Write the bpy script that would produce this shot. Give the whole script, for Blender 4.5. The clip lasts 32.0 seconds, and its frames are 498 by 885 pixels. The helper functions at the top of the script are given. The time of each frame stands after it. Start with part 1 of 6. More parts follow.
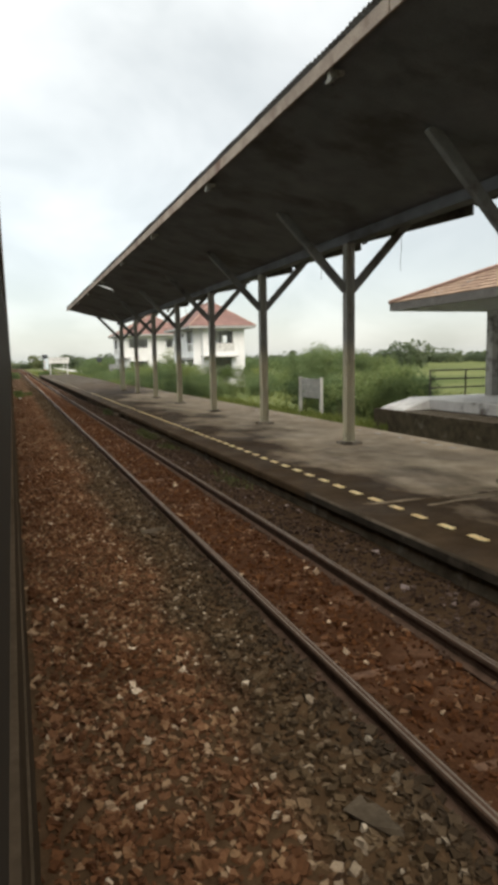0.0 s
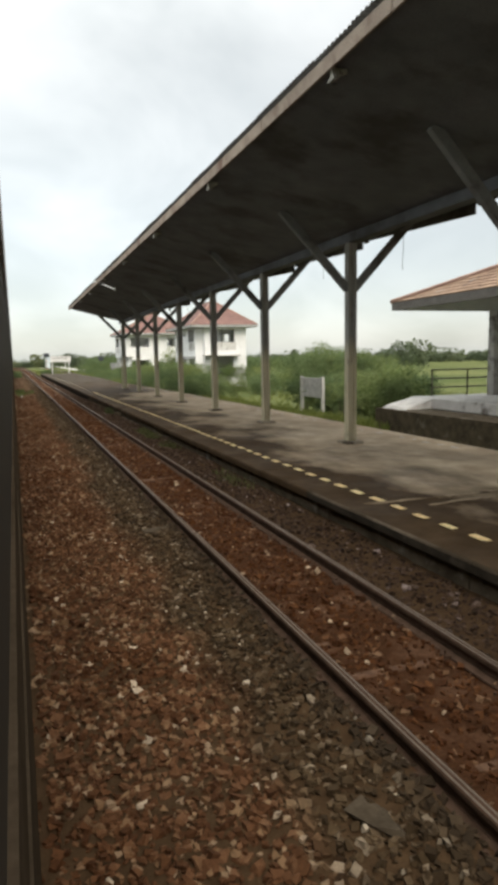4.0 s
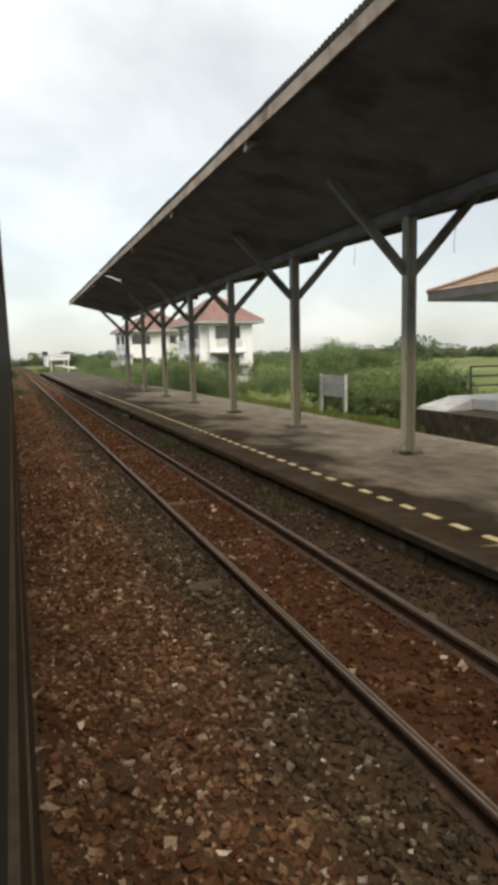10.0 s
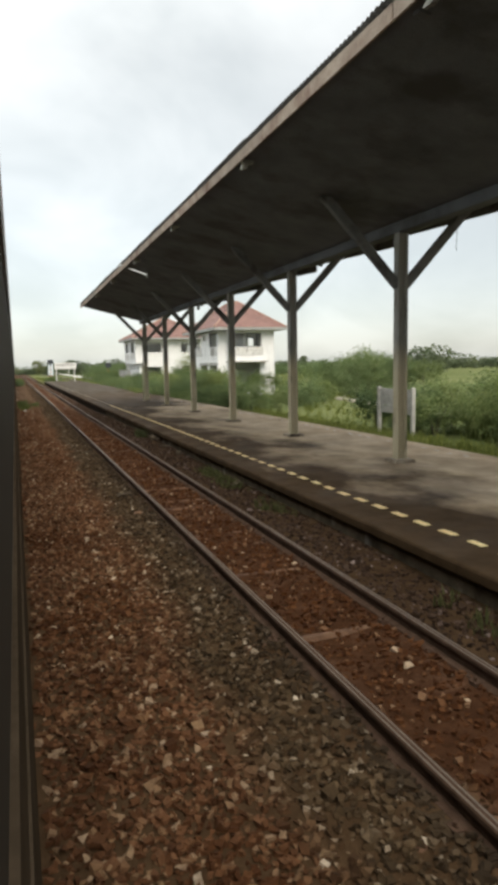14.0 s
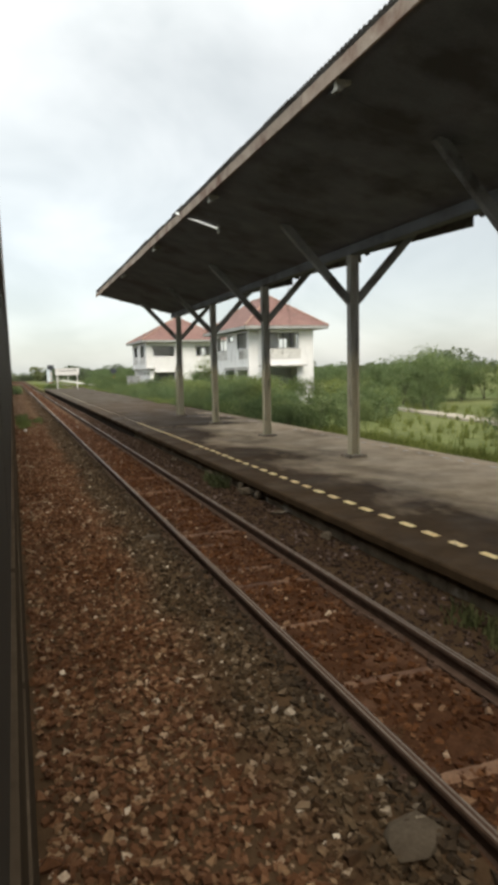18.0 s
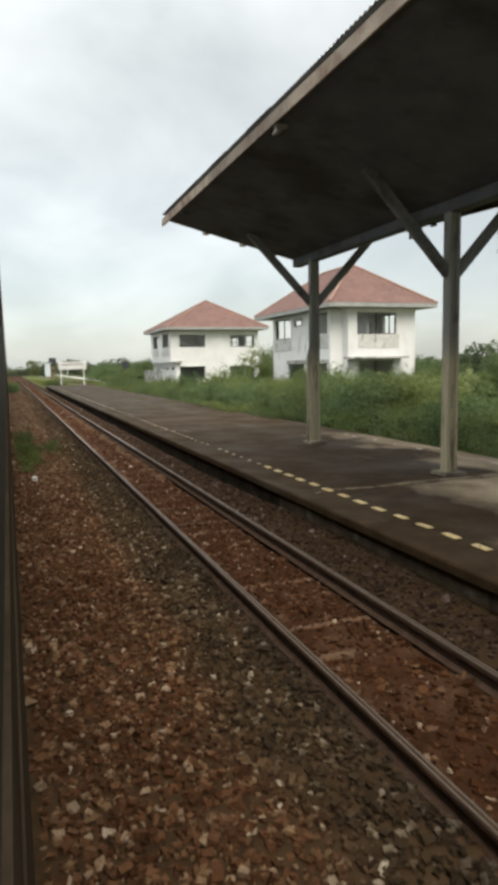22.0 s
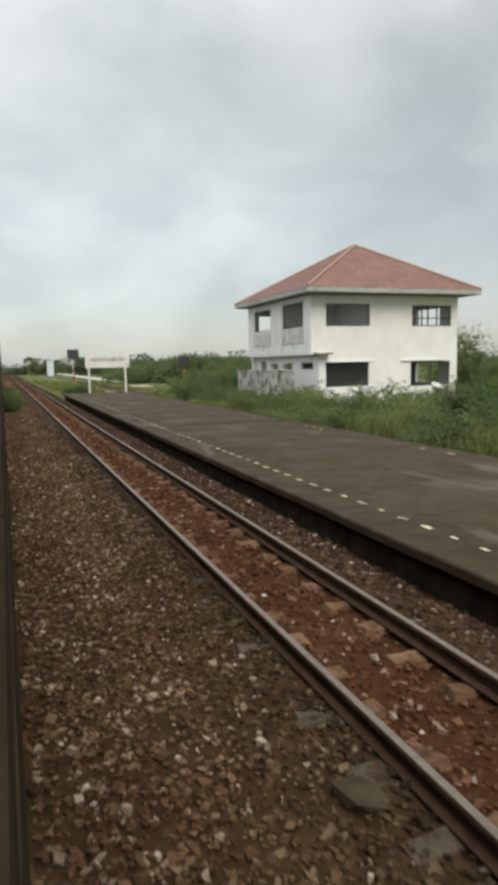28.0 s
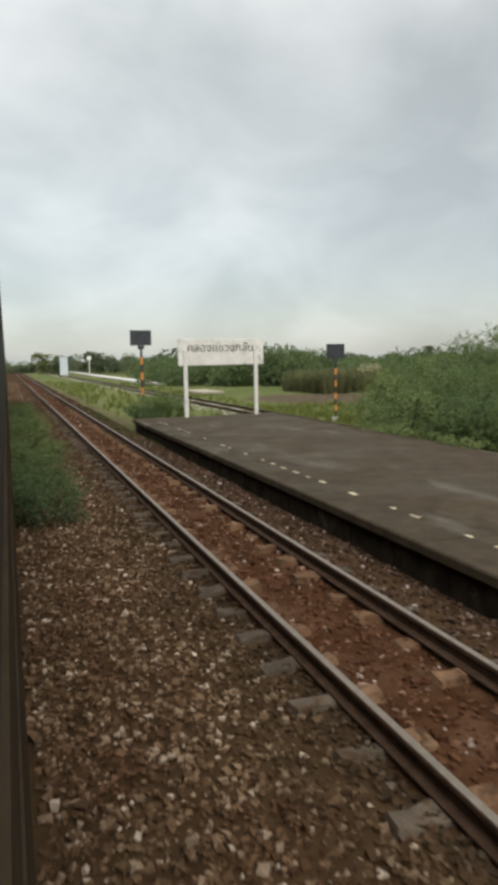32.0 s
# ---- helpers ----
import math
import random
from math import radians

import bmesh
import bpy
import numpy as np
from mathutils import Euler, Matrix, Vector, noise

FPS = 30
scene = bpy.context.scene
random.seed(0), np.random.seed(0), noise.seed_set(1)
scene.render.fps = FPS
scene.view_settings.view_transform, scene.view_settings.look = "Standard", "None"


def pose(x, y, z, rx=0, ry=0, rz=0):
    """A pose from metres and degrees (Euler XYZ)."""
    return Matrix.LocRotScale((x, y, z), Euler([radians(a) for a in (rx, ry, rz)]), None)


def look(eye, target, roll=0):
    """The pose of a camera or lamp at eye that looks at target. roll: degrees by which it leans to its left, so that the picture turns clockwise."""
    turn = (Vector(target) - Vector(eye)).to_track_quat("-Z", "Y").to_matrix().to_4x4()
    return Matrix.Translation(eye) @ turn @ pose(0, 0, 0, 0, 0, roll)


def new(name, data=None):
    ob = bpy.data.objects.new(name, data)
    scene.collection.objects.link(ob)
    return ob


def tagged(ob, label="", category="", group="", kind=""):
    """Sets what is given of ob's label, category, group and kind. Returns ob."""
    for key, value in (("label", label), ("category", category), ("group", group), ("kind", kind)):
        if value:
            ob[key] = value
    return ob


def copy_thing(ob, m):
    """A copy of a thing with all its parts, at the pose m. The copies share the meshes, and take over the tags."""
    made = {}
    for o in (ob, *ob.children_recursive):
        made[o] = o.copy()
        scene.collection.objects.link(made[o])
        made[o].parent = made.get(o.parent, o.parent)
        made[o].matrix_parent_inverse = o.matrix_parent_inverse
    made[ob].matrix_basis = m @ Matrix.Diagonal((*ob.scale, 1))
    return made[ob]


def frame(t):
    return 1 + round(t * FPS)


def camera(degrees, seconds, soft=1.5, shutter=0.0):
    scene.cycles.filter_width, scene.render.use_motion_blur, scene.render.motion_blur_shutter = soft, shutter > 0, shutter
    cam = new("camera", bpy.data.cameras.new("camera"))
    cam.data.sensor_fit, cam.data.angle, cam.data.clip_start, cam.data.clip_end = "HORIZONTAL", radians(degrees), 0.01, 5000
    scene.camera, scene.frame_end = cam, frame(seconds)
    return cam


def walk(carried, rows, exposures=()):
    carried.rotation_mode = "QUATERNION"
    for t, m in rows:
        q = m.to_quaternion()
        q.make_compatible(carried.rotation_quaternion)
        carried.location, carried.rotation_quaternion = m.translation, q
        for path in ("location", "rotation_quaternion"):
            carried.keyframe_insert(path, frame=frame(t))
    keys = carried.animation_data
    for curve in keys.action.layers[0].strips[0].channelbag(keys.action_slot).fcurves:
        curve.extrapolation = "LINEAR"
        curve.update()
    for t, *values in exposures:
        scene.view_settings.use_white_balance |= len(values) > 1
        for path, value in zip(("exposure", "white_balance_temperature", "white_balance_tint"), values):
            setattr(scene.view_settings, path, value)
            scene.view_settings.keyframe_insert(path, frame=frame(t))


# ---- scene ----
cam = camera(41.00, 32.0, 4.8, 0.1)
ROWS = [
    (0.0, -0.002, 0.002, 2.200, -19.53, -7.19, 1.13),
    (0.5, -0.000, -0.000, 2.212, -19.36, -7.45, 1.12),
    (1.0, 0.000, -0.001, 2.213, -19.46, -7.41, 0.99),
    (1.5, -0.000, -0.000, 2.211, -19.40, -7.47, 1.22),
    (2.0, 0.000, 0.000, 2.208, -19.47, -7.65, 1.41),
    (2.5, -0.000, -0.000, 2.206, -19.39, -7.37, 1.14),
    (3.0, -0.001, -0.000, 2.206, -19.35, -7.28, 1.08),
    (3.5, -0.000, 0.003, 2.202, -19.43, -7.30, 1.03),
    (4.0, -0.000, 0.009, 2.202, -19.39, -7.27, 1.02),
    (4.5, -0.000, 0.030, 2.201, -19.29, -7.22, 0.99),
    (5.0, -0.000, 0.072, 2.200, -19.20, -7.17, 0.97),
    (5.5, -0.001, 0.142, 2.199, -19.16, -7.14, 0.96),
    (6.0, -0.000, 0.251, 2.198, -19.30, -7.11, 0.89),
    (6.5, 0.000, 0.397, 2.193, -19.28, -7.31, 1.01),
    (7.0, -0.000, 0.583, 2.187, -19.29, -7.36, 1.25),
    (7.5, -0.000, 0.806, 2.189, -19.47, -7.47, 1.20),
    (8.0, -0.000, 1.068, 2.197, -19.43, -7.24, 1.05),
    (8.5, -0.000, 1.370, 2.190, -19.39, -7.12, 0.94),
    (9.0, -0.000, 1.713, 2.191, -19.53, -7.21, 0.96),
    (9.5, -0.000, 2.098, 2.182, -19.48, -7.32, 1.21),
    (10.0, 0.000, 2.527, 2.195, -19.54, -7.50, 1.33),
    (10.5, 0.001, 3.005, 2.195, -19.51, -7.11, 1.00),
    (11.0, 0.000, 3.532, 2.191, -19.47, -6.96, 0.94),
    (11.5, 0.000, 4.109, 2.194, -19.42, -6.91, 1.01),
    (12.0, 0.001, 4.738, 2.199, -19.45, -7.00, 1.13),
    (12.5, 0.001, 5.417, 2.207, -19.53, -6.85, 1.20),
    (13.0, 0.001, 6.149, 2.211, -19.44, -6.67, 0.93),
    (13.5, 0.001, 6.937, 2.205, -19.30, -6.71, 1.03),
    (14.0, 0.000, 7.779, 2.213, -19.28, -6.70, 1.10),
    (14.5, 0.000, 8.685, 2.220, -19.23, -6.68, 1.25),
    (15.0, 0.000, 9.658, 2.227, -19.18, -6.66, 1.39),
    (15.5, -0.000, 10.704, 2.234, -19.16, -6.66, 1.46),
    (16.0, 0.000, 11.831, 2.246, -19.30, -6.41, 1.37),
    (16.5, 0.000, 13.042, 2.242, -19.37, -6.58, 1.65),
    (17.0, 0.000, 14.342, 2.244, -19.30, -7.02, 1.92),
    (17.5, -0.000, 15.734, 2.243, -19.32, -6.56, 1.50),
    (18.0, -0.000, 17.219, 2.244, -19.52, -6.28, 1.35),
    (18.5, 0.000, 18.795, 2.247, -19.42, -6.33, 1.21),
    (19.0, -0.000, 20.458, 2.240, -19.32, -6.70, 1.58),
    (19.5, -0.000, 22.206, 2.234, -19.47, -6.85, 1.57),
    (20.0, 0.000, 24.041, 2.226, -19.70, -6.36, 1.15),
    (20.5, -0.000, 25.968, 2.222, -19.83, -6.18, 0.81),
    (21.0, -0.000, 27.990, 2.220, -20.03, -6.60, 0.84),
    (21.5, -0.000, 30.109, 2.212, -19.84, -6.45, 1.11),
    (22.0, -0.000, 32.322, 2.207, -19.86, -6.68, 1.12),
    (22.5, -0.000, 34.627, 2.213, -19.72, -6.57, 0.85),
    (23.0, 0.000, 37.023, 2.230, -19.80, -6.53, 0.77),
    (23.5, -0.000, 39.507, 2.237, -19.61, -6.53, 0.89),
    (24.0, 0.000, 42.078, 2.223, -19.62, -7.01, 1.43),
    (24.5, 0.000, 44.733, 2.224, -19.61, -6.90, 1.33),
    (25.0, 0.000, 47.470, 2.224, -19.69, -6.96, 1.38),
    (25.5, 0.000, 50.287, 2.222, -19.85, -7.09, 1.49),
    (26.0, 0.000, 53.180, 2.220, -20.02, -7.22, 1.59),
    (26.5, 0.000, 56.148, 2.220, -20.09, -7.28, 1.64),
    (27.0, -0.000, 59.188, 2.221, -20.11, -7.05, 1.41),
    (27.5, -0.000, 62.300, 2.221, -19.93, -6.98, 1.35),
    (28.0, 0.000, 65.482, 2.221, -20.27, -6.86, 1.11),
    (28.5, 0.000, 68.733, 2.216, -20.45, -6.94, 0.99),
    (29.0, 0.000, 72.050, 2.212, -20.33, -7.03, 1.28),
    (29.5, -0.000, 75.431, 2.208, -20.26, -7.01, 1.64),
    (30.0, -0.000, 78.874, 2.198, -20.43, -6.90, 1.15),
    (30.5, 0.000, 82.377, 2.194, -20.44, -6.48, 1.05),
    (31.0, -0.000, 85.941, 2.193, -20.35, -6.59, 0.77),
    (31.5, -0.000, 89.568, 2.193, -20.04, -6.92, 1.15),
    (32.0, 0.000, 93.258, 2.184, -19.94, -7.06, 1.10),
]
walk(cam, [(t, pose(x, y, z, 90 + pitch, roll, yaw)) for t, x, y, z, yaw, pitch, roll in ROWS], [(0.0, 0.73, 7120, 10), (18.0, 0.70, 7090, 10), (22.0, 0.59, 7060, 9), (25.0, 0.41, 7050, 9), (28.0, 0.34, 7050, 9), (32.0, 0.34, 7050, 9)])
# ---- light ----
SUN_AZ, SUN_EL = radians(180), radians(46)
world = bpy.data.worlds.new("overcast_sky")
scene.world = world
world.use_nodes = True
wt = world.node_tree
wt.nodes.clear()


def wn(kind, **values):
    n = wt.nodes.new(kind)
    for key, value in values.items():
        n.inputs[key].default_value = value
    return n


sky = wt.nodes.new("ShaderNodeTexSky")
sky.sky_type, sky.sun_disc = "NISHITA", False
sky.sun_elevation, sky.sun_rotation = SUN_EL, SUN_AZ
sky.dust_density, sky.air_density = 1.0, 1.0
coord = wt.nodes.new("ShaderNodeTexCoord")
# cloud layer: the direction is spread over a flat cloud deck
sep = wt.nodes.new("ShaderNodeSeparateXYZ")
wt.links.new(coord.outputs["Generated"], sep.inputs[0])
up = wt.nodes.new("ShaderNodeMath")
up.operation = "MAXIMUM"
up.inputs[1].default_value = 0.0
wt.links.new(sep.outputs["Z"], up.inputs[0])
lift = wt.nodes.new("ShaderNodeMath")
lift.operation = "ADD"
lift.inputs[1].default_value = 0.62
wt.links.new(up.outputs[0], lift.inputs[0])
deck = wt.nodes.new("ShaderNodeVectorMath")
deck.operation = "DIVIDE"
three = wt.nodes.new("ShaderNodeCombineXYZ")
for k in range(3):
    wt.links.new(lift.outputs[0], three.inputs[k])
wt.links.new(coord.outputs["Generated"], deck.inputs[0])
wt.links.new(three.outputs[0], deck.inputs[1])
big = wn("ShaderNodeTexNoise", Scale=3.1, Detail=5.0, Roughness=0.48, Distortion=0.35)
shift = wt.nodes.new("ShaderNodeVectorMath")
shift.inputs[1].default_value = (3.7, 1.9, 0.4)
wt.links.new(deck.outputs[0], shift.inputs[0])
wt.links.new(shift.outputs[0], big.inputs["Vector"])
ramp = wt.nodes.new("ShaderNodeValToRGB")
ramp.color_ramp.elements[0].position, ramp.color_ramp.elements[0].color = 0.36, (0.412, 0.447, 0.460, 1)
ramp.color_ramp.elements[1].position, ramp.color_ramp.elements[1].color = 0.64, (0.604, 0.639, 0.658, 1)
wt.links.new(big.outputs["Fac"], ramp.inputs[0])
# brighter towards the front left, an axis chosen apart from the sun
sun_dir = Vector((math.sin(SUN_AZ) * math.cos(SUN_EL), math.cos(SUN_AZ) * math.cos(SUN_EL), math.sin(SUN_EL)))
dot = wt.nodes.new("ShaderNodeVectorMath")
dot.operation = "DOT_PRODUCT"
dot.inputs[1].default_value = Vector((-0.8, 0.5, 0.33))
wt.links.new(coord.outputs["Generated"], dot.inputs[0])
glow = wt.nodes.new("ShaderNodeMapRange")
for key, value in (("From Min", -1.0), ("From Max", 1.0), ("To Min", 0.37), ("To Max", 1.20)):
    glow.inputs[key].default_value = value
wt.links.new(dot.outputs["Value"], glow.inputs["Value"])
# an overcast sky is dimmer towards the horizon
low = wt.nodes.new("ShaderNodeMapRange")
for key, value in (("From Min", 0.40), ("From Max", 1.0), ("To Min", 0.94), ("To Max", 2.8)):
    low.inputs[key].default_value = value
wt.links.new(up.outputs[0], low.inputs["Value"])
haze = wt.nodes.new("ShaderNodeMapRange")
for key, value in (("From Min", 0.0), ("From Max", 0.22), ("To Min", 0.84), ("To Max", 1.0)):
    haze.inputs[key].default_value = value
wt.links.new(up.outputs[0], haze.inputs["Value"])
dim = wt.nodes.new("ShaderNodeMath")
dim.operation = "MULTIPLY"
wt.links.new(low.outputs[0], dim.inputs[0])
wt.links.new(haze.outputs[0], dim.inputs[1])
whole = wt.nodes.new("ShaderNodeMath")
whole.operation = "MULTIPLY"
wt.links.new(glow.outputs[0], whole.inputs[0])
wt.links.new(dim.outputs[0], whole.inputs[1])
cool = wt.nodes.new("ShaderNodeMapRange")
for key, value in (("From Min", 0.0), ("From Max", 0.28), ("To Min", 1.0), ("To Max", 0.0)):
    cool.inputs[key].default_value = value
wt.links.new(up.outputs[0], cool.inputs["Value"])
tint = wt.nodes.new("ShaderNodeMix")
tint.data_type, tint.blend_type = "RGBA", "MULTIPLY"
tint.inputs[7].default_value = (0.91, 0.935, 0.975, 1)
wt.links.new(cool.outputs[0], tint.inputs[0])
wt.links.new(ramp.outputs[0], tint.inputs[6])
cloud = wt.nodes.new("ShaderNodeVectorMath")
cloud.operation = "SCALE"
wt.links.new(tint.outputs[2], cloud.inputs[0])
wt.links.new(whole.outputs[0], cloud.inputs["Scale"])
clear = wn("ShaderNodeBackground", Strength=0.03)
grey = wn("ShaderNodeBackground", Strength=1.0)
both = wt.nodes.new("ShaderNodeAddShader")
out = wt.nodes.new("ShaderNodeOutputWorld")
wt.links.new(sky.outputs[0], clear.inputs["Color"])
wt.links.new(cloud.outputs[0], grey.inputs["Color"])
wt.links.new(clear.outputs[0], both.inputs[0])
wt.links.new(grey.outputs[0], both.inputs[1])
wt.links.new(both.outputs[0], out.inputs["Surface"])

sun = new("sun", bpy.data.lights.new("sun", "SUN"))
sun.data.energy, sun.data.angle, sun.data.color = 1.6, radians(40), (1.0, 0.96, 0.9)
sun.matrix_world = look(sun_dir * 100, (0, 0, 0))

# ---- materials ----


class Mat:
    """A small node builder: principled surface with colour from noise layers."""

    def __init__(self, name, rough=0.8, metal=0.0, spec=0.4):
        self.m = bpy.data.materials.new(name)
        self.m.use_nodes = True
        self.t = self.m.node_tree
        self.b = self.t.nodes["Principled BSDF"]
        self.b.inputs["Roughness"].default_value = rough
        self.b.inputs["Metallic"].default_value = metal
        self.b.inputs["Specular IOR Level"].default_value = spec
        self.geo = self.t.nodes.new("ShaderNodeNewGeometry")
        self.height = None

    def link(self, a, b):
        self.t.links.new(a, b)

    def noise(self, scale, detail=4.0, rough=0.55, stretch=None, distort=0.0, offset=None):
        n = self.t.nodes.new("ShaderNodeTexNoise")
        n.inputs["Scale"].default_value, n.inputs["Detail"].default_value = scale, detail
        n.inputs["Roughness"].default_value, n.inputs["Distortion"].default_value = rough, distort
        mp = self.t.nodes.new("ShaderNodeMapping")
        if stretch:
            mp.inputs["Scale"].default_value = stretch
        if offset:
            mp.inputs["Location"].default_value = offset
        self.link(self.geo.outputs["Position"], mp.inputs["Vector"])
        self.link(mp.outputs[0], n.inputs["Vector"])
        return n.outputs["Fac"]

    def ramp(self, fac, *stops):
        r = self.t.nodes.new("ShaderNodeValToRGB")
        el = r.color_ramp.elements
        while len(el) < len(stops):
            el.new(0.5)
        for e, (p, c) in zip(el, stops):
            e.position, e.color = p, (*c, 1) if len(c) == 3 else c
        self.link(fac, r.inputs[0])
        return r.outputs[0]

    def grey(self, fac, a, b, lo=0.0, hi=1.0):
        r = self.t.nodes.new("ShaderNodeMapRange")
        for key, value in (("From Min", a), ("From Max", b), ("To Min", lo), ("To Max", hi)):
            r.inputs[key].default_value = value
        self.link(fac, r.inputs["Value"])
        return r.outputs[0]

    def mix(self, fac, a, b, how="MIX"):
        x = self.t.nodes.new("ShaderNodeMix")
        x.data_type, x.blend_type = "RGBA", how
        for k, v in ((0, fac), (6, a), (7, b)):
            if isinstance(v, (int, float)):
                x.inputs[k].default_value = v
            elif isinstance(v, tuple):
                x.inputs[k].default_value = (*v, 1)
            else:
                self.link(v, x.inputs[k])
        return x.outputs[2]

    def math(self, op, a, b=0.0):
        x = self.t.nodes.new("ShaderNodeMath")
        x.operation = op
        for k, v in ((0, a), (1, b)):
            if isinstance(v, (int, float)):
                x.inputs[k].default_value = v
            else:
                self.link(v, x.inputs[k])
        return x.outputs[0]

    def axis(self, which):
        s = self.t.nodes.new("ShaderNodeSeparateXYZ")
        self.link(self.geo.outputs["Position"], s.inputs[0])
        return s.outputs[which]

    def island(self):
        return self.geo.outputs["Random Per Island"]

    def each(self):
        return self.t.nodes.new("ShaderNodeObjectInfo").outputs["Random"]

    def color(self, c):
        if isinstance(c, tuple):
            self.b.inputs["Base Color"].default_value = (*c, 1)
        else:
            self.link(c, self.b.inputs["Base Color"])
        return self

    def rough(self, r):
        self.link(r, self.b.inputs["Roughness"])
        return self

    def bump(self, fac, strength=0.4, dist=0.01):
        n = self.t.nodes.new("ShaderNodeBump")
        n.inputs["Strength"].default_value, n.inputs["Distance"].default_value = strength, dist
        self.link(fac, n.inputs["Height"])
        if self.height is not None:
            self.link(self.height, n.inputs["Normal"])
        self.height = n.outputs[0]
        self.link(self.height, self.b.inputs["Normal"])
        return self


def mottled(name, a, b, scale=6.0, rough=0.8, fine=60.0, metal=0.0, bump=0.3, spec=0.4, stain=None, stain_scale=0.8, stain_lo=0.5, stain_hi=0.65, vary=0.0):
    m = Mat(name, rough, metal, spec)
    c = m.ramp(m.noise(scale, 6.0), (0.3, a), (0.7, b))
    c = m.mix(0.35, c, m.ramp(m.noise(fine, 3.0), (0.3, (0.25, 0.25, 0.25)), (0.7, (0.75, 0.75, 0.75))), "OVERLAY")
    if stain:
        c = m.mix(m.grey(m.noise(stain_scale, 6.0, 0.6), stain_lo, stain_hi), c, stain)
    if vary:
        c = m.mix(vary, c, m.ramp(m.each(), (0.0, (0.2, 0.2, 0.2)), (1.0, (0.8, 0.8, 0.8))), "OVERLAY")
    m.color(c)
    m.bump(m.noise(fine, 4.0), bump, 0.01)
    return m.m


# ballast stones: rust-red near the middle of the tracks, pale broken faces, oily grey strip beside the rail
def stone_material(name, pale):
    m = Mat(name, 0.9, 0, 0.1)
    r = m.island() if not pale else m.each()
    c = m.ramp(r, (0.0, (0.04921, 0.02162, 0.009849)), (0.4, (0.0791, 0.03633, 0.01756)), (0.72, (0.1178, 0.06054, 0.03256)), (0.9, (0.1625, 0.102, 0.05826)), (0.985, (0.2373, 0.173, 0.12)), (1.0, (0.4219, 0.3633, 0.2913)))
    g = m.ramp(r, (0.0, (0.02392, 0.01558, 0.00833)), (0.45, (0.04232, 0.02804, 0.0153)), (0.75, (0.06992, 0.04717, 0.02678)), (0.92, (0.0966, 0.07031, 0.0459)), (0.985, (0.2024, 0.1646, 0.1232)), (1.0, (0.3864, 0.3382, 0.272)))
    mauve = m.ramp(r, (0.0, (0.0273, 0.01661, 0.01095)), (0.45, (0.0483, 0.02989, 0.02012)), (0.75, (0.0798, 0.05031, 0.03522)), (0.92, (0.1103, 0.07498, 0.06036)), (0.985, (0.231, 0.1755, 0.162)), (1.0, (0.441, 0.3607, 0.3577)))
    pale_grey = m.ramp(r, (0.0, (0.06178, 0.03818, 0.02236)), (0.45, (0.103, 0.06491, 0.03834)), (0.75, (0.1596, 0.1069, 0.06772)), (0.93, (0.2445, 0.1846, 0.1354)), (1.0, (0.4633, 0.3946, 0.3322)))
    red = m.ramp(r, (0.0, (0.03388, 0.01252, 0.004348)), (0.5, (0.06024, 0.02319, 0.008522)), (0.85, (0.09412, 0.04175, 0.01826)), (0.975, (0.16, 0.09737, 0.05913)), (1.0, (0.3765, 0.2969, 0.2174)))
    red2 = m.ramp(r, (0.0, (0.0495, 0.02092, 0.01026)), (0.5, (0.0882, 0.03906, 0.02052)), (0.85, (0.135, 0.06975, 0.04104)), (0.97, (0.225, 0.1535, 0.1188)), (1.0, (0.405, 0.3534, 0.3348)))
    x, y = m.axis(0), m.axis(1)
    wob = m.noise(0.9, 4.0)
    # between the rails the red is darker up to y 34 and paler past y 52
    red = m.mix(m.grey(y, 34.0, 52.0), red, red2)
    xx = m.math("ADD", x, m.math("MULTIPLY", m.math("SUBTRACT", wob, 0.5), 0.9))
    oily = m.math("MULTIPLY", m.math("MULTIPLY", m.grey(xx, 1.15, 1.45), m.grey(xx, 2.25, 2.05)), m.grey(y, 75.0, 50.0, 0.6, 1.0))
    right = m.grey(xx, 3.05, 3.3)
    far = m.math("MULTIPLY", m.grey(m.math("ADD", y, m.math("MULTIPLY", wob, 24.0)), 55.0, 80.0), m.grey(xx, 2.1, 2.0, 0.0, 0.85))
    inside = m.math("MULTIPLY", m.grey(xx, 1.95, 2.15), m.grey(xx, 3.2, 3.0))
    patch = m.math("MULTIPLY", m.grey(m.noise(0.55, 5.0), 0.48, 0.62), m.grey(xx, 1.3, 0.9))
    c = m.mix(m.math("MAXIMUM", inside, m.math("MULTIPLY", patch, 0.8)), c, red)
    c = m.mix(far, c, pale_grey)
    rusty = m.math("MULTIPLY", m.grey(m.noise(0.8, 5.0, offset=(9.0, 3.0, 0)), 0.50, 0.62), m.math("MULTIPLY", far, 0.6))
    c = m.mix(rusty, c, red)
    c = m.mix(oily, c, g)
    c = m.mix(m.math("MULTIPLY", right, 0.92), c, mauve)
    # vignette dimness painted into the stones right of the track, fading out by y 52
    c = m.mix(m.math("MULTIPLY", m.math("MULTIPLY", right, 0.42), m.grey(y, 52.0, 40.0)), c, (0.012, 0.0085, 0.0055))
    # grease from the wheels beside the near rail
    oil = m.math("MULTIPLY", m.grey(m.math("ADD", x, m.math("MULTIPLY", m.math("SUBTRACT", wob, 0.5), 0.35)), 1.72, 1.92), m.grey(x, 2.06, 2.04))
    c = m.mix(m.math("MULTIPLY", oil, 0.6), c, (0.020, 0.0145, 0.010))
    c = m.mix(0.5, c, m.ramp(m.noise(45.0, 4.0), (0.3, (0.26, 0.235, 0.21)), (0.7, (0.72, 0.70, 0.66))), "OVERLAY")
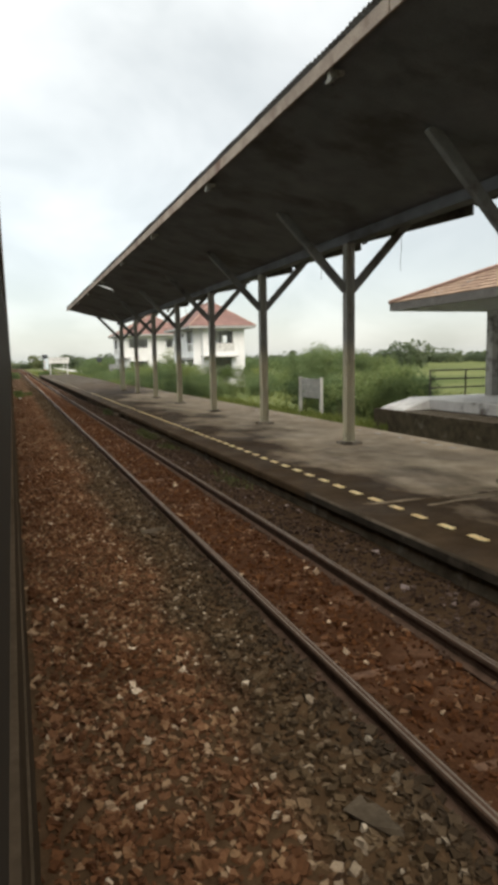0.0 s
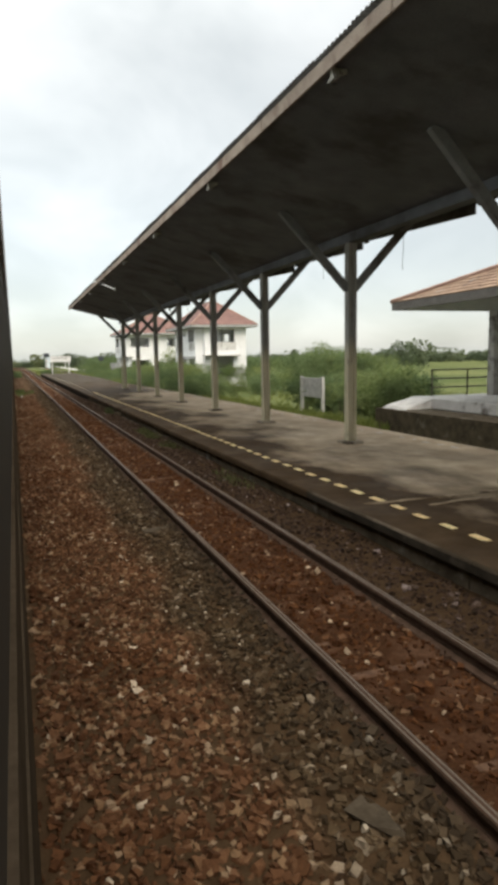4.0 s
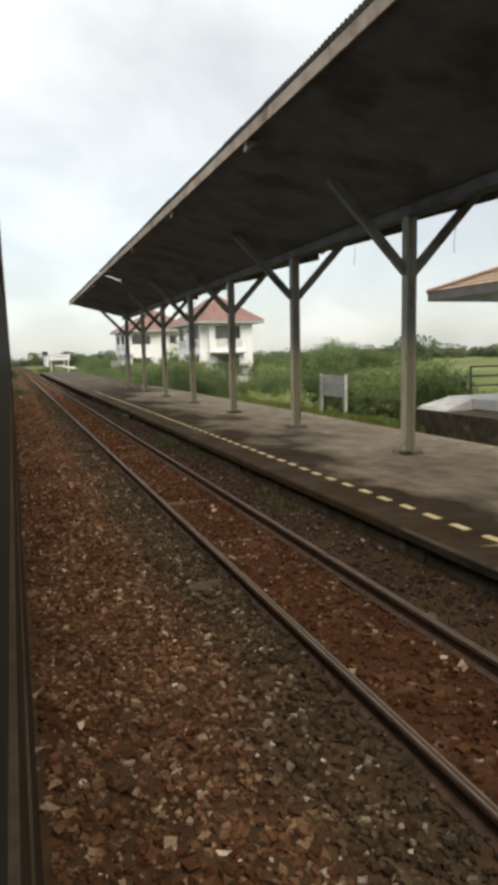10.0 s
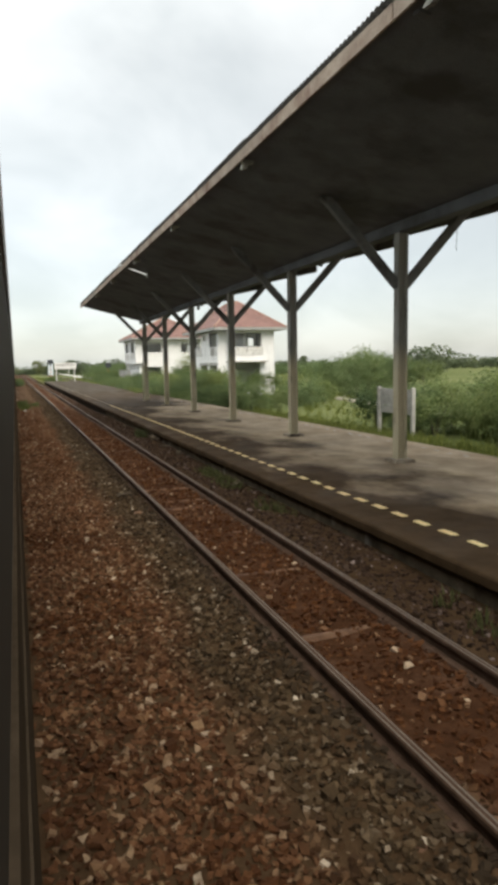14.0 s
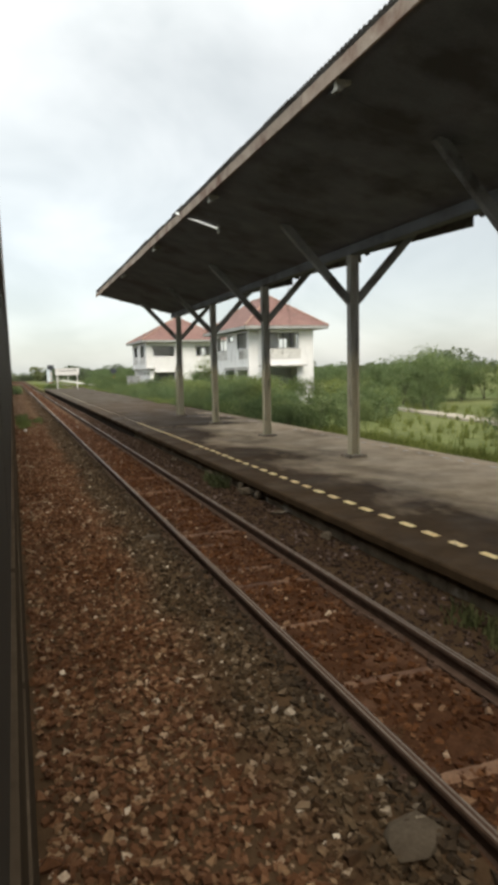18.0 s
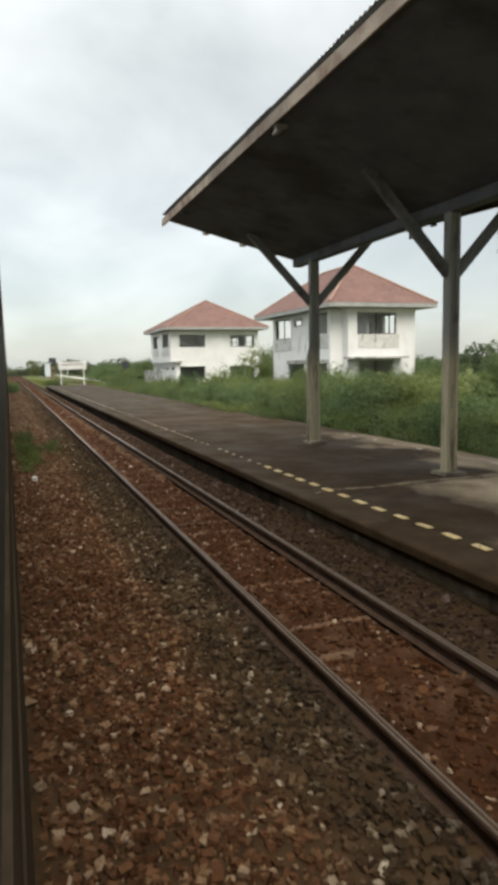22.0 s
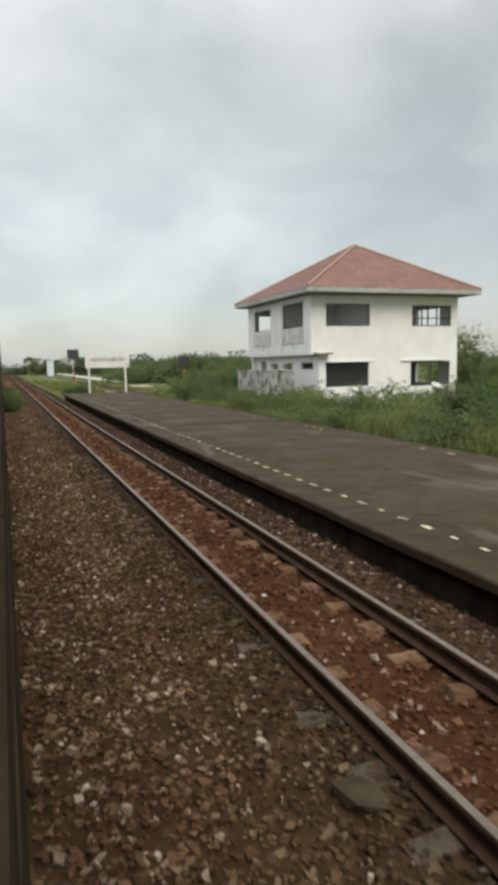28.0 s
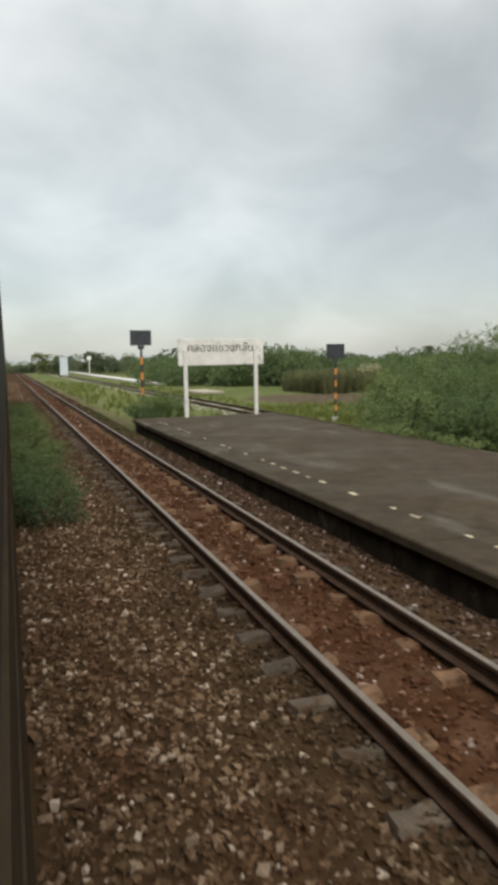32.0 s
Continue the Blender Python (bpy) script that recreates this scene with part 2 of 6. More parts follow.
    c = m.mix(0.55, c, m.ramp(m.noise(1.3, 5.0, 0.6, offset=(4.0, 2.0, 0)), (0.3, (0.30, 0.28, 0.26)), (0.7, (0.68, 0.68, 0.67))), "OVERLAY")
    m.color(c)
    m.bump(m.noise(90.0, 3.0), 0.5, 0.006)
    return m.m


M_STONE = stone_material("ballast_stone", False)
M_PALE = stone_material("ballast_stone_single", True)
M_SOIL = mottled("ballast_soil", (0.036, 0.021, 0.0110), (0.068, 0.041, 0.0220), 5.0, 1.0, 70.0, bump=1.0, spec=0.03)


def clay_material():
    m = Mat("rusty_soil", 0.95, 0, 0.03)
    n = m.noise(7.0, 6.0)
    c = m.mix(m.grey(m.axis(1), 34.0, 52.0), m.ramp(n, (0.3, (0.031, 0.0137, 0.0065)), (0.7, (0.059, 0.0272, 0.0138))), m.ramp(n, (0.3, (0.037, 0.0163, 0.0078)), (0.7, (0.070, 0.0320, 0.0165))))
    c = m.mix(m.grey(m.noise(2.2, 6.0, 0.6), 0.5, 0.66), c, (0.088, 0.046, 0.027))
    c = m.mix(0.5, c, m.ramp(m.noise(38.0, 4.0, 0.7), (0.3, (0.2, 0.2, 0.2)), (0.7, (0.8, 0.8, 0.8))), "OVERLAY")
    m.color(c)
    m.bump(m.noise(60.0, 4.0), 1.0, 0.01)
    return m.m


M_CLAY = clay_material()
M_RAIL = mottled("rusty_rail", (0.04025, 0.02239, 0.01386), (0.07379, 0.04368, 0.02878), 9.0, 0.9, 90.0, 0.0, spec=0.15)
M_DULL = mottled("dull_rail_band", (0.07854, 0.06067, 0.04704), (0.1309, 0.1042, 0.08198), 14.0, 0.4, 130.0, 0.0, 0.1, 0.4)
M_HEAD = mottled("worn_rail_head", (0.1107, 0.0896, 0.07176), (0.1845, 0.152, 0.1232), 14.0, 0.48, 130.0, 0.0, 0.1, 0.35)


def sleeper_material():
    """Concrete stained rust-red between the rails, dusty grey-brown outside them."""
    m = Mat("sleeper_concrete", 0.92, 0, 0.1)
    rust = m.ramp(m.noise(4.0, 6.0), (0.3, (0.088, 0.046, 0.026)), (0.7, (0.185, 0.112, 0.068)))
    dust = m.ramp(m.noise(4.0, 6.0), (0.3, (0.052, 0.040, 0.030)), (0.7, (0.105, 0.084, 0.064)))
    x = m.axis(0)
    inside = m.math("MULTIPLY", m.grey(x, 2.0, 2.12), m.grey(x, 3.2, 3.08))
    c = m.mix(inside, dust, rust)
    c = m.mix(m.grey(m.noise(9.0, 6.0, 0.6), 0.52, 0.64), c, (0.060, 0.034, 0.020))
    c = m.mix(0.4, c, m.ramp(m.noise(60.0, 3.0), (0.3, (0.25, 0.25, 0.25)), (0.7, (0.75, 0.75, 0.75))), "OVERLAY")
    c = m.mix(0.35, c, m.ramp(m.each(), (0.0, (0.25, 0.25, 0.25)), (1.0, (0.75, 0.75, 0.75))), "OVERLAY")
    m.color(c)
    m.bump(m.noise(50.0, 4.0), 0.5, 0.008)
    return m.m


M_SLEEPER = sleeper_material()
M_GRAVEL = mottled("pale_weedy_gravel", (0.20, 0.185, 0.145), (0.36, 0.34, 0.285), 5.0, 0.95, 30.0, bump=1.0, spec=0.05, stain=(0.085, 0.105, 0.038), stain_scale=0.9, stain_lo=0.46, stain_hi=0.56)
M_PLINTH = mottled("soiled_plinth", (0.174, 0.138, 0.0992), (0.377, 0.315, 0.2402), 3.0, 0.9, 45.0, stain=(0.0725, 0.054, 0.0372), stain_scale=1.4)
M_CONC = mottled("stained_concrete", (0.16, 0.14, 0.115), (0.30, 0.275, 0.235), 3.0, 0.85, 45.0, stain=(0.055, 0.046, 0.036), stain_scale=1.2)
# near-black base: the shade on the platform's upright face is painted in
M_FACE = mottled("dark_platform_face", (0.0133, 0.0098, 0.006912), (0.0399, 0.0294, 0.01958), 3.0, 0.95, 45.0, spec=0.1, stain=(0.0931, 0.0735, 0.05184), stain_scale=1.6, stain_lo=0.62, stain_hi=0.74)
# coping fronts are darker than their tops, with shade put into the colour
M_COPESHADE = mottled("shaded_coping_face", (0.020, 0.0150, 0.0105), (0.042, 0.033, 0.0235), 3.0, 0.95, 45.0, spec=0.08, stain=(0.065, 0.052, 0.038), stain_scale=1.7, stain_lo=0.6, stain_hi=0.72)
M_REARLINE = mottled("chalky_white_line", (0.50, 0.45, 0.39), (0.68, 0.63, 0.56), 9.0, 0.8, 60.0, stain=(0.15, 0.12, 0.09), stain_scale=9.0, stain_lo=0.58, stain_hi=0.66, vary=0.3)
# worn nose; its pale colour also holds the highlight along the edge
M_COPING = mottled("worn_highlit_coping_nose", (0.070, 0.053, 0.037), (0.120, 0.095, 0.070), 2.2, 0.95, 50.0, spec=0.06, stain=(0.04, 0.030, 0.020), stain_scale=0.8, stain_lo=0.45, stain_hi=0.6)


def platform_material():
    m = Mat("platform_concrete", 0.85, 0, 0.08)
    c = m.ramp(m.noise(1.6, 7.0, 0.6), (0.3, (0.31, 0.230, 0.152)), (0.7, (0.54, 0.420, 0.295)))
    dirt = m.ramp(m.noise(2.6, 6.0, 0.6), (0.3, (0.0299, 0.0176, 0.007992)), (0.7, (0.0575, 0.03575, 0.01858)))
    x, y = m.axis(0), m.axis(1)
    grey_dirt = m.ramp(m.noise(2.6, 6.0, 0.6), (0.3, (0.0354, 0.02632, 0.0168)), (0.7, (0.06372, 0.04872, 0.03255)))
    dirt = m.mix(m.grey(y, 54.0, 72.0), dirt, grey_dirt)
    w = m.math("MULTIPLY", m.math("SUBTRACT", m.noise(0.6, 5.0, 0.6, (1.0, 0.6, 1.0)), 0.5), 7.0)
    xx = m.math("ADD", x, w)
    edge = m.grey(xx, 7.5, 5.5)
    beyond = m.math("MAXIMUM", m.math("MULTIPLY", m.grey(m.math("ADD", y, m.math("MULTIPLY", w, 0.12)), 41.8, 42.2), m.grey(xx, 9.6, 8.2)), m.grey(m.math("ADD", y, m.math("MULTIPLY", w, 2.0)), 44.0, 52.0))
    puddle = m.grey(m.noise(0.42, 5.0, 0.55, (1.0, 0.5, 1.0), 0.6, (3.1, 7.7, 0)), 0.49, 0.67)
    d = m.math("MAXIMUM", m.math("MAXIMUM", edge, m.math("MULTIPLY", beyond, 0.985)), m.math("MULTIPLY", puddle, m.grey(y, 16.0, 24.0, 0.42, 0.66)))
    c = m.mix(d, c, dirt)
    pale = m.math("MULTIPLY", m.grey(m.noise(0.8, 5.0, 0.6, (1.2, 0.35, 1.0), 0.4, (9.0, 2.0, 0)), 0.58, 0.70), beyond)
    c = m.mix(m.math("MULTIPLY", pale, m.grey(y, 50.0, 70.0, 0.2, 0.48)), c, (0.155, 0.14, 0.118))
    c = m.mix(0.3, c, m.ramp(m.noise(40.0, 4.0), (0.3, (0.25, 0.25, 0.25)), (0.7, (0.75, 0.75, 0.75))), "OVERLAY")
    m.color(c)
    m.rough(m.grey(m.noise(0.7, 4.0), 0.35, 0.65, 0.62, 0.9))
    m.bump(m.noise(35.0, 5.0), 0.35, 0.008)
    m.bump(m.noise(2.0, 3.0), 0.3, 0.02)
    return m.m


M_PLAT = platform_material()
M_YELLOW = mottled("yellow_line_paint", (0.62, 0.44, 0.19), (0.72, 0.58, 0.32), 9.0, 0.6, 60.0, stain=(0.12, 0.09, 0.06), stain_scale=9.0, stain_lo=0.6, stain_hi=0.68, vary=0.2)
M_WORNLINE = mottled("worn_line_paint", (0.40, 0.33, 0.20), (0.55, 0.48, 0.36), 9.0, 0.7, 60.0, stain=(0.07, 0.055, 0.04), stain_scale=7.0, stain_lo=0.48, stain_hi=0.58, vary=0.4)
M_SHEET = mottled("roof_sheet", (0.072, 0.068, 0.068), (0.122, 0.115, 0.113), 2.0, 0.38, 50.0, 0.0, 0.1, 0.5, stain=(0.035, 0.028, 0.024), stain_scale=1.0)
M_SOFFIT = mottled("smoky_soffit", (0.072, 0.0768, 0.084), (0.1224, 0.1284, 0.138), 1.6, 0.7, 50.0, 0.0, 0.1, 0.3, stain=(0.048, 0.0456, 0.0456), stain_scale=0.7)
M_TAIL = mottled("pale_cream_tail", (0.2604, 0.248, 0.2178), (0.3472, 0.3348, 0.3036), 5.0, 0.8, 60.0, stain=(0.124, 0.1054, 0.0858), stain_scale=6.0)
M_FASCIA = mottled("weathered_fascia", (0.21, 0.155, 0.122), (0.34, 0.275, 0.22), 2.5, 0.75, 50.0, stain=(0.15, 0.085, 0.06), stain_scale=1.7, vary=0.3)
M_BEAM = mottled("grey_painted_timber", (0.12, 0.124, 0.12), (0.185, 0.19, 0.18), 3.0, 0.7, 60.0, stain=(0.05, 0.045, 0.04), stain_scale=1.5, vary=0.15)


def post_material():
    m = Mat("painted_post", 0.6, 0, 0.4)
    z = m.math("ADD", m.axis(2), m.math("MULTIPLY", m.noise(1.5, 4.0), 0.5))
    c = m.mix(m.grey(z, 2.3, 2.9), (0.48, 0.425, 0.29), (0.22, 0.215, 0.19))
    c = m.mix(m.grey(m.noise(5.0, 6.0, 0.6, (1, 1, 0.25)), 0.56, 0.7), c, (0.10, 0.085, 0.06))
    c = m.mix(0.3, c, m.ramp(m.noise(50.0, 3.0), (0.3, (0.3, 0.3, 0.3)), (0.7, (0.7, 0.7, 0.7))), "OVERLAY")
    m.color(c)
    m.bump(m.noise(50.0, 3.0), 0.25, 0.006)
    return m.m


M_POST = post_material()


def wall_material(name, stain_amount):
    m = Mat(name, 0.75, 0, 0.3)
    c = m.ramp(m.noise(0.8, 5.0), (0.3, (0.77, 0.765, 0.75)), (0.7, (0.86, 0.855, 0.845)))
    run = m.noise(1.3, 7.0, 0.65, (1.6, 1.6, 0.22))
    c = m.mix(m.math("MULTIPLY", m.grey(run, 0.56, 0.70), stain_amount), c, (0.30, 0.29, 0.265))
    drip = m.math("MULTIPLY", m.grey(m.noise(1.0, 3.0, 0.5, (6.0, 6.0, 0.5)), 0.60, 0.66), m.grey(m.noise(0.7, 3.0, 0.5, offset=(5, 1, 2)), 0.48, 0.58))
    c = m.mix(m.math("MULTIPLY", drip, stain_amount * 1.3), c, (0.17, 0.16, 0.14))
    blot = m.noise(2.3, 7.0, 0.65)
    c = m.mix(m.math("MULTIPLY", m.grey(blot, 0.62, 0.70), stain_amount), c, (0.30, 0.285, 0.26))
    # mould that creeps out from the wet parapets
    z = m.axis(2)
    band = m.math("MULTIPLY", m.grey(z, 2.7, 3.3), m.grey(z, 4.3, 3.8))
    mould = m.math("MULTIPLY", m.grey(m.noise(1.1, 7.0, 0.7, (1.0, 1.0, 0.5), 0.4, (2.0, 5.0, 1.0)), 0.53, 0.62), band)
    c = m.mix(m.math("MULTIPLY", mould, stain_amount * 1.3), c, (0.22, 0.205, 0.18))
    c = m.mix(0.2, c, m.ramp(m.noise(30.0, 3.0), (0.3, (0.35, 0.35, 0.35)), (0.7, (0.65, 0.65, 0.65))), "OVERLAY")
    m.color(c)
    m.bump(m.noise(30.0, 3.0), 0.2, 0.006)
    return m.m


M_WALL = wall_material("white_render", 0.09)
M_WALLDIRTY = wall_material("streaked_white_render", 0.34)
M_INSIDE = mottled("bare_inner_wall", (0.74, 0.745, 0.73), (0.84, 0.84, 0.82), 1.5, 0.9, 30.0)
M_PARAPET = mottled("stained_parapet", (0.50, 0.49, 0.46), (0.68, 0.67, 0.64), 1.4, 0.85, 30.0, stain=(0.25, 0.235, 0.21), stain_scale=2.4, stain_lo=0.56, stain_hi=0.7)
M_DIRTPATH = mottled("worn_earth_path", (0.27, 0.235, 0.18), (0.38, 0.34, 0.27), 2.0, 0.95, 30.0)
M_EARLYFACE = mottled("mossy_platform_face", (0.050, 0.038, 0.025), (0.12, 0.095, 0.066), 3.0, 0.95, 45.0, spec=0.1, stain=(0.17, 0.15, 0.12), stain_scale=2.2, stain_lo=0.58, stain_hi=0.68)
M_SEAM = mottled("cement_repair", (0.16, 0.122, 0.08), (0.30, 0.235, 0.165), 5.0, 0.95, 50.0, spec=0.08, stain=(0.075, 0.052, 0.031), stain_scale=4.0)
M_PALEBLUE = mottled("pale_blue_cabinet_paint", (0.50, 0.56, 0.61), (0.62, 0.68, 0.72), 4.0, 0.7, 50.0)
M_CLAYSLEEPER = mottled("clay_covered_sleeper", (0.085, 0.042, 0.022), (0.155, 0.086, 0.048), 4.0, 0.95, 40.0, stain=(0.055, 0.024, 0.011), stain_scale=3.0, stain_lo=0.45, stain_hi=0.6, vary=0.3)
M_SLAB = mottled("buried_slab", (0.040, 0.030, 0.020), (0.075, 0.058, 0.040), 5.0, 0.95, 45.0, spec=0.05)
M_BROWNEAVE = mottled("brown_eave_board", (0.13, 0.12, 0.11), (0.20, 0.19, 0.175), 3.0, 0.8, 40.0)
M_GWALL = mottled("grey_streaked_wall", (0.34, 0.33, 0.305), (0.56, 0.55, 0.52), 1.2, 0.9, 30.0, stain=(0.12, 0.112, 0.098), stain_scale=1.6, stain_lo=0.47, stain_hi=0.62)


def tile_material(name, a, b):
    m = Mat(name, 0.75, 0, 0.3)
    c = m.ramp(m.noise(0.9, 6.0, 0.6), (0.3, a), (0.7, b))
    c = m.mix(0.45, c, m.ramp(m.noise(7.0, 4.0), (0.3, (0.25, 0.25, 0.25)), (0.7, (0.75, 0.75, 0.75))), "OVERLAY")
    c = m.mix(m.math("MULTIPLY", m.grey(m.noise(1.7, 6.0), 0.58, 0.72), 0.6), c, (0.12, 0.085, 0.07))
    m.color(c)
    m.bump(m.noise(16.0, 2.0), 0.4, 0.03)
    return m.m


M_TILE = tile_material("clay_roof_tile", (0.1804, 0.0972, 0.0836), (0.2376, 0.135, 0.114))
M_TILE2 = tile_material("orange_clay_tile", (0.29, 0.190, 0.135), (0.41, 0.285, 0.205))
M_RIDGE = mottled("ridge_cap_mortar", (0.29, 0.175, 0.135), (0.38, 0.25, 0.195), 4.0, 0.8, 40.0)
M_EAVE = mottled("grey_eave_board", (0.30, 0.30, 0.29), (0.44, 0.44, 0.42), 3.0, 0.7, 40.0)
M_DARKFRAME = mottled("dark_window_frame", (0.035, 0.035, 0.034), (0.07, 0.07, 0.066), 5.0, 0.6, 60.0)
M_SIGN = mottled("weathered_white_board", (0.62, 0.61, 0.58), (0.78, 0.77, 0.74), 3.0, 0.7, 50.0, stain=(0.42, 0.41, 0.38), stain_scale=4.0, stain_lo=0.55, stain_hi=0.7)
M_INK = mottled("faded_black_paint", (0.03, 0.03, 0.03), (0.07, 0.07, 0.068), 8.0, 0.7, 50.0)
M_BLACKBOARD = mottled("dark_slate_panel", (0.030, 0.034, 0.040), (0.048, 0.054, 0.062), 5.0, 0.5, 50.0)
M_ORANGE = mottled("orange_band_paint", (0.58, 0.20, 0.04), (0.68, 0.28, 0.07), 6.0, 0.6, 50.0)
M_GREYWOOD = mottled("grey_weathered_wood", (0.36, 0.35, 0.325), (0.50, 0.485, 0.46), 4.0, 0.8, 60.0, stain=(0.24, 0.23, 0.21), stain_scale=3.0, stain_lo=0.55, stain_hi=0.75)
M_STEEL = mottled("galvanised_steel", (0.30, 0.31, 0.31), (0.44, 0.45, 0.45), 8.0, 0.5, 80.0, 0.5)
M_TUBE = mottled("white_lamp_tube", (0.78, 0.80, 0.80), (0.85, 0.87, 0.87), 8.0, 0.25, 80.0, bump=0.0)
M_TUBE.node_tree.nodes["Principled BSDF"].inputs["Emission Color"].default_value = (0.95, 1.0, 1.0, 1)
M_TUBE.node_tree.nodes["Principled BSDF"].inputs["Emission Strength"].default_value = 0.4
M_WIRE = mottled("black_wire", (0.03, 0.03, 0.03), (0.06, 0.06, 0.06), 8.0, 0.6, 80.0)
M_FENCE = mottled("rusty_pipe_rail", (0.06, 0.055, 0.045), (0.13, 0.115, 0.09), 6.0, 0.7, 60.0)
M_PALECONC = mottled("pale_concrete_top", (0.50, 0.48, 0.455), (0.66, 0.64, 0.61), 2.0, 0.85, 40.0, stain=(0.16, 0.14, 0.12), stain_scale=1.3, stain_lo=0.58, stain_hi=0.7)
M_TRAIN = mottled("weathered_coach_paint", (0.04025, 0.0294, 0.01938), (0.06502, 0.0476, 0.0323), 3.0, 1.0, 60.0, spec=0.0)
M_TRAIN2 = mottled("orange_red_stripe", (0.42, 0.10, 0.05), (0.5, 0.16, 0.08), 3.0, 0.5, 60.0)
M_TRAIN3 = mottled("silver_coach_paint", (0.30, 0.31, 0.31), (0.40, 0.41, 0.41), 3.0, 0.9, 60.0, 0.0, spec=0.1)
M_RUBBER = mottled("black_window_rubber", (0.012, 0.011, 0.010), (0.025, 0.022, 0.019), 6.0, 1.0, 60.0, spec=0.0)
M_GLASS = Mat("tinted_coach_glass", 0.6, 0, 0.03).color((0.042, 0.036, 0.029)).m


def leaf_material(name, dark, mid, light):
    m = Mat(name, 0.8, 0, 0.12)
    c = m.ramp(m.island(), (0.0, dark), (0.5, mid), (1.0, light))
    c = m.mix(0.5, c, m.ramp(m.noise(0.35, 4.0), (0.3, (0.25, 0.27, 0.2)), (0.7, (0.75, 0.75, 0.7))), "OVERLAY")
    c = m.mix(0.75, c, m.ramp(m.each(), (0.0, (0.30, 0.33, 0.33)), (0.5, (0.46, 0.47, 0.46)), (0.8, (0.52, 0.51, 0.44)), (1.0, (0.62, 0.58, 0.42))), "OVERLAY")
    m.color(c)
    # light shines through thin leaves
    thin, both_ = m.t.nodes.new("ShaderNodeBsdfTranslucent"), m.t.nodes.new("ShaderNodeMixShader")
    both_.inputs[0].default_value = 0.4
    m.link(c, thin.inputs["Color"])
    m.link(m.b.outputs[0], both_.inputs[1])
    m.link(thin.outputs[0], both_.inputs[2])
    m.link(both_.outputs[0], m.t.nodes["Material Output"].inputs["Surface"])
    return m.m


M_LEAF = leaf_material("shrub_leaf", (0.100, 0.144, 0.059), (0.165, 0.212, 0.102), (0.238, 0.281, 0.146))
M_LEAF2 = leaf_material("dark_shrub_leaf", (0.077, 0.120, 0.050), (0.128, 0.173, 0.085), (0.194, 0.240, 0.125))
M_LEAF3 = leaf_material("pale_shrub_leaf", (0.118, 0.151, 0.058), (0.179, 0.215, 0.094), (0.252, 0.297, 0.134))
M_STRAW = leaf_material("dry_straw", (0.30, 0.27, 0.16), (0.42, 0.39, 0.26), (0.52, 0.49, 0.36))
M_WEED = leaf_material("low_weed_leaf", (0.04725, 0.05456, 0.0264), (0.0714, 0.0792, 0.0385), (0.105, 0.1074, 0.0572))
M_PATCH = leaf_material("creeping_weed_leaf", (0.06, 0.0812, 0.03), (0.093, 0.1176, 0.0435), (0.138, 0.1596, 0.0645))
# distance haze is put into this leaf colour: lighter and greyer green
M_TREELEAF = leaf_material("tree_leaf", (0.105, 0.130, 0.088), (0.145, 0.172, 0.112), (0.18, 0.21, 0.135))
M_GRASS = leaf_material("grass_blade", (0.079, 0.101, 0.035), (0.127, 0.156, 0.053), (0.198, 0.218, 0.086))
M_TALLGRASS = leaf_material("tall_grass_blade", (0.090, 0.113, 0.048), (0.129, 0.154, 0.069), (0.182, 0.207, 0.099))
M_REED = leaf_material("pale_reed", (0.14, 0.14, 0.07), (0.20, 0.195, 0.10), (0.27, 0.255, 0.14))
M_BARK = mottled("grey_brown_bark", (0.05, 0.04, 0.03), (0.10, 0.085, 0.065), 8.0, 0.9, 50.0)


def ground_material():
    m = Mat("field_ground", 0.95, 0, 0.05)
    g = m.ramp(m.noise(0.05, 6.0, 0.6), (0.3, (0.066, 0.086, 0.031)), (0.5, (0.108, 0.122, 0.048)), (0.7, (0.150, 0.156, 0.070)))
    g = m.mix(0.6, g, m.ramp(m.noise(1.8, 6.0, 0.65), (0.3, (0.22, 0.24, 0.18)), (0.7, (0.75, 0.75, 0.7))), "OVERLAY")
    soil = m.ramp(m.noise(2.0, 5.0), (0.3, (0.06, 0.045, 0.03)), (0.7, (0.12, 0.09, 0.06)))
    x = m.axis(0)
    w = m.math("MULTIPLY", m.math("SUBTRACT", m.noise(0.3, 4.0), 0.5), 3.0)
    xx = m.math("ADD", x, w)
    bare = m.math("MULTIPLY", m.grey(xx, -3.5, -2.5), m.grey(xx, 5.4, 4.0))
    c = m.mix(bare, g, soil)
    px = m.math("MULTIPLY", m.math("SUBTRACT", x, 22.5), 0.17)
    py = m.math("MULTIPLY", m.math("SUBTRACT", m.axis(1), 138.0), 0.125)
    far = m.math("ADD", m.math("ADD", m.math("MULTIPLY", px, px), m.math("MULTIPLY", py, py)), m.math("MULTIPLY", w, 0.5))
    c = m.mix(m.grey(far, 1.0, 0.75), c, soil)
    m.color(c)
    m.bump(m.noise(6.0, 5.0), 0.6, 0.05)
    return m.m


M_GROUND = ground_material()

# ---- mesh helpers ----


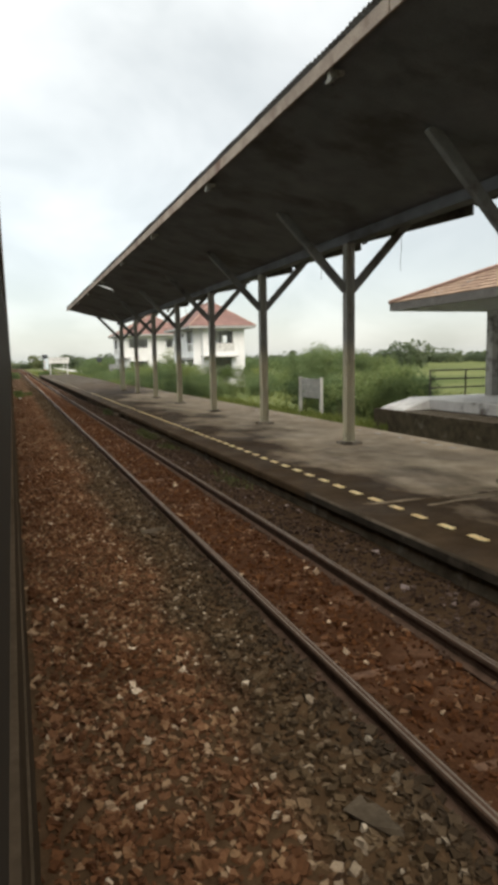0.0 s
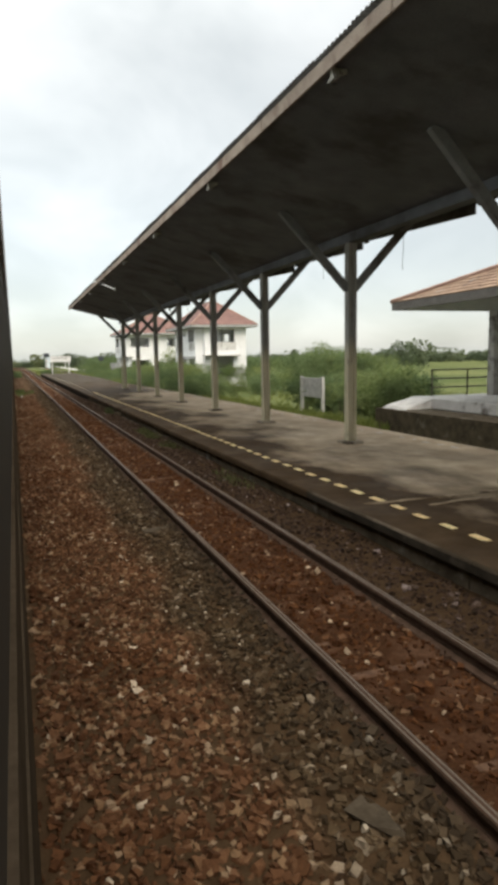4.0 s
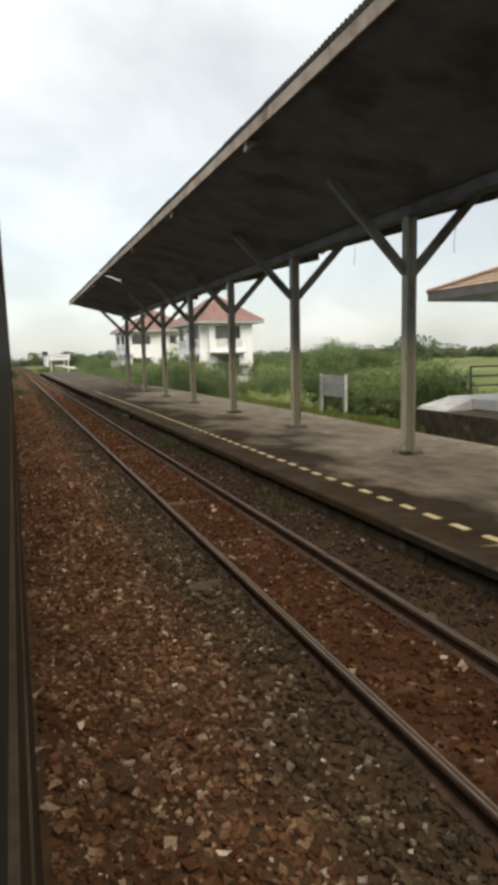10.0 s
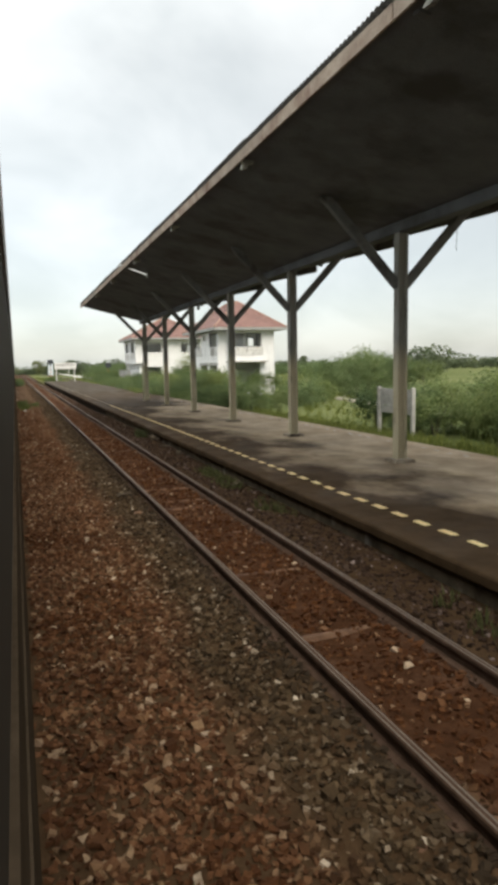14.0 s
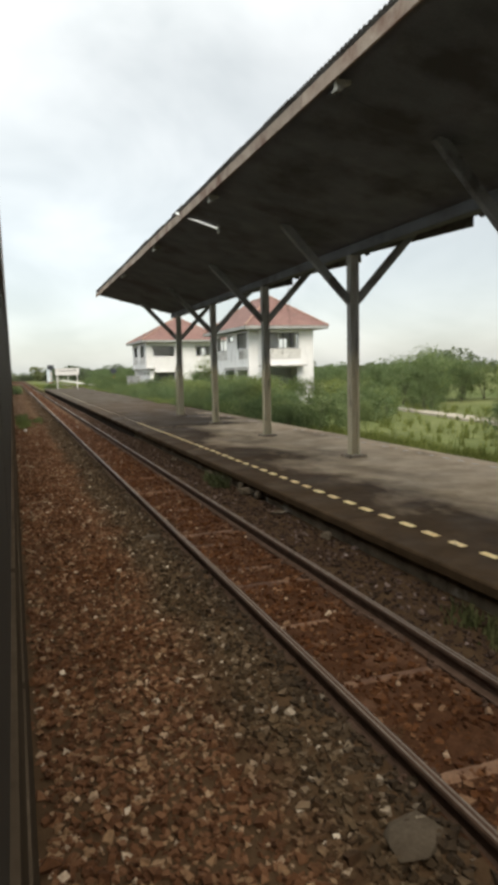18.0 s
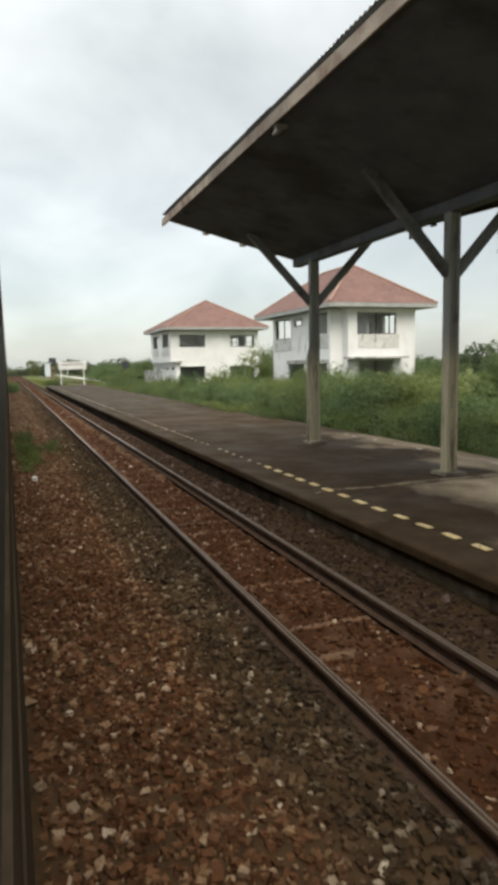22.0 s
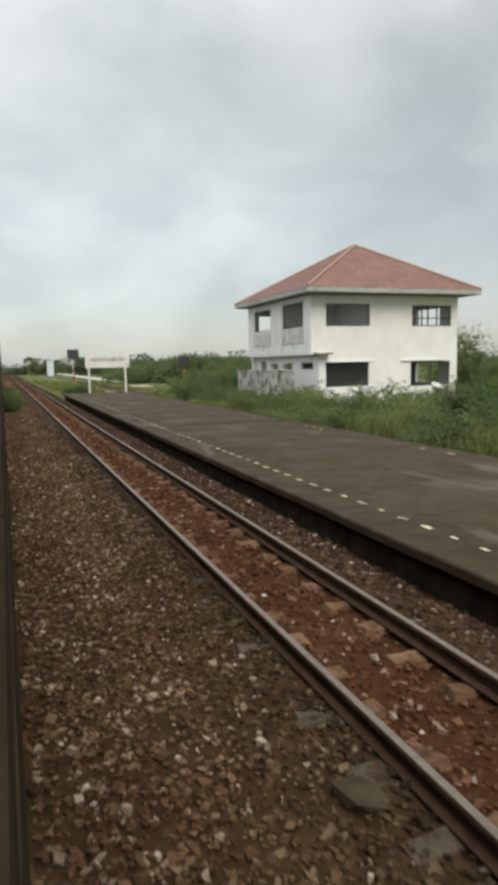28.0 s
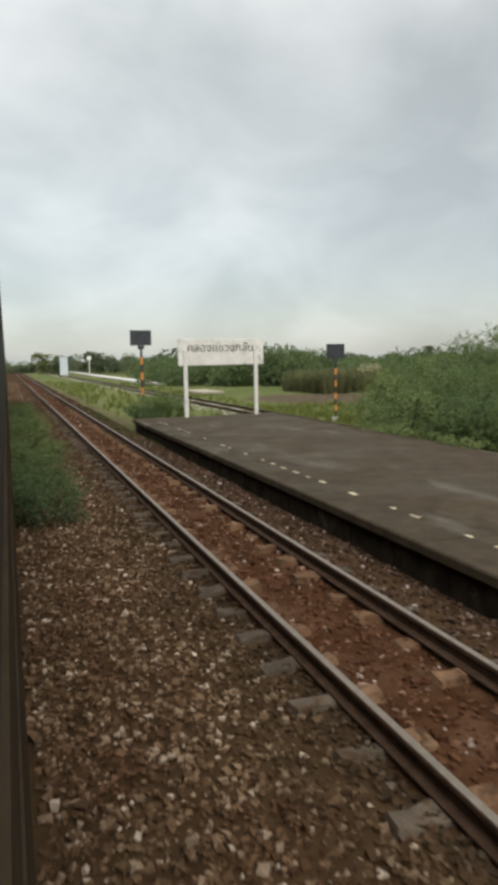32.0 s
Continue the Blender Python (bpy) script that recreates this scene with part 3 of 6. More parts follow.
class Shape:
    """Collects vertices and faces, then becomes one mesh."""

    def __init__(self):
        self.v, self.f = [], []

    def add(self, verts, faces):
        n = len(self.v)
        self.v += [tuple(p) for p in verts]
        self.f += [tuple(n + k for k in f) for f in faces]
        return self

    def box(self, x0, x1, y0, y1, z0, z1):
        p = [(x, y, z) for z in (z0, z1) for y in (y0, y1) for x in (x0, x1)]
        return self.add(p, [(0, 2, 3, 1), (4, 5, 7, 6), (0, 1, 5, 4), (2, 6, 7, 3), (0, 4, 6, 2), (1, 3, 7, 5)])

    def bar(self, a, b, w, d, side=(0, 1, 0)):
        """A rectangular bar from a to b, w wide along side and d deep across."""
        a, b, side = Vector(a), Vector(b), Vector(side).normalized()
        across = (b - a).cross(side).normalized()
        p = [q + side * (w / 2 * i) + across * (d / 2 * j) for q in (a, b) for i, j in ((-1, -1), (1, -1), (1, 1), (-1, 1))]
        return self.add(p, [(3, 2, 1, 0), (4, 5, 6, 7), (0, 1, 5, 4), (1, 2, 6, 5), (2, 3, 7, 6), (3, 0, 4, 7)])

    def tube(self, pts, r, n=8, r2=None):
        pts = [Vector(p) for p in pts]
        rings, base = [], len(self.v)
        for k, p in enumerate(pts):
            t = (pts[min(k + 1, len(pts) - 1)] - pts[max(k - 1, 0)]).normalized()
            u = t.orthogonal().normalized()
            w = t.cross(u)
            rr = r if r2 is None else r + (r2 - r) * k / (len(pts) - 1)
            rings.append([p + (u * math.cos(a) + w * math.sin(a)) * rr for a in [2 * math.pi * j / n for j in range(n)]])
        verts = [q for ring in rings for q in ring]
        faces = [(k * n + j, k * n + (j + 1) % n, (k + 1) * n + (j + 1) % n, (k + 1) * n + j) for k in range(len(pts) - 1) for j in range(n)]
        faces += [tuple(reversed(range(n))), tuple((len(pts) - 1) * n + j for j in range(n))]
        return self.add(verts, faces)

    def prism(self, profile, y0, y1):
        """A profile of (x, z) drawn along y."""
        n = len(profile)
        v = [(x, y0, z) for x, z in profile] + [(x, y1, z) for x, z in profile]
        f = [(k, (k + 1) % n, n + (k + 1) % n, n + k) for k in range(n)] + [tuple(reversed(range(n))), tuple(range(n, 2 * n))]
        return self.add(v, f)

    def mesh(self, name, bevel=0.0, segs=1):
        bm = bmesh.new()
        vs = [bm.verts.new(p) for p in self.v]
        for f in self.f:
            bm.faces.new([vs[k] for k in f])
        bmesh.ops.recalc_face_normals(bm, faces=bm.faces)
        if bevel:
            bmesh.ops.bevel(bm, geom=[e for e in bm.edges if len(e.link_faces) == 2 and e.calc_face_angle() > 0.5], offset=bevel, segments=segs, affect="EDGES", clamp_overlap=True)
        me = bpy.data.meshes.new(name)
        bm.to_mesh(me)
        bm.free()
        return me


def part(name, shape, material, parent=None, label="", bevel=0.0, at=None, smooth=False):
    me = shape.mesh(name, bevel) if isinstance(shape, Shape) else shape
    if material and not me.materials:
        me.materials.append(material)
    if smooth:
        for p in me.polygons:
            p.use_smooth = True
    ob = new(name, me)
    if parent is not None:
        ob.parent = parent
    if at is not None:
        ob.matrix_basis = at
    if label:
        ob["label"] = label
    return ob


def thing(name, label, category, at=(0, 0, 0), rz=0, group="", kind=""):
    ob = new(name)
    ob.empty_display_size = 0.3
    ob.matrix_basis = pose(*at, 0, 0, rz)
    return tagged(ob, label, category, group, kind)


def raw(name, verts, faces, material, smooth=False):
    me = bpy.data.meshes.new(name)
    me.from_pydata(verts, [], faces)
    me.materials.append(material)
    if smooth:
        me.polygons.foreach_set("use_smooth", [True] * len(me.polygons))
    return me


RNG = np.random.default_rng(7)
# ---- ground, track, platform ----
PLAT_Z, PLAT_X0, PLAT_X1, PLAT_END = 0.13, 4.22, 9.78, 117.4
BED = -0.20


def ground_z(x, y):
    z = -0.78
    if x < 4.6:
        z = (-0.66 if x > 3 else -0.34) if x > -2.5 else -0.34 - 0.3 * min(1.0, (-2.5 - x) / 2)
    elif x < 9.9:
        z = -0.5 if y < PLAT_END - 0.2 else -0.34 - 0.24 * min(1.0, (x - 4.6) / 3)
    elif x < 13.2:
        z = -0.62
    return z + 0.06 * noise.noise((x * 0.3, y * 0.3, 0.0)) + 0.03 * noise.noise((x, y, 5.0))


xs = [-900, -500, -250, -120, -60, -30, -15, -8, -5, -3.5, -2.5, -1.5, 0, 2, 4, 4.6, 6, 7.5, 9, 9.9, 10.6, 11.5, 12.4, 13.2, 14, 15, 17, 19, 22, 26, 32, 40, 55, 80, 120, 200, 350, 600, 1000, 1800]
ys = [-400, -150, -60, -25] + [-10 + 2.2 * k for k in range(75)] + [160, 175, 195, 220, 260, 320, 420, 560, 800, 1200, 2000, 3200]
gv = [(x, y, ground_z(x, y)) for y in ys for x in xs]
W = len(xs)
gf = [(j * W + i, j * W + i + 1, (j + 1) * W + i + 1, (j + 1) * W + i) for j in range(len(ys) - 1) for i in range(W - 1)]
tagged(new("ground", raw("ground", gv, gf, M_GROUND, True)), "flat green fields and bare soil beside the railway", "ground", kind="structure")

# ballast bed: a lumpy sheet, lower beside the platform, level with the sleepers between the rails
def bed_z(x, y):
    z = BED + 0.018 * noise.noise((x * 3.0, y * 3.0, 1.0)) + 0.02 * noise.noise((x * 0.8, y * 0.5, 9.0))
    if 1.35 < x < 3.85:
        z += min(1.0, (x - 1.35) / 0.5, (3.85 - x) / 0.4) * (0.045 - 0.012 * min(1.0, max(0.0, (y - 12) / 25)) - (0.048 * min(1.0, max(0.0, (y - 34) / 9)) if 2.0 < x < 3.2 else 0.03 * min(1.0, max(0.0, (y - 90) / 6)) - 0.022) + 0.022 * noise.noise((x * 2.2, y * 2.2, 4.0)))
    if 1.3 < x < 2.02:
        z -= 0.022 * min(1.0, max(0.0, (y - 60) / 8)) * min(1.0, (x - 1.3) / 0.2)
    if x > 3.5:
        z -= 0.05 * (x - 3.5) + 0.32 * max(0.0, x - 3.86) * min(1.0, max(0.0, (y - 41) / 6))
    return z


bx = [-3.2, -2.0, -1.0] + [-0.4 + 0.16 * k for k in range(31)]
by = [-6 + 0.3 * k for k in range(440)] + [126 + 3 * k for k in range(100)]
bv = [(x, y, bed_z(x, y)) for y in by for x in bx]
W = len(bx)
bf = [(j * W + i, j * W + i + 1, (j + 1) * W + i + 1, (j + 1) * W + i) for j in range(len(by) - 1) for i in range(W - 1)]
bed_mesh = raw("track_bed", bv, bf, M_SOIL, True)
bed_mesh.materials.append(M_CLAY)
bed_mesh.polygons.foreach_set("material_index", [1 if 2.05 < bx[k % (W - 1)] + 0.08 < 3.15 else 0 for k in range(len(bf))])
bed = tagged(new("track_bed", bed_mesh), "brown and rust-red ballast bed with weeds", "ballast", kind="structure")

# stones
PHI = (1 + 5 ** 0.5) / 2
ICO = np.array([(-1, PHI, 0), (1, PHI, 0), (-1, -PHI, 0), (1, -PHI, 0), (0, -1, PHI), (0, 1, PHI), (0, -1, -PHI), (0, 1, -PHI), (PHI, 0, -1), (PHI, 0, 1), (-PHI, 0, -1), (-PHI, 0, 1)]) / 1.9
ICOF = np.array([(0, 11, 5), (0, 5, 1), (0, 1, 7), (0, 7, 10), (0, 10, 11), (1, 5, 9), (5, 11, 4), (11, 10, 2), (10, 7, 6), (7, 1, 8), (3, 9, 4), (3, 4, 2), (3, 2, 6), (3, 6, 8), (3, 8, 9), (4, 9, 5), (2, 4, 11), (6, 2, 10), (8, 6, 7), (9, 8, 1)])
OCT = np.array([(1, 0, 0), (-1, 0, 0), (0, 1, 0), (0, -1, 0), (0, 0, 1), (0, 0, -1.0)])
OCTF = np.array([(0, 2, 4), (2, 1, 4), (1, 3, 4), (3, 0, 4), (2, 0, 5), (1, 2, 5), (3, 1, 5), (0, 3, 5)])


CUBE = np.array([(x, y, z) for z in (-1, 1) for y in (-1, 1) for x in (-1, 1)]) * 0.78
CUBEF = np.array([(4, 5, 7), (4, 7, 6), (0, 1, 5), (0, 5, 4), (2, 6, 7), (2, 7, 3), (0, 4, 6), (0, 6, 2), (1, 3, 7), (1, 7, 5)])


def stones(name, places, sizes, base, faces, material):
    n = len(places)
    v = (base[None] * RNG.uniform(0.6, 1.15, (n, len(base), 1)) + RNG.uniform(-0.32, 0.32, (n, len(base), 3))) * sizes[:, None, None] * np.stack([RNG.uniform(0.75, 1.3, n), RNG.uniform(0.75, 1.3, n), RNG.uniform(0.6, 1.0, n)], 1)[:, None]
    a = RNG.uniform(0, 2 * np.pi, n)
    t = RNG.uniform(-0.75, 0.75, n)
    c, s = np.cos(a)[:, None], np.sin(a)[:, None]
    x, y, z = v[..., 0], v[..., 1], v[..., 2]
    ct, st = np.cos(t)[:, None], np.sin(t)[:, None]
    y, z = y * ct - z * st, y * st + z * ct
    v = np.stack([x * c - y * s, x * s + y * c, z], 2) + places[:, None]
    f = (faces[None] + (np.arange(n) * len(base))[:, None, None]).reshape(-1, 3)
    me = bpy.data.meshes.new(name)
    me.vertices.add(n * len(base))
    me.vertices.foreach_set("co", v.reshape(-1).astype(np.float32))
    me.loops.add(len(f) * 3)
    me.loops.foreach_set("vertex_index", f.reshape(-1).astype(np.int32))
    me.polygons.add(len(f))
    me.polygons.foreach_set("loop_start", np.arange(0, len(f) * 3, 3, dtype=np.int32))
    me.polygons.foreach_set("use_smooth", np.zeros(len(f), dtype=bool))
    me.update(calc_edges=True)
    me.materials.append(material)
    return me


def scatter(n, x0, x1, y0, y1):
    p = np.stack([RNG.uniform(x0, x1, n), RNG.uniform(y0, y1, n), np.zeros(n)], 1)
    p[:, 2] = [bed_z(a, b) for a, b, _ in p]
    p[:, 2] += RNG.uniform(-0.008, 0.022, n)
    return p


# finer stones beyond the station
def sizes_along(p, shape, small, large):
    return RNG.gamma(shape, np.where(p[:, 1] > 54, small, large))


near = np.concatenate([scatter(58000, 0.03, 2.02, 2.2, 52.0), scatter(56000, 0.03, 2.02, 52.0, 110.0)])
tagged(part("loose_ballast", stones("loose_ballast", near, sizes_along(near, 7, 0.0027, 0.0030).clip(0.010, 0.036), CUBE, CUBEF, M_STONE), None, bed, "sharp brown and grey track stones"), kind="stuff")
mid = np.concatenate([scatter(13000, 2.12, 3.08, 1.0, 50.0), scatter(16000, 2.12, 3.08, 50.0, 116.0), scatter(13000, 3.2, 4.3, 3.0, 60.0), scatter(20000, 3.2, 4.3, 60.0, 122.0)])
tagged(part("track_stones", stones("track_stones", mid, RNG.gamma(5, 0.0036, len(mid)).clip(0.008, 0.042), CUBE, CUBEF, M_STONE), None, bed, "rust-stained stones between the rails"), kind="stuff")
far = np.concatenate([scatter(6000, 0.05, 4.2, 112.0, 190.0), scatter(2500, -0.4, 0.05, 0.0, 120.0)])
tagged(part("far_ballast", stones("far_ballast", far, RNG.uniform(0.03, 0.07, len(far)), OCT, OCTF, M_STONE), None, bed), kind="stuff")
TET = np.array([(1, 1, 1), (-1, -1, 1), (-1, 1, -1), (1, -1, -1.0)]) * 0.8
TETF = np.array([(0, 2, 1), (0, 1, 3), (0, 3, 2), (1, 2, 3)])
chips = np.concatenate([scatter(34000, 0.03, 2.02, 2.2, 55.0), scatter(30000, 0.03, 2.02, 55.0, 112.0), scatter(14000, 2.12, 4.3, 2.0, 70.0)])
tagged(part("stone_chips", stones("stone_chips", chips, RNG.uniform(0.010, 0.026, len(chips)), TET, TETF, M_STONE), None, bed), kind="stuff")
# the larger stones that stand out singly
single = [stones("stone", np.zeros((1, 3)), np.array([0.030]), ICO, ICOF, M_PALE) for _ in range(10)]
for k in range(280):
    x, y = random.uniform(0.15, 1.9), 3 + 105 * k / 280 + random.uniform(-0.3, 0.3)
    s = random.uniform(0.7, 1.35)
    part("stone", single[k % 10], None, bed, at=pose(x, y, bed_z(x, y) + 0.018, 0, 0, random.uniform(0, 360)) @ Matrix.Diagonal((s, s, s, 1)))


def rail_profile(c):
    half = [(0.0, 0.0), (0.028, -0.001), (0.034, -0.008), (0.034, -0.036), (0.010, -0.048), (0.009, -0.118), (0.062, -0.134), (0.064, -0.145)]
    return [(c + x, z) for x, z in half[1:]] + [(c - x, z) for x, z in reversed(half[1:])]


def track(name, label, centre, y0, y1, z, sleepers, buried):
    tr = thing(name, label, "railway track", (centre, y0, z))
    for side in (-0.546, 0.53):
        r = part("rail", Shape().prism(rail_profile(side), 0, y1 - y0), M_RAIL, tr, "rusty steel rail with a worn shiny head")
        # two thin bright bands where trains are slow, one broad band further on
        swap = 58.0
        for a, b in ((-0.024, -0.012), (0.010, 0.022)):
            part("contact_band", Shape().box(side + a, side + b, 0, swap, -0.004, 0.0025), M_DULL, r, "worn strip on the rusty rail top")
        part("contact_band", Shape().box(side - 0.027, side + 0.024, swap, y1 - y0, -0.004, 0.0025), M_HEAD, r, "bright worn band on the rail top")
    # twin-block sleeper: two concrete blocks joined by a buried tie
    blocks = []
    for _ in range(6):
        sl = Shape()
        for a, b in ((-0.93, -0.15 - random.uniform(0, 0.12)), (0.15 + random.uniform(0, 0.12), 0.93)):
            # worn block: its top edge is broken at several places
            top = [(a + 0.05 + (b - a - 0.1) * i / 5 + random.uniform(-0.02, 0.02), -0.078 + random.uniform(-0.02, 0.03), -0.15 - random.choice((0.0, 0.004, 0.012, 0.03))) for i in range(6)]
            back = [(a + 0.05 + (b - a - 0.1) * i / 5 + random.uniform(-0.02, 0.02), 0.078 + random.uniform(-0.03, 0.02), -0.15 - random.choice((0.0, 0.004, 0.012, 0.03))) for i in range(6)]
            foot_a = [(a + (b - a) * i / 5, -0.13, -0.32) for i in range(6)]
            foot_b = [(a + (b - a) * i / 5, 0.13, -0.32) for i in range(6)]
            f = []
            for i in range(5):
                f += [(i, i + 1, 7 + i, 6 + i), (12 + i, 13 + i, i + 1, i), (6 + i, 7 + i, 19 + i, 18 + i)]
            sl.add(top + back + foot_a + foot_b, f + [(0, 6, 18, 12), (5, 17, 23, 11)])
        sl = sl.box(-0.16, 0.16, -0.03, 0.03, -0.30, -0.24).mesh("sleeper")
        sl.materials.append(M_SLEEPER)
        blocks.append(sl)
    ridge = Shape().add([(x, y, zz) for x, y, zz in [(-0.93, -0.11, -0.32), (0.93, -0.11, -0.32), (0.93, 0.11, -0.32), (-0.93, 0.11, -0.32), (-0.90, -0.06, -0.15), (0.90, -0.06, -0.15), (0.90, 0.06, -0.15), (-0.90, 0.06, -0.15)]], [(3, 2, 1, 0), (4, 5, 6, 7), (0, 1, 5, 4), (1, 2, 6, 5), (2, 3, 7, 6), (3, 0, 4, 7)]).mesh("sleeper", 0.03)
    ridge.materials.append(M_CLAYSLEEPER)
    clip = Shape().box(-0.03, 0.03, -0.04, 0.04, -0.15, -0.115).tube([(0, 0, -0.115), (0, 0, -0.085)], 0.014, 6).mesh("rail_clip")
    clip.materials.append(M_RAIL)
    for k in range(sleepers):
        y = 0.4 + 0.62 * k
        early = y + y0 < 46 and y0 < 0
        s = part("sleeper", ridge if early else blocks[k % 6], None, tr, at=pose(random.uniform(-0.02, 0.02), y, -random.uniform(-0.010, 0.045) - 0.035 * min(1.0, max(0.0, (y + y0 - 32) / 9)) if early else -(buried * random.uniform(0.1, 1.4) if y < 46 or buried > 0.05 else random.uniform(-0.030, 0.018)), random.uniform(-1, 1), random.uniform(-0.5, 0.5), random.uniform(-1.2, 1.2)))
        if 6 < k < 70:
            for x in (-0.641, -0.451, 0.435, 0.625):
                part("rail_clip", clip, None, s, at=pose(x, 0, 0))
    return tr


track("main_track", "rusty metre-gauge railway track on brown ballast", 2.60, -8.0, 460.0, 0.0, 225, 0.035)
track("side_track", "overgrown disused rusty side track in grass", 11.75, 113.0, 430.0, -0.37, 60, 0.06)

# pale gravel under the side track
gx = [10.35, 10.6, 10.9, 11.3, 11.75, 12.2, 12.6, 12.95, 13.2]
gy = [114.5 + 0.7 * k for k in range(110)] + [194 + 4 * k for k in range(40)]
gv = [(x + 0.15 * noise.noise((y * 0.5, x, 1.0)), y, (-0.53 if 0 < i < 8 else -0.72) + 0.03 * noise.noise((x * 2.0, y * 2.0, 3.0))) for y in gy for i, x in enumerate(gx)]
gf = [(j * 9 + i, j * 9 + i + 1, j * 9 + i + 10, j * 9 + i + 9) for j in range(len(gy) - 1) for i in range(8)]
tagged(new("side_track_bed", raw("side_track_bed", gv, gf, M_GRAVEL, True)), "pale weedy gravel under the side track", "gravel", kind="structure")

# platform
platform = thing("platform", "low concrete platform, stained and mossy", "platform", (0, 0, 0), kind="structure")
def slab_top():
    sx = [PLAT_X0 + 0.55, 5.2, 6.0, 7.0, 8.0, 9.0, PLAT_X1 - 0.1, PLAT_X1]
    sy = [-20 + 1.1 * k for k in range(125)] + [PLAT_END]
    v = [(x + (0.12 * noise.noise((y * 0.7, 3.0, 1.0)) if x > 9.7 else 0), y, PLAT_Z + 0.006 * noise.noise((x, y * 0.6, 2.0)) - (0.05 if x == PLAT_X1 else 0)) for y in sy for x in sx]
    w = len(sx)
    f = [(j * w + i, j * w + i + 1, (j + 1) * w + i + 1, (j + 1) * w + i) for j in range(len(sy) - 1) for i in range(w - 1)]
    return raw("surface", v, f, M_PLAT, True)


part("surface", slab_top(), None, platform, "worn concrete surface with damp dark stains")
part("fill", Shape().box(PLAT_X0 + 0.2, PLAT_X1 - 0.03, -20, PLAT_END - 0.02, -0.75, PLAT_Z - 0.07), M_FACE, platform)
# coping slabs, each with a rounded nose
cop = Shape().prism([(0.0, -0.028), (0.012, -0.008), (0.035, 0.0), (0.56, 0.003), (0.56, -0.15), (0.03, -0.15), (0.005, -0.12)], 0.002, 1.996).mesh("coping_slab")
for m in (M_PLAT, M_COPING, M_COPESHADE):
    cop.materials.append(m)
# material by face direction: the fronts take the painted-in shade
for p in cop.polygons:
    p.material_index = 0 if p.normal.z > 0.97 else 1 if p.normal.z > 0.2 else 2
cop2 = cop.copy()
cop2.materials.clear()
for m in (M_PLAT, M_PLAT, M_COPESHADE):
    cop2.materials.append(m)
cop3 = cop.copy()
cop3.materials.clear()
for m in (M_PLAT, M_COPING, M_COPESHADE):
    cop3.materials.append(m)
for k in range(68):
    part("coping_slab", cop if k < 14 else cop3 if k < 24 else cop2, None, platform, at=pose(PLAT_X0 + random.uniform(-0.006, 0.006), -18.6 + 2.0 * k, PLAT_Z + random.uniform(-0.003, 0.003), 0, random.uniform(-0.2, 0.2), random.uniform(-0.05, 0.05)))
stub = Shape().box(-0.05, 0.05, -0.06, 0.06, -0.35, 0.0).mesh("support_stub", 0.012)
stub.materials.append(M_CONC)
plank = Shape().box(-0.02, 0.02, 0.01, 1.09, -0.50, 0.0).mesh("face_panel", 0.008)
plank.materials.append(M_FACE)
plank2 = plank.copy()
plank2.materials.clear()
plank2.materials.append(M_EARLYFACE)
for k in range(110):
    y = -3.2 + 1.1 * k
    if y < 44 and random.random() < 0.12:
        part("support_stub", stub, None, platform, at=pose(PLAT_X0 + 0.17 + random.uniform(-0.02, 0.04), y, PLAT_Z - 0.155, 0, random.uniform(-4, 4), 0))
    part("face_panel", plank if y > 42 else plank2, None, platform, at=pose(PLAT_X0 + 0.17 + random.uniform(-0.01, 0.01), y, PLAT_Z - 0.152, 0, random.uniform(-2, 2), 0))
# painted edge line
dash = Shape().box(-0.05, 0.05, -0.135, 0.135, -0.004, 0.003).mesh("line_dash")
dash.materials.append(M_YELLOW)
worn = Shape().box(-0.045, 0.045, -0.12, 0.11, -0.004, 0.003).mesh("worn_line_dash")
worn.materials.append(M_WORNLINE)
for k in range(210):
    y = 12.29 + (0.541 if k > 16 else 0.566) * (k - 16)
    if y > PLAT_END - 1:
        break
    fade = y > 45
    if fade and random.random() < (0.1 if y < 98 else 0.4):
        continue
    s = random.uniform(0.5, 1.0) if fade else random.uniform(0.92, 1.05)
    part("line_dash", worn if fade else dash, None, platform, at=pose(4.85 + random.uniform(-0.012, 0.012), y, PLAT_Z + 0.009, 0, 0, random.uniform(-1.5, 1.5)) @ Matrix.Diagonal((s, s, 1, 1)))
# a second, paler row along the rear edge
rear = Shape().box(-0.045, 0.045, -0.12, 0.11, -0.004, 0.003).mesh("rear_line_dash")
rear.materials.append(M_REARLINE)
for k in range(170):
    y = 9.2 + 0.53 * k
    if random.random() < (0.12 if 26 < y < 38 else 0.45 if y < 50 else 0.8):
        continue
    s = random.uniform(0.55, 1.0)
    part("rear_line_dash", rear if y < 50 else worn, None, platform, at=pose(9.15 + random.uniform(-0.02, 0.03), y, PLAT_Z + 0.009, 0, 0, random.uniform(-2, 2)) @ Matrix.Diagonal((s * 0.9, s, 1, 1)))


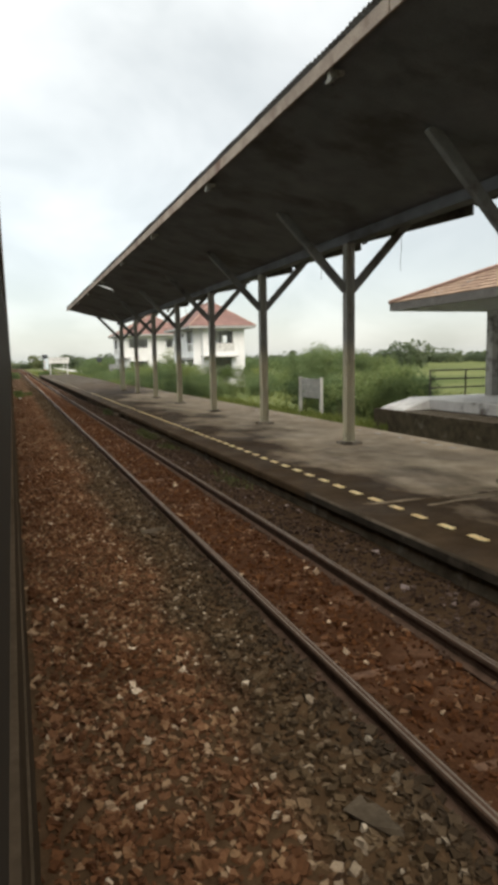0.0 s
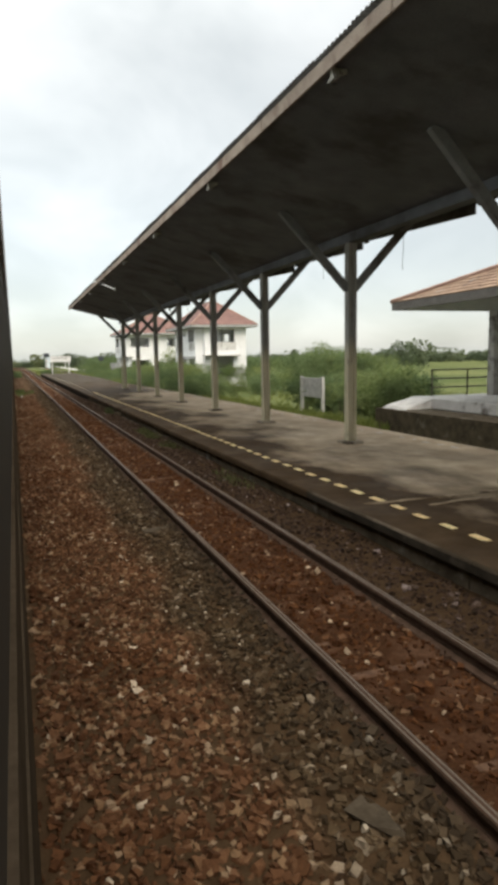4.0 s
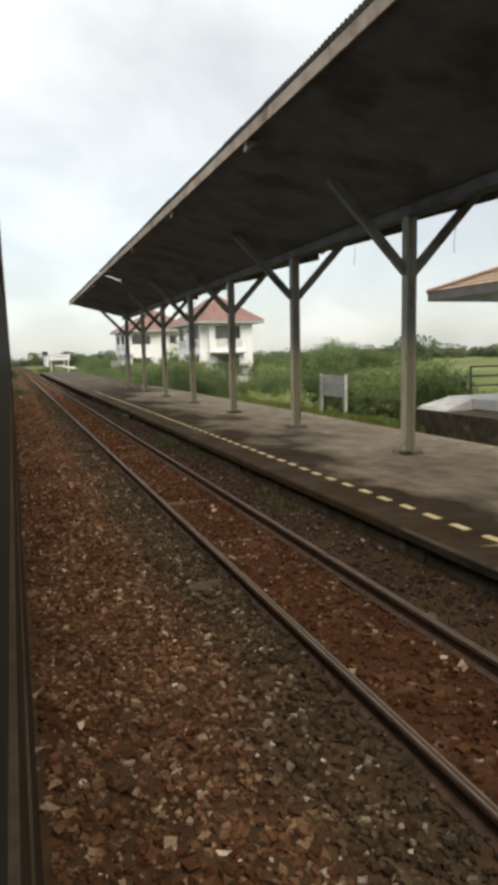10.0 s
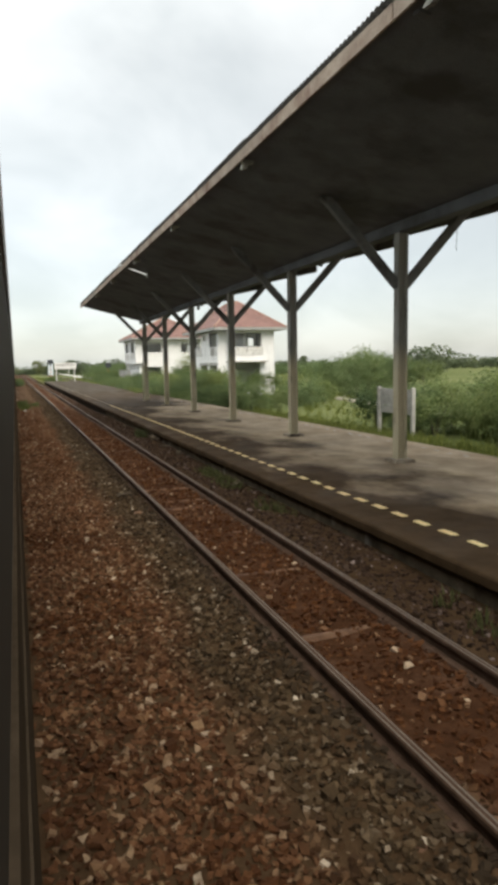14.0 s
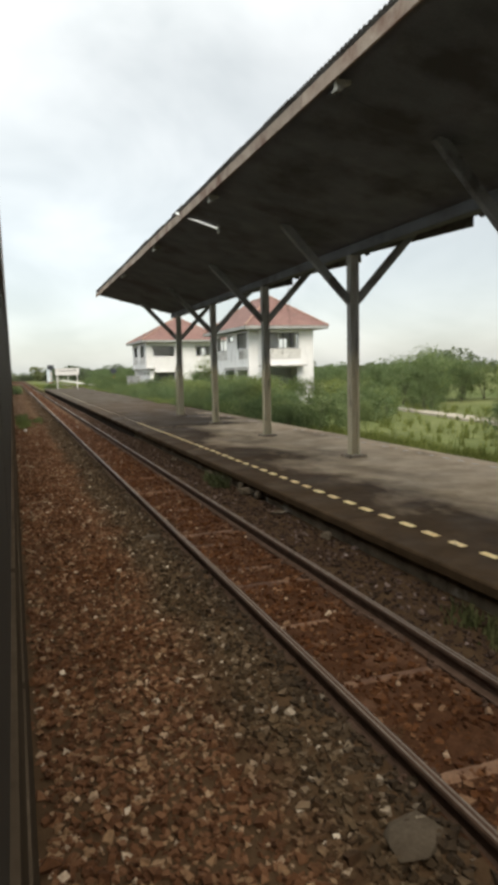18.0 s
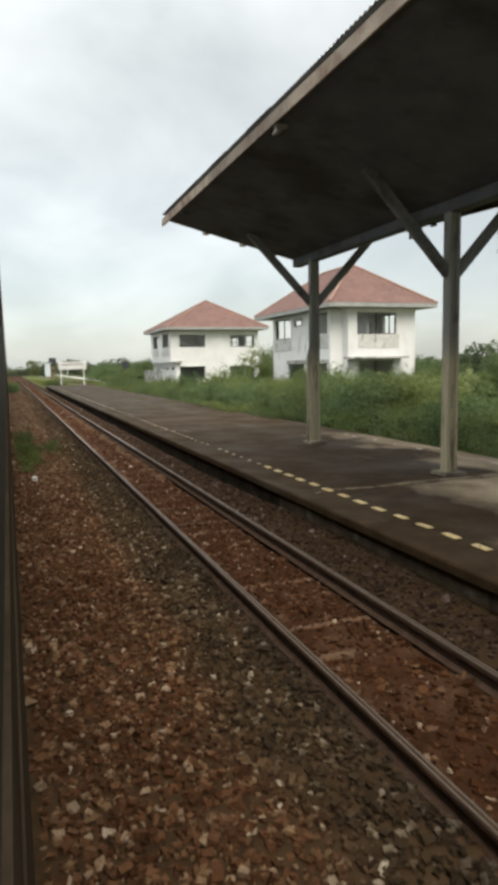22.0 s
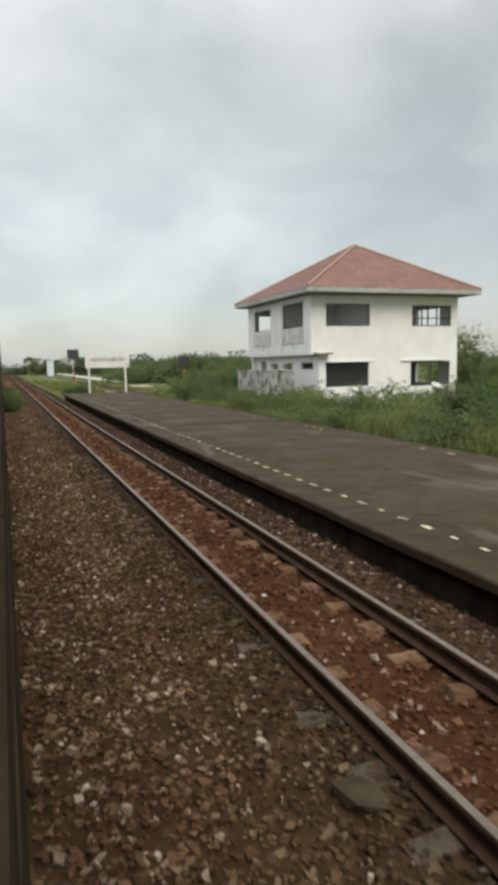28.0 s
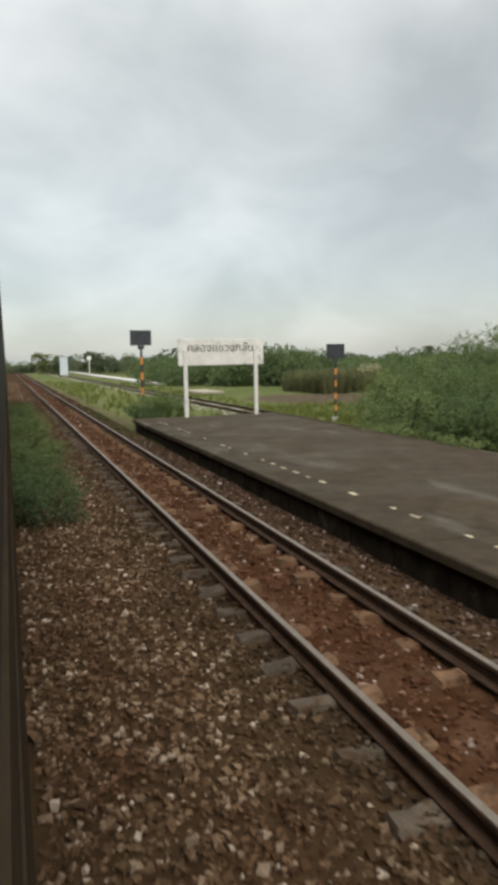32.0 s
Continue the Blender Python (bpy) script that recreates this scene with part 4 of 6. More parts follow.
def cement_seam(y, x0, x1, widths, material, label):
    """A ragged flat band of cement across the platform, widening from x0 to x1."""
    n = 14
    top, bot = [], []
    for k in range(n + 1):
        u = k / n
        x = x0 + (x1 - x0) * u
        w = widths[0] + (widths[1] - widths[0]) * u
        mid = y + 0.16 * noise.noise((x * 1.7, y, 3.0)) + 0.12 * u
        top.append((x, mid + w * (0.5 + 0.6 * noise.noise((x * 4, y, 8.0)))))
        bot.append((x, mid - w * (0.5 + 0.6 * noise.noise((x * 4, y, 5.0)))))
    v = [(x, b, PLAT_Z + h) for h in (-0.02, 0.010) for x, b in bot] + [(x, t, PLAT_Z + h) for h in (-0.02, 0.010) for x, t in top]
    m = n + 1
    f = []
    for k in range(n):
        f += [(m + k, m + k + 1, 3 * m + k + 1, 3 * m + k), (k, k + 1, m + k + 1, m + k), (2 * m + k + 1, 2 * m + k, 3 * m + k, 3 * m + k + 1)]
    part("cement_seam", raw("cement_seam", v, f, material), None, platform, label)


cement_seam(41.95, 4.55, 9.6, (0.05, 0.35), M_SEAM, "pale cement repair across the slab joint")
cement_seam(8.1, 4.55, 9.6, (0.06, 0.16), M_SEAM, "pale cement repair across the slab joint")
cement_seam(7.75, 5.3, 7.2, (0.05, 0.08), M_SEAM, "")
cement_seam(87.35, 4.3, 9.7, (0.03, 0.04), M_FACE, "dark open slab joint")
cement_seam(64.6, 4.3, 9.7, (0.03, 0.04), M_FACE, "dark open slab joint")

# broken concrete lying against the platform foot and half-buried slabs beside the rail
chunk = [stones("chunk", np.zeros((1, 3)), np.array([1.0]), ICO, ICOF, M_EARLYFACE) for _ in range(4)]
for k, (x, y, w, h) in enumerate(((4.30, 30.0, 0.15, 0.17), (4.30, 29.45, 0.17, 0.15), (4.33, 29.0, 0.14, 0.16), (4.20, 25.84, 0.13, 0.10), (4.28, 32.1, 0.10, 0.10), (4.16, 27.6, 0.12, 0.07), (4.15, 20.5, 0.11, 0.08), (4.10, 35.2, 0.12, 0.08))):
    c = tagged(part("concrete_chunk", chunk[k % 4].copy(), None, None), "broken lump of grey concrete at the platform foot", "rubble", group="concrete rubble")
    c.matrix_basis = pose(x, y, bed_z(x, y) + h * 0.45, 0, 0, 47.0 * k) @ Matrix.Diagonal((w, w * 1.2, h, 1))
for k, (x, y, w, h) in enumerate(((1.74, 19.92, 0.20, 0.05), (1.72, 8.82, 0.19, 0.05), (1.63, 2.75, 0.16, 0.05), (1.76, 26.56, 0.18, 0.05), (1.76, 68.5, 0.19, 0.06), (1.75, 88.44, 0.15, 0.10), (1.75, 62.2, 0.17, 0.05))):
    c = tagged(part("stone_slab", chunk[k % 4].copy(), None, None), "flat grey stone half buried in the ballast", "rock", group="half-buried stones")
    c.data.materials.clear()
    c.data.materials.append(M_SLAB)
    c.matrix_basis = pose(x, y, bed_z(x, y) + 0.022, 0, 0, 61.0 * k) @ Matrix.Diagonal((w, w * 0.8, h, 1))
# ---- platform canopy: a long butterfly roof on a row of posts with two braces each ----
POST_X, POST_D, P0 = 7.50, 5.663, 14.12
CAN_Y0, CAN_Y1 = -9.0, 49.3
EAVE_F, EAVE_R, VALLEY = (3.98, 5.90), (11.12, 5.99), (7.50, 5.02)
canopy = thing("platform_canopy", "long dark butterfly-roofed platform canopy on grey posts", "canopy", (0, 0, PLAT_Z))


def roof_z(x):
    (a, za), (b, zb), (c, zc) = EAVE_F, VALLEY, EAVE_R
    return (za + (zb - za) * (x - a) / (b - a) if x < b else zb + (zc - zb) * (x - b) / (c - b)) - PLAT_Z


def sheet(x0, x1):
    """Corrugated roofing: waves along y, drawn from x0 to x1."""
    n = int((CAN_Y1 - CAN_Y0) / 0.027)
    v, f = [], []
    for k in range(n + 1):
        y = CAN_Y0 + (CAN_Y1 - CAN_Y0) * k / n
        w = 0.014 * math.cos(k * math.pi / 2)
        jag = 0.03 * noise.noise((math.floor(y / 1.05) * 3.7, x0, 0.0))
        for x in (x0 + (jag if x0 < x1 else -jag), x1):
            v += [(x, y, roof_z(x) + 0.085 + w), (x, y, roof_z(x) + 0.076 + w)]
    for k in range(n):
        a, b = 4 * k, 4 * k + 4
        f += [(a, a + 2, b + 2, b), (a + 1, b + 1, b + 3, a + 3), (a, b, b + 1, a + 1), (a + 2, a + 3, b + 3, b + 2)]
    return raw("roof_sheet", v, f, M_SHEET, True)


part("roof_sheet", sheet(3.90, 7.46), None, canopy, "dark corrugated roofing sheets")
part("roof_sheet", sheet(11.24, 7.54), None, canopy, "dark corrugated roofing sheets")
part("valley_gutter", Shape().prism([(7.34, roof_z(7.34) + 0.04), (7.40, roof_z(7.5) - 0.04), (7.60, roof_z(7.5) - 0.04), (7.66, roof_z(7.66) + 0.04), (7.62, roof_z(7.66) + 0.04), (7.58, roof_z(7.5) - 0.01), (7.42, roof_z(7.5) - 0.01), (7.38, roof_z(7.34) + 0.04)], CAN_Y0, CAN_Y1 - 0.1), M_SHEET, canopy)
part("valley_beam", Shape().box(7.38, 7.62, CAN_Y0, CAN_Y1 - 0.15, 4.775 - PLAT_Z, roof_z(7.5) - 0.045), M_SOFFIT, canopy, "dark timber beam under the roof valley", 0.01)
# fascia boards end to end along the track-side eave
for k in range(15):
    y0 = CAN_Y0 + 3.88 * k
    y1 = min(y0 + 3.86, CAN_Y1)
    z = roof_z(4.0) - 0.145 + random.uniform(-0.008, 0.008)
    board = Shape().box(3.93, 3.965, y0, y1, z, z + 0.19)
    if k == 14:
        # the last board runs on past the sheets and ends in a slanting cut
        board = Shape().add([(x, y, z + w) for x in (3.93, 3.965) for y, w in ((y0, 0.0), (49.54, 0.0), (49.58, 0.05), (49.46, 0.19), (y0, 0.19))], [(0, 1, 2, 3, 4), (9, 8, 7, 6, 5)] + [(j, 5 + j, 5 + (j + 1) % 5, (j + 1) % 5) for j in range(5)])
    part("fascia_board", board, M_FASCIA, canopy, "weathered pinkish timber fascia" if k == 0 else "", 0.006)
# rear eave boards, one a bay, each sagging at its nearer end
for k in range(-4, 7):
    y0 = 14.35 + 5.72 * k
    y1, top = min(y0 + 5.70, CAN_Y1), roof_z(11.1) + 0.06
    za, zb = 5.66 - PLAT_Z + random.uniform(-0.015, 0.015), 5.91 - PLAT_Z + random.uniform(-0.02, 0.01)
    part("rear_fascia", Shape().add([(x, y, z) for x in (11.10, 11.13) for y, z in ((y0, za), (y1, za + (zb - za) * (y1 - y0) / 5.7), (y1, top), (y0 + 0.25, top), (y0, top - 0.02))], [(0, 1, 2, 3, 4), (9, 8, 7, 6, 5)] + [(j, 5 + j, 5 + (j + 1) % 5, (j + 1) % 5) for j in range(5)]), M_BEAM, canopy)
for x in (4.95, 5.94, 6.85, 8.2, 9.2, 10.2):
    z = roof_z(x)
    part("purlin", Shape().box(x - 0.05, x + 0.05, CAN_Y0, CAN_Y1 - 0.05, z - 0.04, z + 0.07), M_BEAM, canopy, "", 0.006)
for x in (5.08, 6.09, 6.95, 8.2, 9.2, 10.2):
    z = roof_z(x)
    part("purlin_end", Shape().add([(x + u, y, z + w) for u in (-0.05, 0.05) for y, w in ((49.2, -0.04), (49.36, -0.06), (49.60, -0.035), (49.65, 0.0), (49.62, 0.13), (49.2, 0.13))], [(0, 1, 2, 3, 4, 5), (11, 10, 9, 8, 7, 6)] + [(k, 6 + k, 6 + (k + 1) % 6, (k + 1) % 6) for k in range(6)]), M_FASCIA, canopy, "weathered purlin end past the last sheet", 0.006)
    # a torn strip of corrugated sheet still nailed to it
    n = 12
    part("sheet_scrap", raw("sheet_scrap", [(x + u, 49.28 + 0.36 * j / n, z + 0.145 - 0.01 * (u > 0) + 0.012 * math.cos(j * 1.9)) for u in (-0.09, 0.09) for j in range(n + 1)], [(j, j + 1, n + 2 + j, n + 1 + j) for j in range(n)], M_SHEET), None, canopy)
part("soffit_board", Shape().bar((4.0, (CAN_Y0 + CAN_Y1) / 2, roof_z(4.0) - 0.05), (7.45, (CAN_Y0 + CAN_Y1) / 2, roof_z(7.45) - 0.05), CAN_Y1 - CAN_Y0 - 0.1, 0.012), M_SOFFIT, canopy, "smoke-grey boarding under the roof")
part("soffit_board", Shape().bar((7.55, (CAN_Y0 + CAN_Y1) / 2, roof_z(7.55) - 0.05), (11.1, (CAN_Y0 + CAN_Y1) / 2, roof_z(11.1) - 0.05), CAN_Y1 - CAN_Y0 - 0.1, 0.012), M_SOFFIT, canopy)
# one frame: post with recessed faces, plinth, braces, rafters with shaped tails
hsec = [(-0.11, -0.10), (-0.045, -0.10), (-0.045, -0.07), (0.045, -0.07), (0.045, -0.10), (0.11, -0.10), (0.11, 0.10), (-0.11, 0.10)]
post_me = Shape().add([(x, y, z) for z in (0.0, 4.79 - PLAT_Z) for x, y in hsec], [(k, (k + 1) % 8, 8 + (k + 1) % 8, 8 + k) for k in range(8)] + [tuple(range(7, -1, -1)), tuple(range(8, 16))]).mesh("post", 0.006)
plinth_me = Shape().add([(-0.24, -0.24, 0), (0.24, -0.24, 0), (0.24, 0.24, 0), (-0.24, 0.24, 0), (-0.22, -0.22, 0.07), (0.22, -0.22, 0.07), (0.22, 0.22, 0.07), (-0.22, 0.22, 0.07)], [(3, 2, 1, 0), (4, 5, 6, 7), (0, 1, 5, 4), (1, 2, 6, 5), (2, 3, 7, 6), (3, 0, 4, 7)]).mesh("plinth", 0.012)
zf, zr = roof_z(5.72) - 0.06, roof_z(9.2) - 0.06
brace_l = Shape().bar((-0.08, 0, 3.60), (5.78 - POST_X, 0, zf), 0.12, 0.18).mesh("brace", 0.01)
brace_r = Shape().bar((0.08, 0, 3.60), (9.16 - POST_X, 0, zr), 0.12, 0.18).mesh("brace", 0.01)


def rafter(x0, x1, tail):
    s = Shape()
    a, b = roof_z(x0), roof_z(x1)
    d = 1 if x1 > x0 else -1
    pts = [(x0, a + 0.05), (x0, a - 0.059), (x1 - 0.35 * d, roof_z(x1 - 0.35 * d) - 0.059), (x1 - 0.22 * d, roof_z(x1) - 0.09), (x1 - 0.12 * d, roof_z(x1) - tail), (x1 - 0.02 * d, roof_z(x1) - tail + 0.03), (x1, b + 0.03)]
    n = len(pts)
    v = [(x - POST_X, y, z) for y in (-0.06, 0.06) for x, z in pts]
    s.add(v, [tuple(range(n)), tuple(range(2 * n - 1, n - 1, -1))] + [(k, n + k, n + (k + 1) % n, (k + 1) % n) for k in range(n)])
    return s.mesh("rafter", 0.006)


raf_l, raf_r = rafter(7.45, 4.10, 0.12), rafter(7.55, 11.18, 0.20)
for me, mat in ((post_me, M_POST), (plinth_me, M_PLINTH), (brace_l, M_BEAM), (brace_r, M_BEAM), (raf_l, M_SOFFIT), (raf_r, M_SOFFIT)):
    me.materials.append(mat)
# rafter end: a narrow pale face that flares into a scalloped foot
tail = Shape()
rows_ = ((-0.03, 0.030, 0.0), (-0.15, 0.030, 0.0), (-0.20, 0.042, 0.004), (-0.245, 0.085, -0.006), (-0.262, 0.080, -0.004))
for (da, wa, oa), (db, wb, ob) in zip(rows_, rows_[1:]):
    za, zb = roof_z(3.98) + da, roof_z(3.98) + db
    tail.add([(x, y, z) for z, w, o in ((za, wa, oa), (zb, wb, ob)) for x, y in ((3.985 + o, -w), (3.985 + o, w), (4.03 + o, w), (4.03 + o, -w))], [(0, 1, 5, 4), (1, 2, 6, 5), (2, 3, 7, 6), (3, 0, 4, 7)])
tail.add([(x, y, z) for y in (-0.030, 0.030) for x, z in ((4.03, roof_z(4.03) - 0.10), (4.00, roof_z(3.98) - 0.262), (4.06, roof_z(3.98) - 0.255), (4.12, roof_z(4.12) - 0.15), (4.20, roof_z(4.20) - 0.10), (4.20, roof_z(4.20) - 0.05))], [(0, 1, 2, 3, 4, 5), (11, 10, 9, 8, 7, 6)] + [(k, 6 + k, 6 + (k + 1) % 6, (k + 1) % 6) for k in range(6)])
tail = tail.mesh("rafter_tail")
tail.materials.append(M_TAIL)
for k in range(-4, 7):
    if k < 6:
        part("rafter_tail", tail, None, canopy, "pale carved rafter end", at=pose(0, P0 - 0.42 + POST_D * k, 0))
    at = pose(POST_X, P0 + POST_D * k, 0)
    p = part("post", post_me, None, canopy, "grey post with a yellowish lower half", at=at)
    part("plinth", plinth_me, None, p, "low concrete foot")
    part("brace", brace_l, None, canopy, at=at)
    part("brace", brace_r, None, canopy, at=at)
    part("rafter", raf_l, None, canopy, at=at)
    part("rafter", raf_r, None, canopy, at=at)
part("drain_pipe", Shape().tube([(7.30, 48.05, 0.05), (7.30, 48.05, 2.2), (7.36, 48.02, 2.5), (7.40, 48.0, 4.7)], 0.045, 10), M_POST, canopy, "thin pale rainwater pipe")

lamp = thing("tube_lamp", "bare white fluorescent tube lamp under the canopy eave", "lamp", (3.86, 33.0, 5.94))
part("tube", Shape().tube([(0, 0, 0), (0.92, -0.35, -0.39)], 0.021, 10), M_TUBE, lamp, "white glass tube", smooth=True)
part("end_bracket", Shape().box(0.12, 0.16, -0.07, -0.01, -0.12, 0.04), M_STEEL, lamp)
part("end_bracket", Shape().box(0.90, 0.95, -0.38, -0.32, -0.50, -0.32), M_STEEL, lamp)


def dangling(name, label, x, y, z, length, bend):
    w = thing(name, label, "wire", (x, y, z))
    pts = [(bend * math.sin(k * 0.7) * k / 10, bend * 0.6 * math.cos(k * 0.9) * k / 10, -length * k / 9) for k in range(10)]
    part("strand", Shape().tube(pts, 0.007, 5), M_WIRE, w)


dangling("dangling_wire", "thin loose wire hanging from the canopy rear eave", 10.9, 17.3, 5.62, 0.95, 0.025)
dangling("dangling_wire", "thin loose wire hanging from the canopy rear eave", 10.9, 22.6, 5.62, 0.6, 0.02)


def frayed_vine(x, y, z, length, seed):
    """A withered creeper: a thin bent stem with dry leaves along it."""
    g = random.Random(seed)
    v = thing("dangling_vine", "withered creeper hanging from the canopy rear eave", "vine", (x, y, z), group="dangling vines")
    pts = [(0.03 * math.sin(1.3 * k + seed), 0.05 * k / 12 + 0.03 * math.cos(0.9 * k), -length * k / 12) for k in range(13)]
    part("stem", Shape().tube(pts, 0.006, 4, 0.003), M_WIRE, v)
    leaf = Shape()
    for k in range(34):
        a = g.uniform(0, 1) ** 1.4 * 12
        p = Vector(pts[int(a)])
        d, w = Vector((g.uniform(-1, 1), g.uniform(-1, 1), g.uniform(-1.2, 0.1))).normalized() * g.uniform(0.05, 0.11), g.uniform(0.012, 0.025)
        q = d.orthogonal().normalized() * w
        leaf.add([p, p + d * 0.5 + q, p + d, p + d * 0.5 - q], [(0, 1, 2, 3)])
    part("leaves", raw("leaves", leaf.v, leaf.f, M_BARK), None, v, "curled dry brown leaves")


frayed_vine(10.95, 42.95, 5.66, 1.75, 3)
frayed_vine(10.95, 45.3, 5.78, 1.1, 8)
# ---- houses ----


def wall_shape(length, z0, z1, thick, holes):
    """A wall along +x from the origin, its outer face at y = 0 and its inner at y = thick, with openings (u0, u1, z0, z1) through it."""
    us = sorted({0.0, length, *[h[0] for h in holes], *[h[1] for h in holes]})
    zs = sorted({z0, z1, *[h[2] for h in holes], *[h[3] for h in holes]})
    nu, nz = len(us) - 1, len(zs) - 1
    solid = [[not any(h[0] <= (us[i] + us[i + 1]) / 2 <= h[1] and h[2] <= (zs[j] + zs[j + 1]) / 2 <= h[3] for h in holes) for j in range(nz)] for i in range(nu)]
    s, index = Shape(), {}

    def vert(i, j, k):
        if (i, j, k) not in index:
            index[i, j, k] = len(s.v)
            s.v.append((us[i], thick * k, zs[j]))
        return index[i, j, k]

    for i in range(nu):
        for j in range(nz):
            if not solid[i][j]:
                continue
            s.f.append((vert(i, j, 0), vert(i + 1, j, 0), vert(i + 1, j + 1, 0), vert(i, j + 1, 0)))
            s.f.append((vert(i, j, 1), vert(i, j + 1, 1), vert(i + 1, j + 1, 1), vert(i + 1, j, 1)))
            for di, dj, a, b in ((-1, 0, (i, j), (i, j + 1)), (1, 0, (i + 1, j + 1), (i + 1, j)), (0, -1, (i + 1, j), (i, j)), (0, 1, (i, j + 1), (i + 1, j + 1))):
                p, q = i + di, j + dj
                if not (0 <= p < nu and 0 <= q < nz and solid[p][q]):
                    s.f.append((vert(*a, 0), vert(*a, 1), vert(*b, 1), vert(*b, 0)))
    return s


def hip_roof(house, x0, x1, y0, y1, z0, ridge_a, ridge_b, material, courses=22, eave=None):
    """Four slopes of stepped tile courses between the eave rectangle and a ridge (two points of x, y, z)."""
    (ax, ay, az), (bx_, by_, bz) = ridge_a, ridge_b
    corners = [Vector((x0, y0, z0)), Vector((x1, y0, z0)), Vector((x1, y1, z0)), Vector((x0, y1, z0))]
    A, B = Vector(ridge_a), Vector(ridge_b)
    rise = 0.034 if eave else 0.018
    for p, q, top_p, top_q in ((corners[0], corners[1], A, A), (corners[1], corners[2], A, B), (corners[2], corners[3], B, B), (corners[3], corners[0], B, A)):
        s = Shape()
        nrm = (q - p).cross(top_p - p).normalized()
        for k in range(courses):
            a, b = k / courses, (k + 1) / courses
            l0, r0, l1, r1 = p.lerp(top_p, a), q.lerp(top_q, a), p.lerp(top_p, b), q.lerp(top_q, b)
            if (r0 - l0).length < 0.02:
                continue
            n = max(1, int((r0 - l0).length / 0.3))
            # each course is a row of slightly uneven tiles, proud at its lower edge
            for i in range(n):
                u0, u1 = i / n, (i + 1) / n
                h = rise + random.uniform(-0.22, 0.3) * rise
                v = [l0.lerp(r0, u0) + nrm * h, l0.lerp(r0, u1) + nrm * h, l1.lerp(r1, u1) + nrm * 0.006, l1.lerp(r1, u0) + nrm * 0.006, l0.lerp(r0, u0) - nrm * 0.01, l0.lerp(r0, u1) - nrm * 0.01]
                s.add(v, [(0, 1, 2, 3), (4, 5, 1, 0)])
        me = bpy.data.meshes.new("roof_tiles")
        me.from_pydata(s.v, [], s.f)
        tagged(part("roof_tiles", me, material, house, "weathered red clay tiles"), kind="stuff")
    caps = [(corners[0], A), (corners[1], A), (corners[2], B), (corners[3], B)] + ([(A, B)] if (A - B).length > 0.1 else [])
    for a, b in caps:
        n = max(2, int((b - a).length / 0.4))
        for k in range(n):
            part("ridge_tile", Shape().tube([a.lerp(b, k / n) + Vector((0, 0, 0.03)), a.lerp(b, (k + 1.06) / n) + Vector((0, 0, 0.045 + random.uniform(0, 0.01)))], 0.09, 6, 0.072), M_RIDGE, house)
    e = 0.30 if eave else 0.24
    for xa, xb, ya, yb in ((x0, x1, y0, y0 + 0.05), (x0, x1, y1 - 0.05, y1), (x0, x0 + 0.05, y0 + 0.05, y1 - 0.05), (x1 - 0.05, x1, y0 + 0.05, y1 - 0.05)):
        part("eave_board", Shape().box(xa, xb, ya, yb, z0 - e, z0 - 0.005), eave or M_EAVE, house, "", 0.01)
    part("soffit", Shape().box(x0 + 0.06, x1 - 0.06, y0 + 0.06, y1 - 0.06, z0 - e + 0.02, z0 - e + 0.06), M_EAVE, house)


def frame_bars(house, name, origin, turn, u0, u1, z0, z1, mullions=(), rail=None, depth=0.09):
    """A dark opening frame with upright bars, set in a wall opening."""
    w = new(name)
    w.parent = house
    w.matrix_basis = pose(*origin, 0, 0, turn)
    t = 0.055
    part("frame", Shape().box(u0, u1, depth, depth + 0.06, z1 - t, z1), M_DARKFRAME, w)
    part("frame", Shape().box(u0, u1, depth, depth + 0.06, z0, z0 + t), M_DARKFRAME, w)
    part("frame", Shape().box(u0, u0 + t, depth, depth + 0.06, z0 + t, z1 - t), M_DARKFRAME, w)
    part("frame", Shape().box(u1 - t, u1, depth, depth + 0.06, z0 + t, z1 - t), M_DARKFRAME, w)
    for m in mullions:
        part("mullion", Shape().box(m - 0.03, m + 0.03, depth, depth + 0.06, z0 + t, z1 - t), M_DARKFRAME, w)
    if rail:
        part("transom", Shape().box(u0 + t, u1 - t, depth + 0.005, depth + 0.055, rail - 0.025, rail + 0.025), M_DARKFRAME, w)
    return w


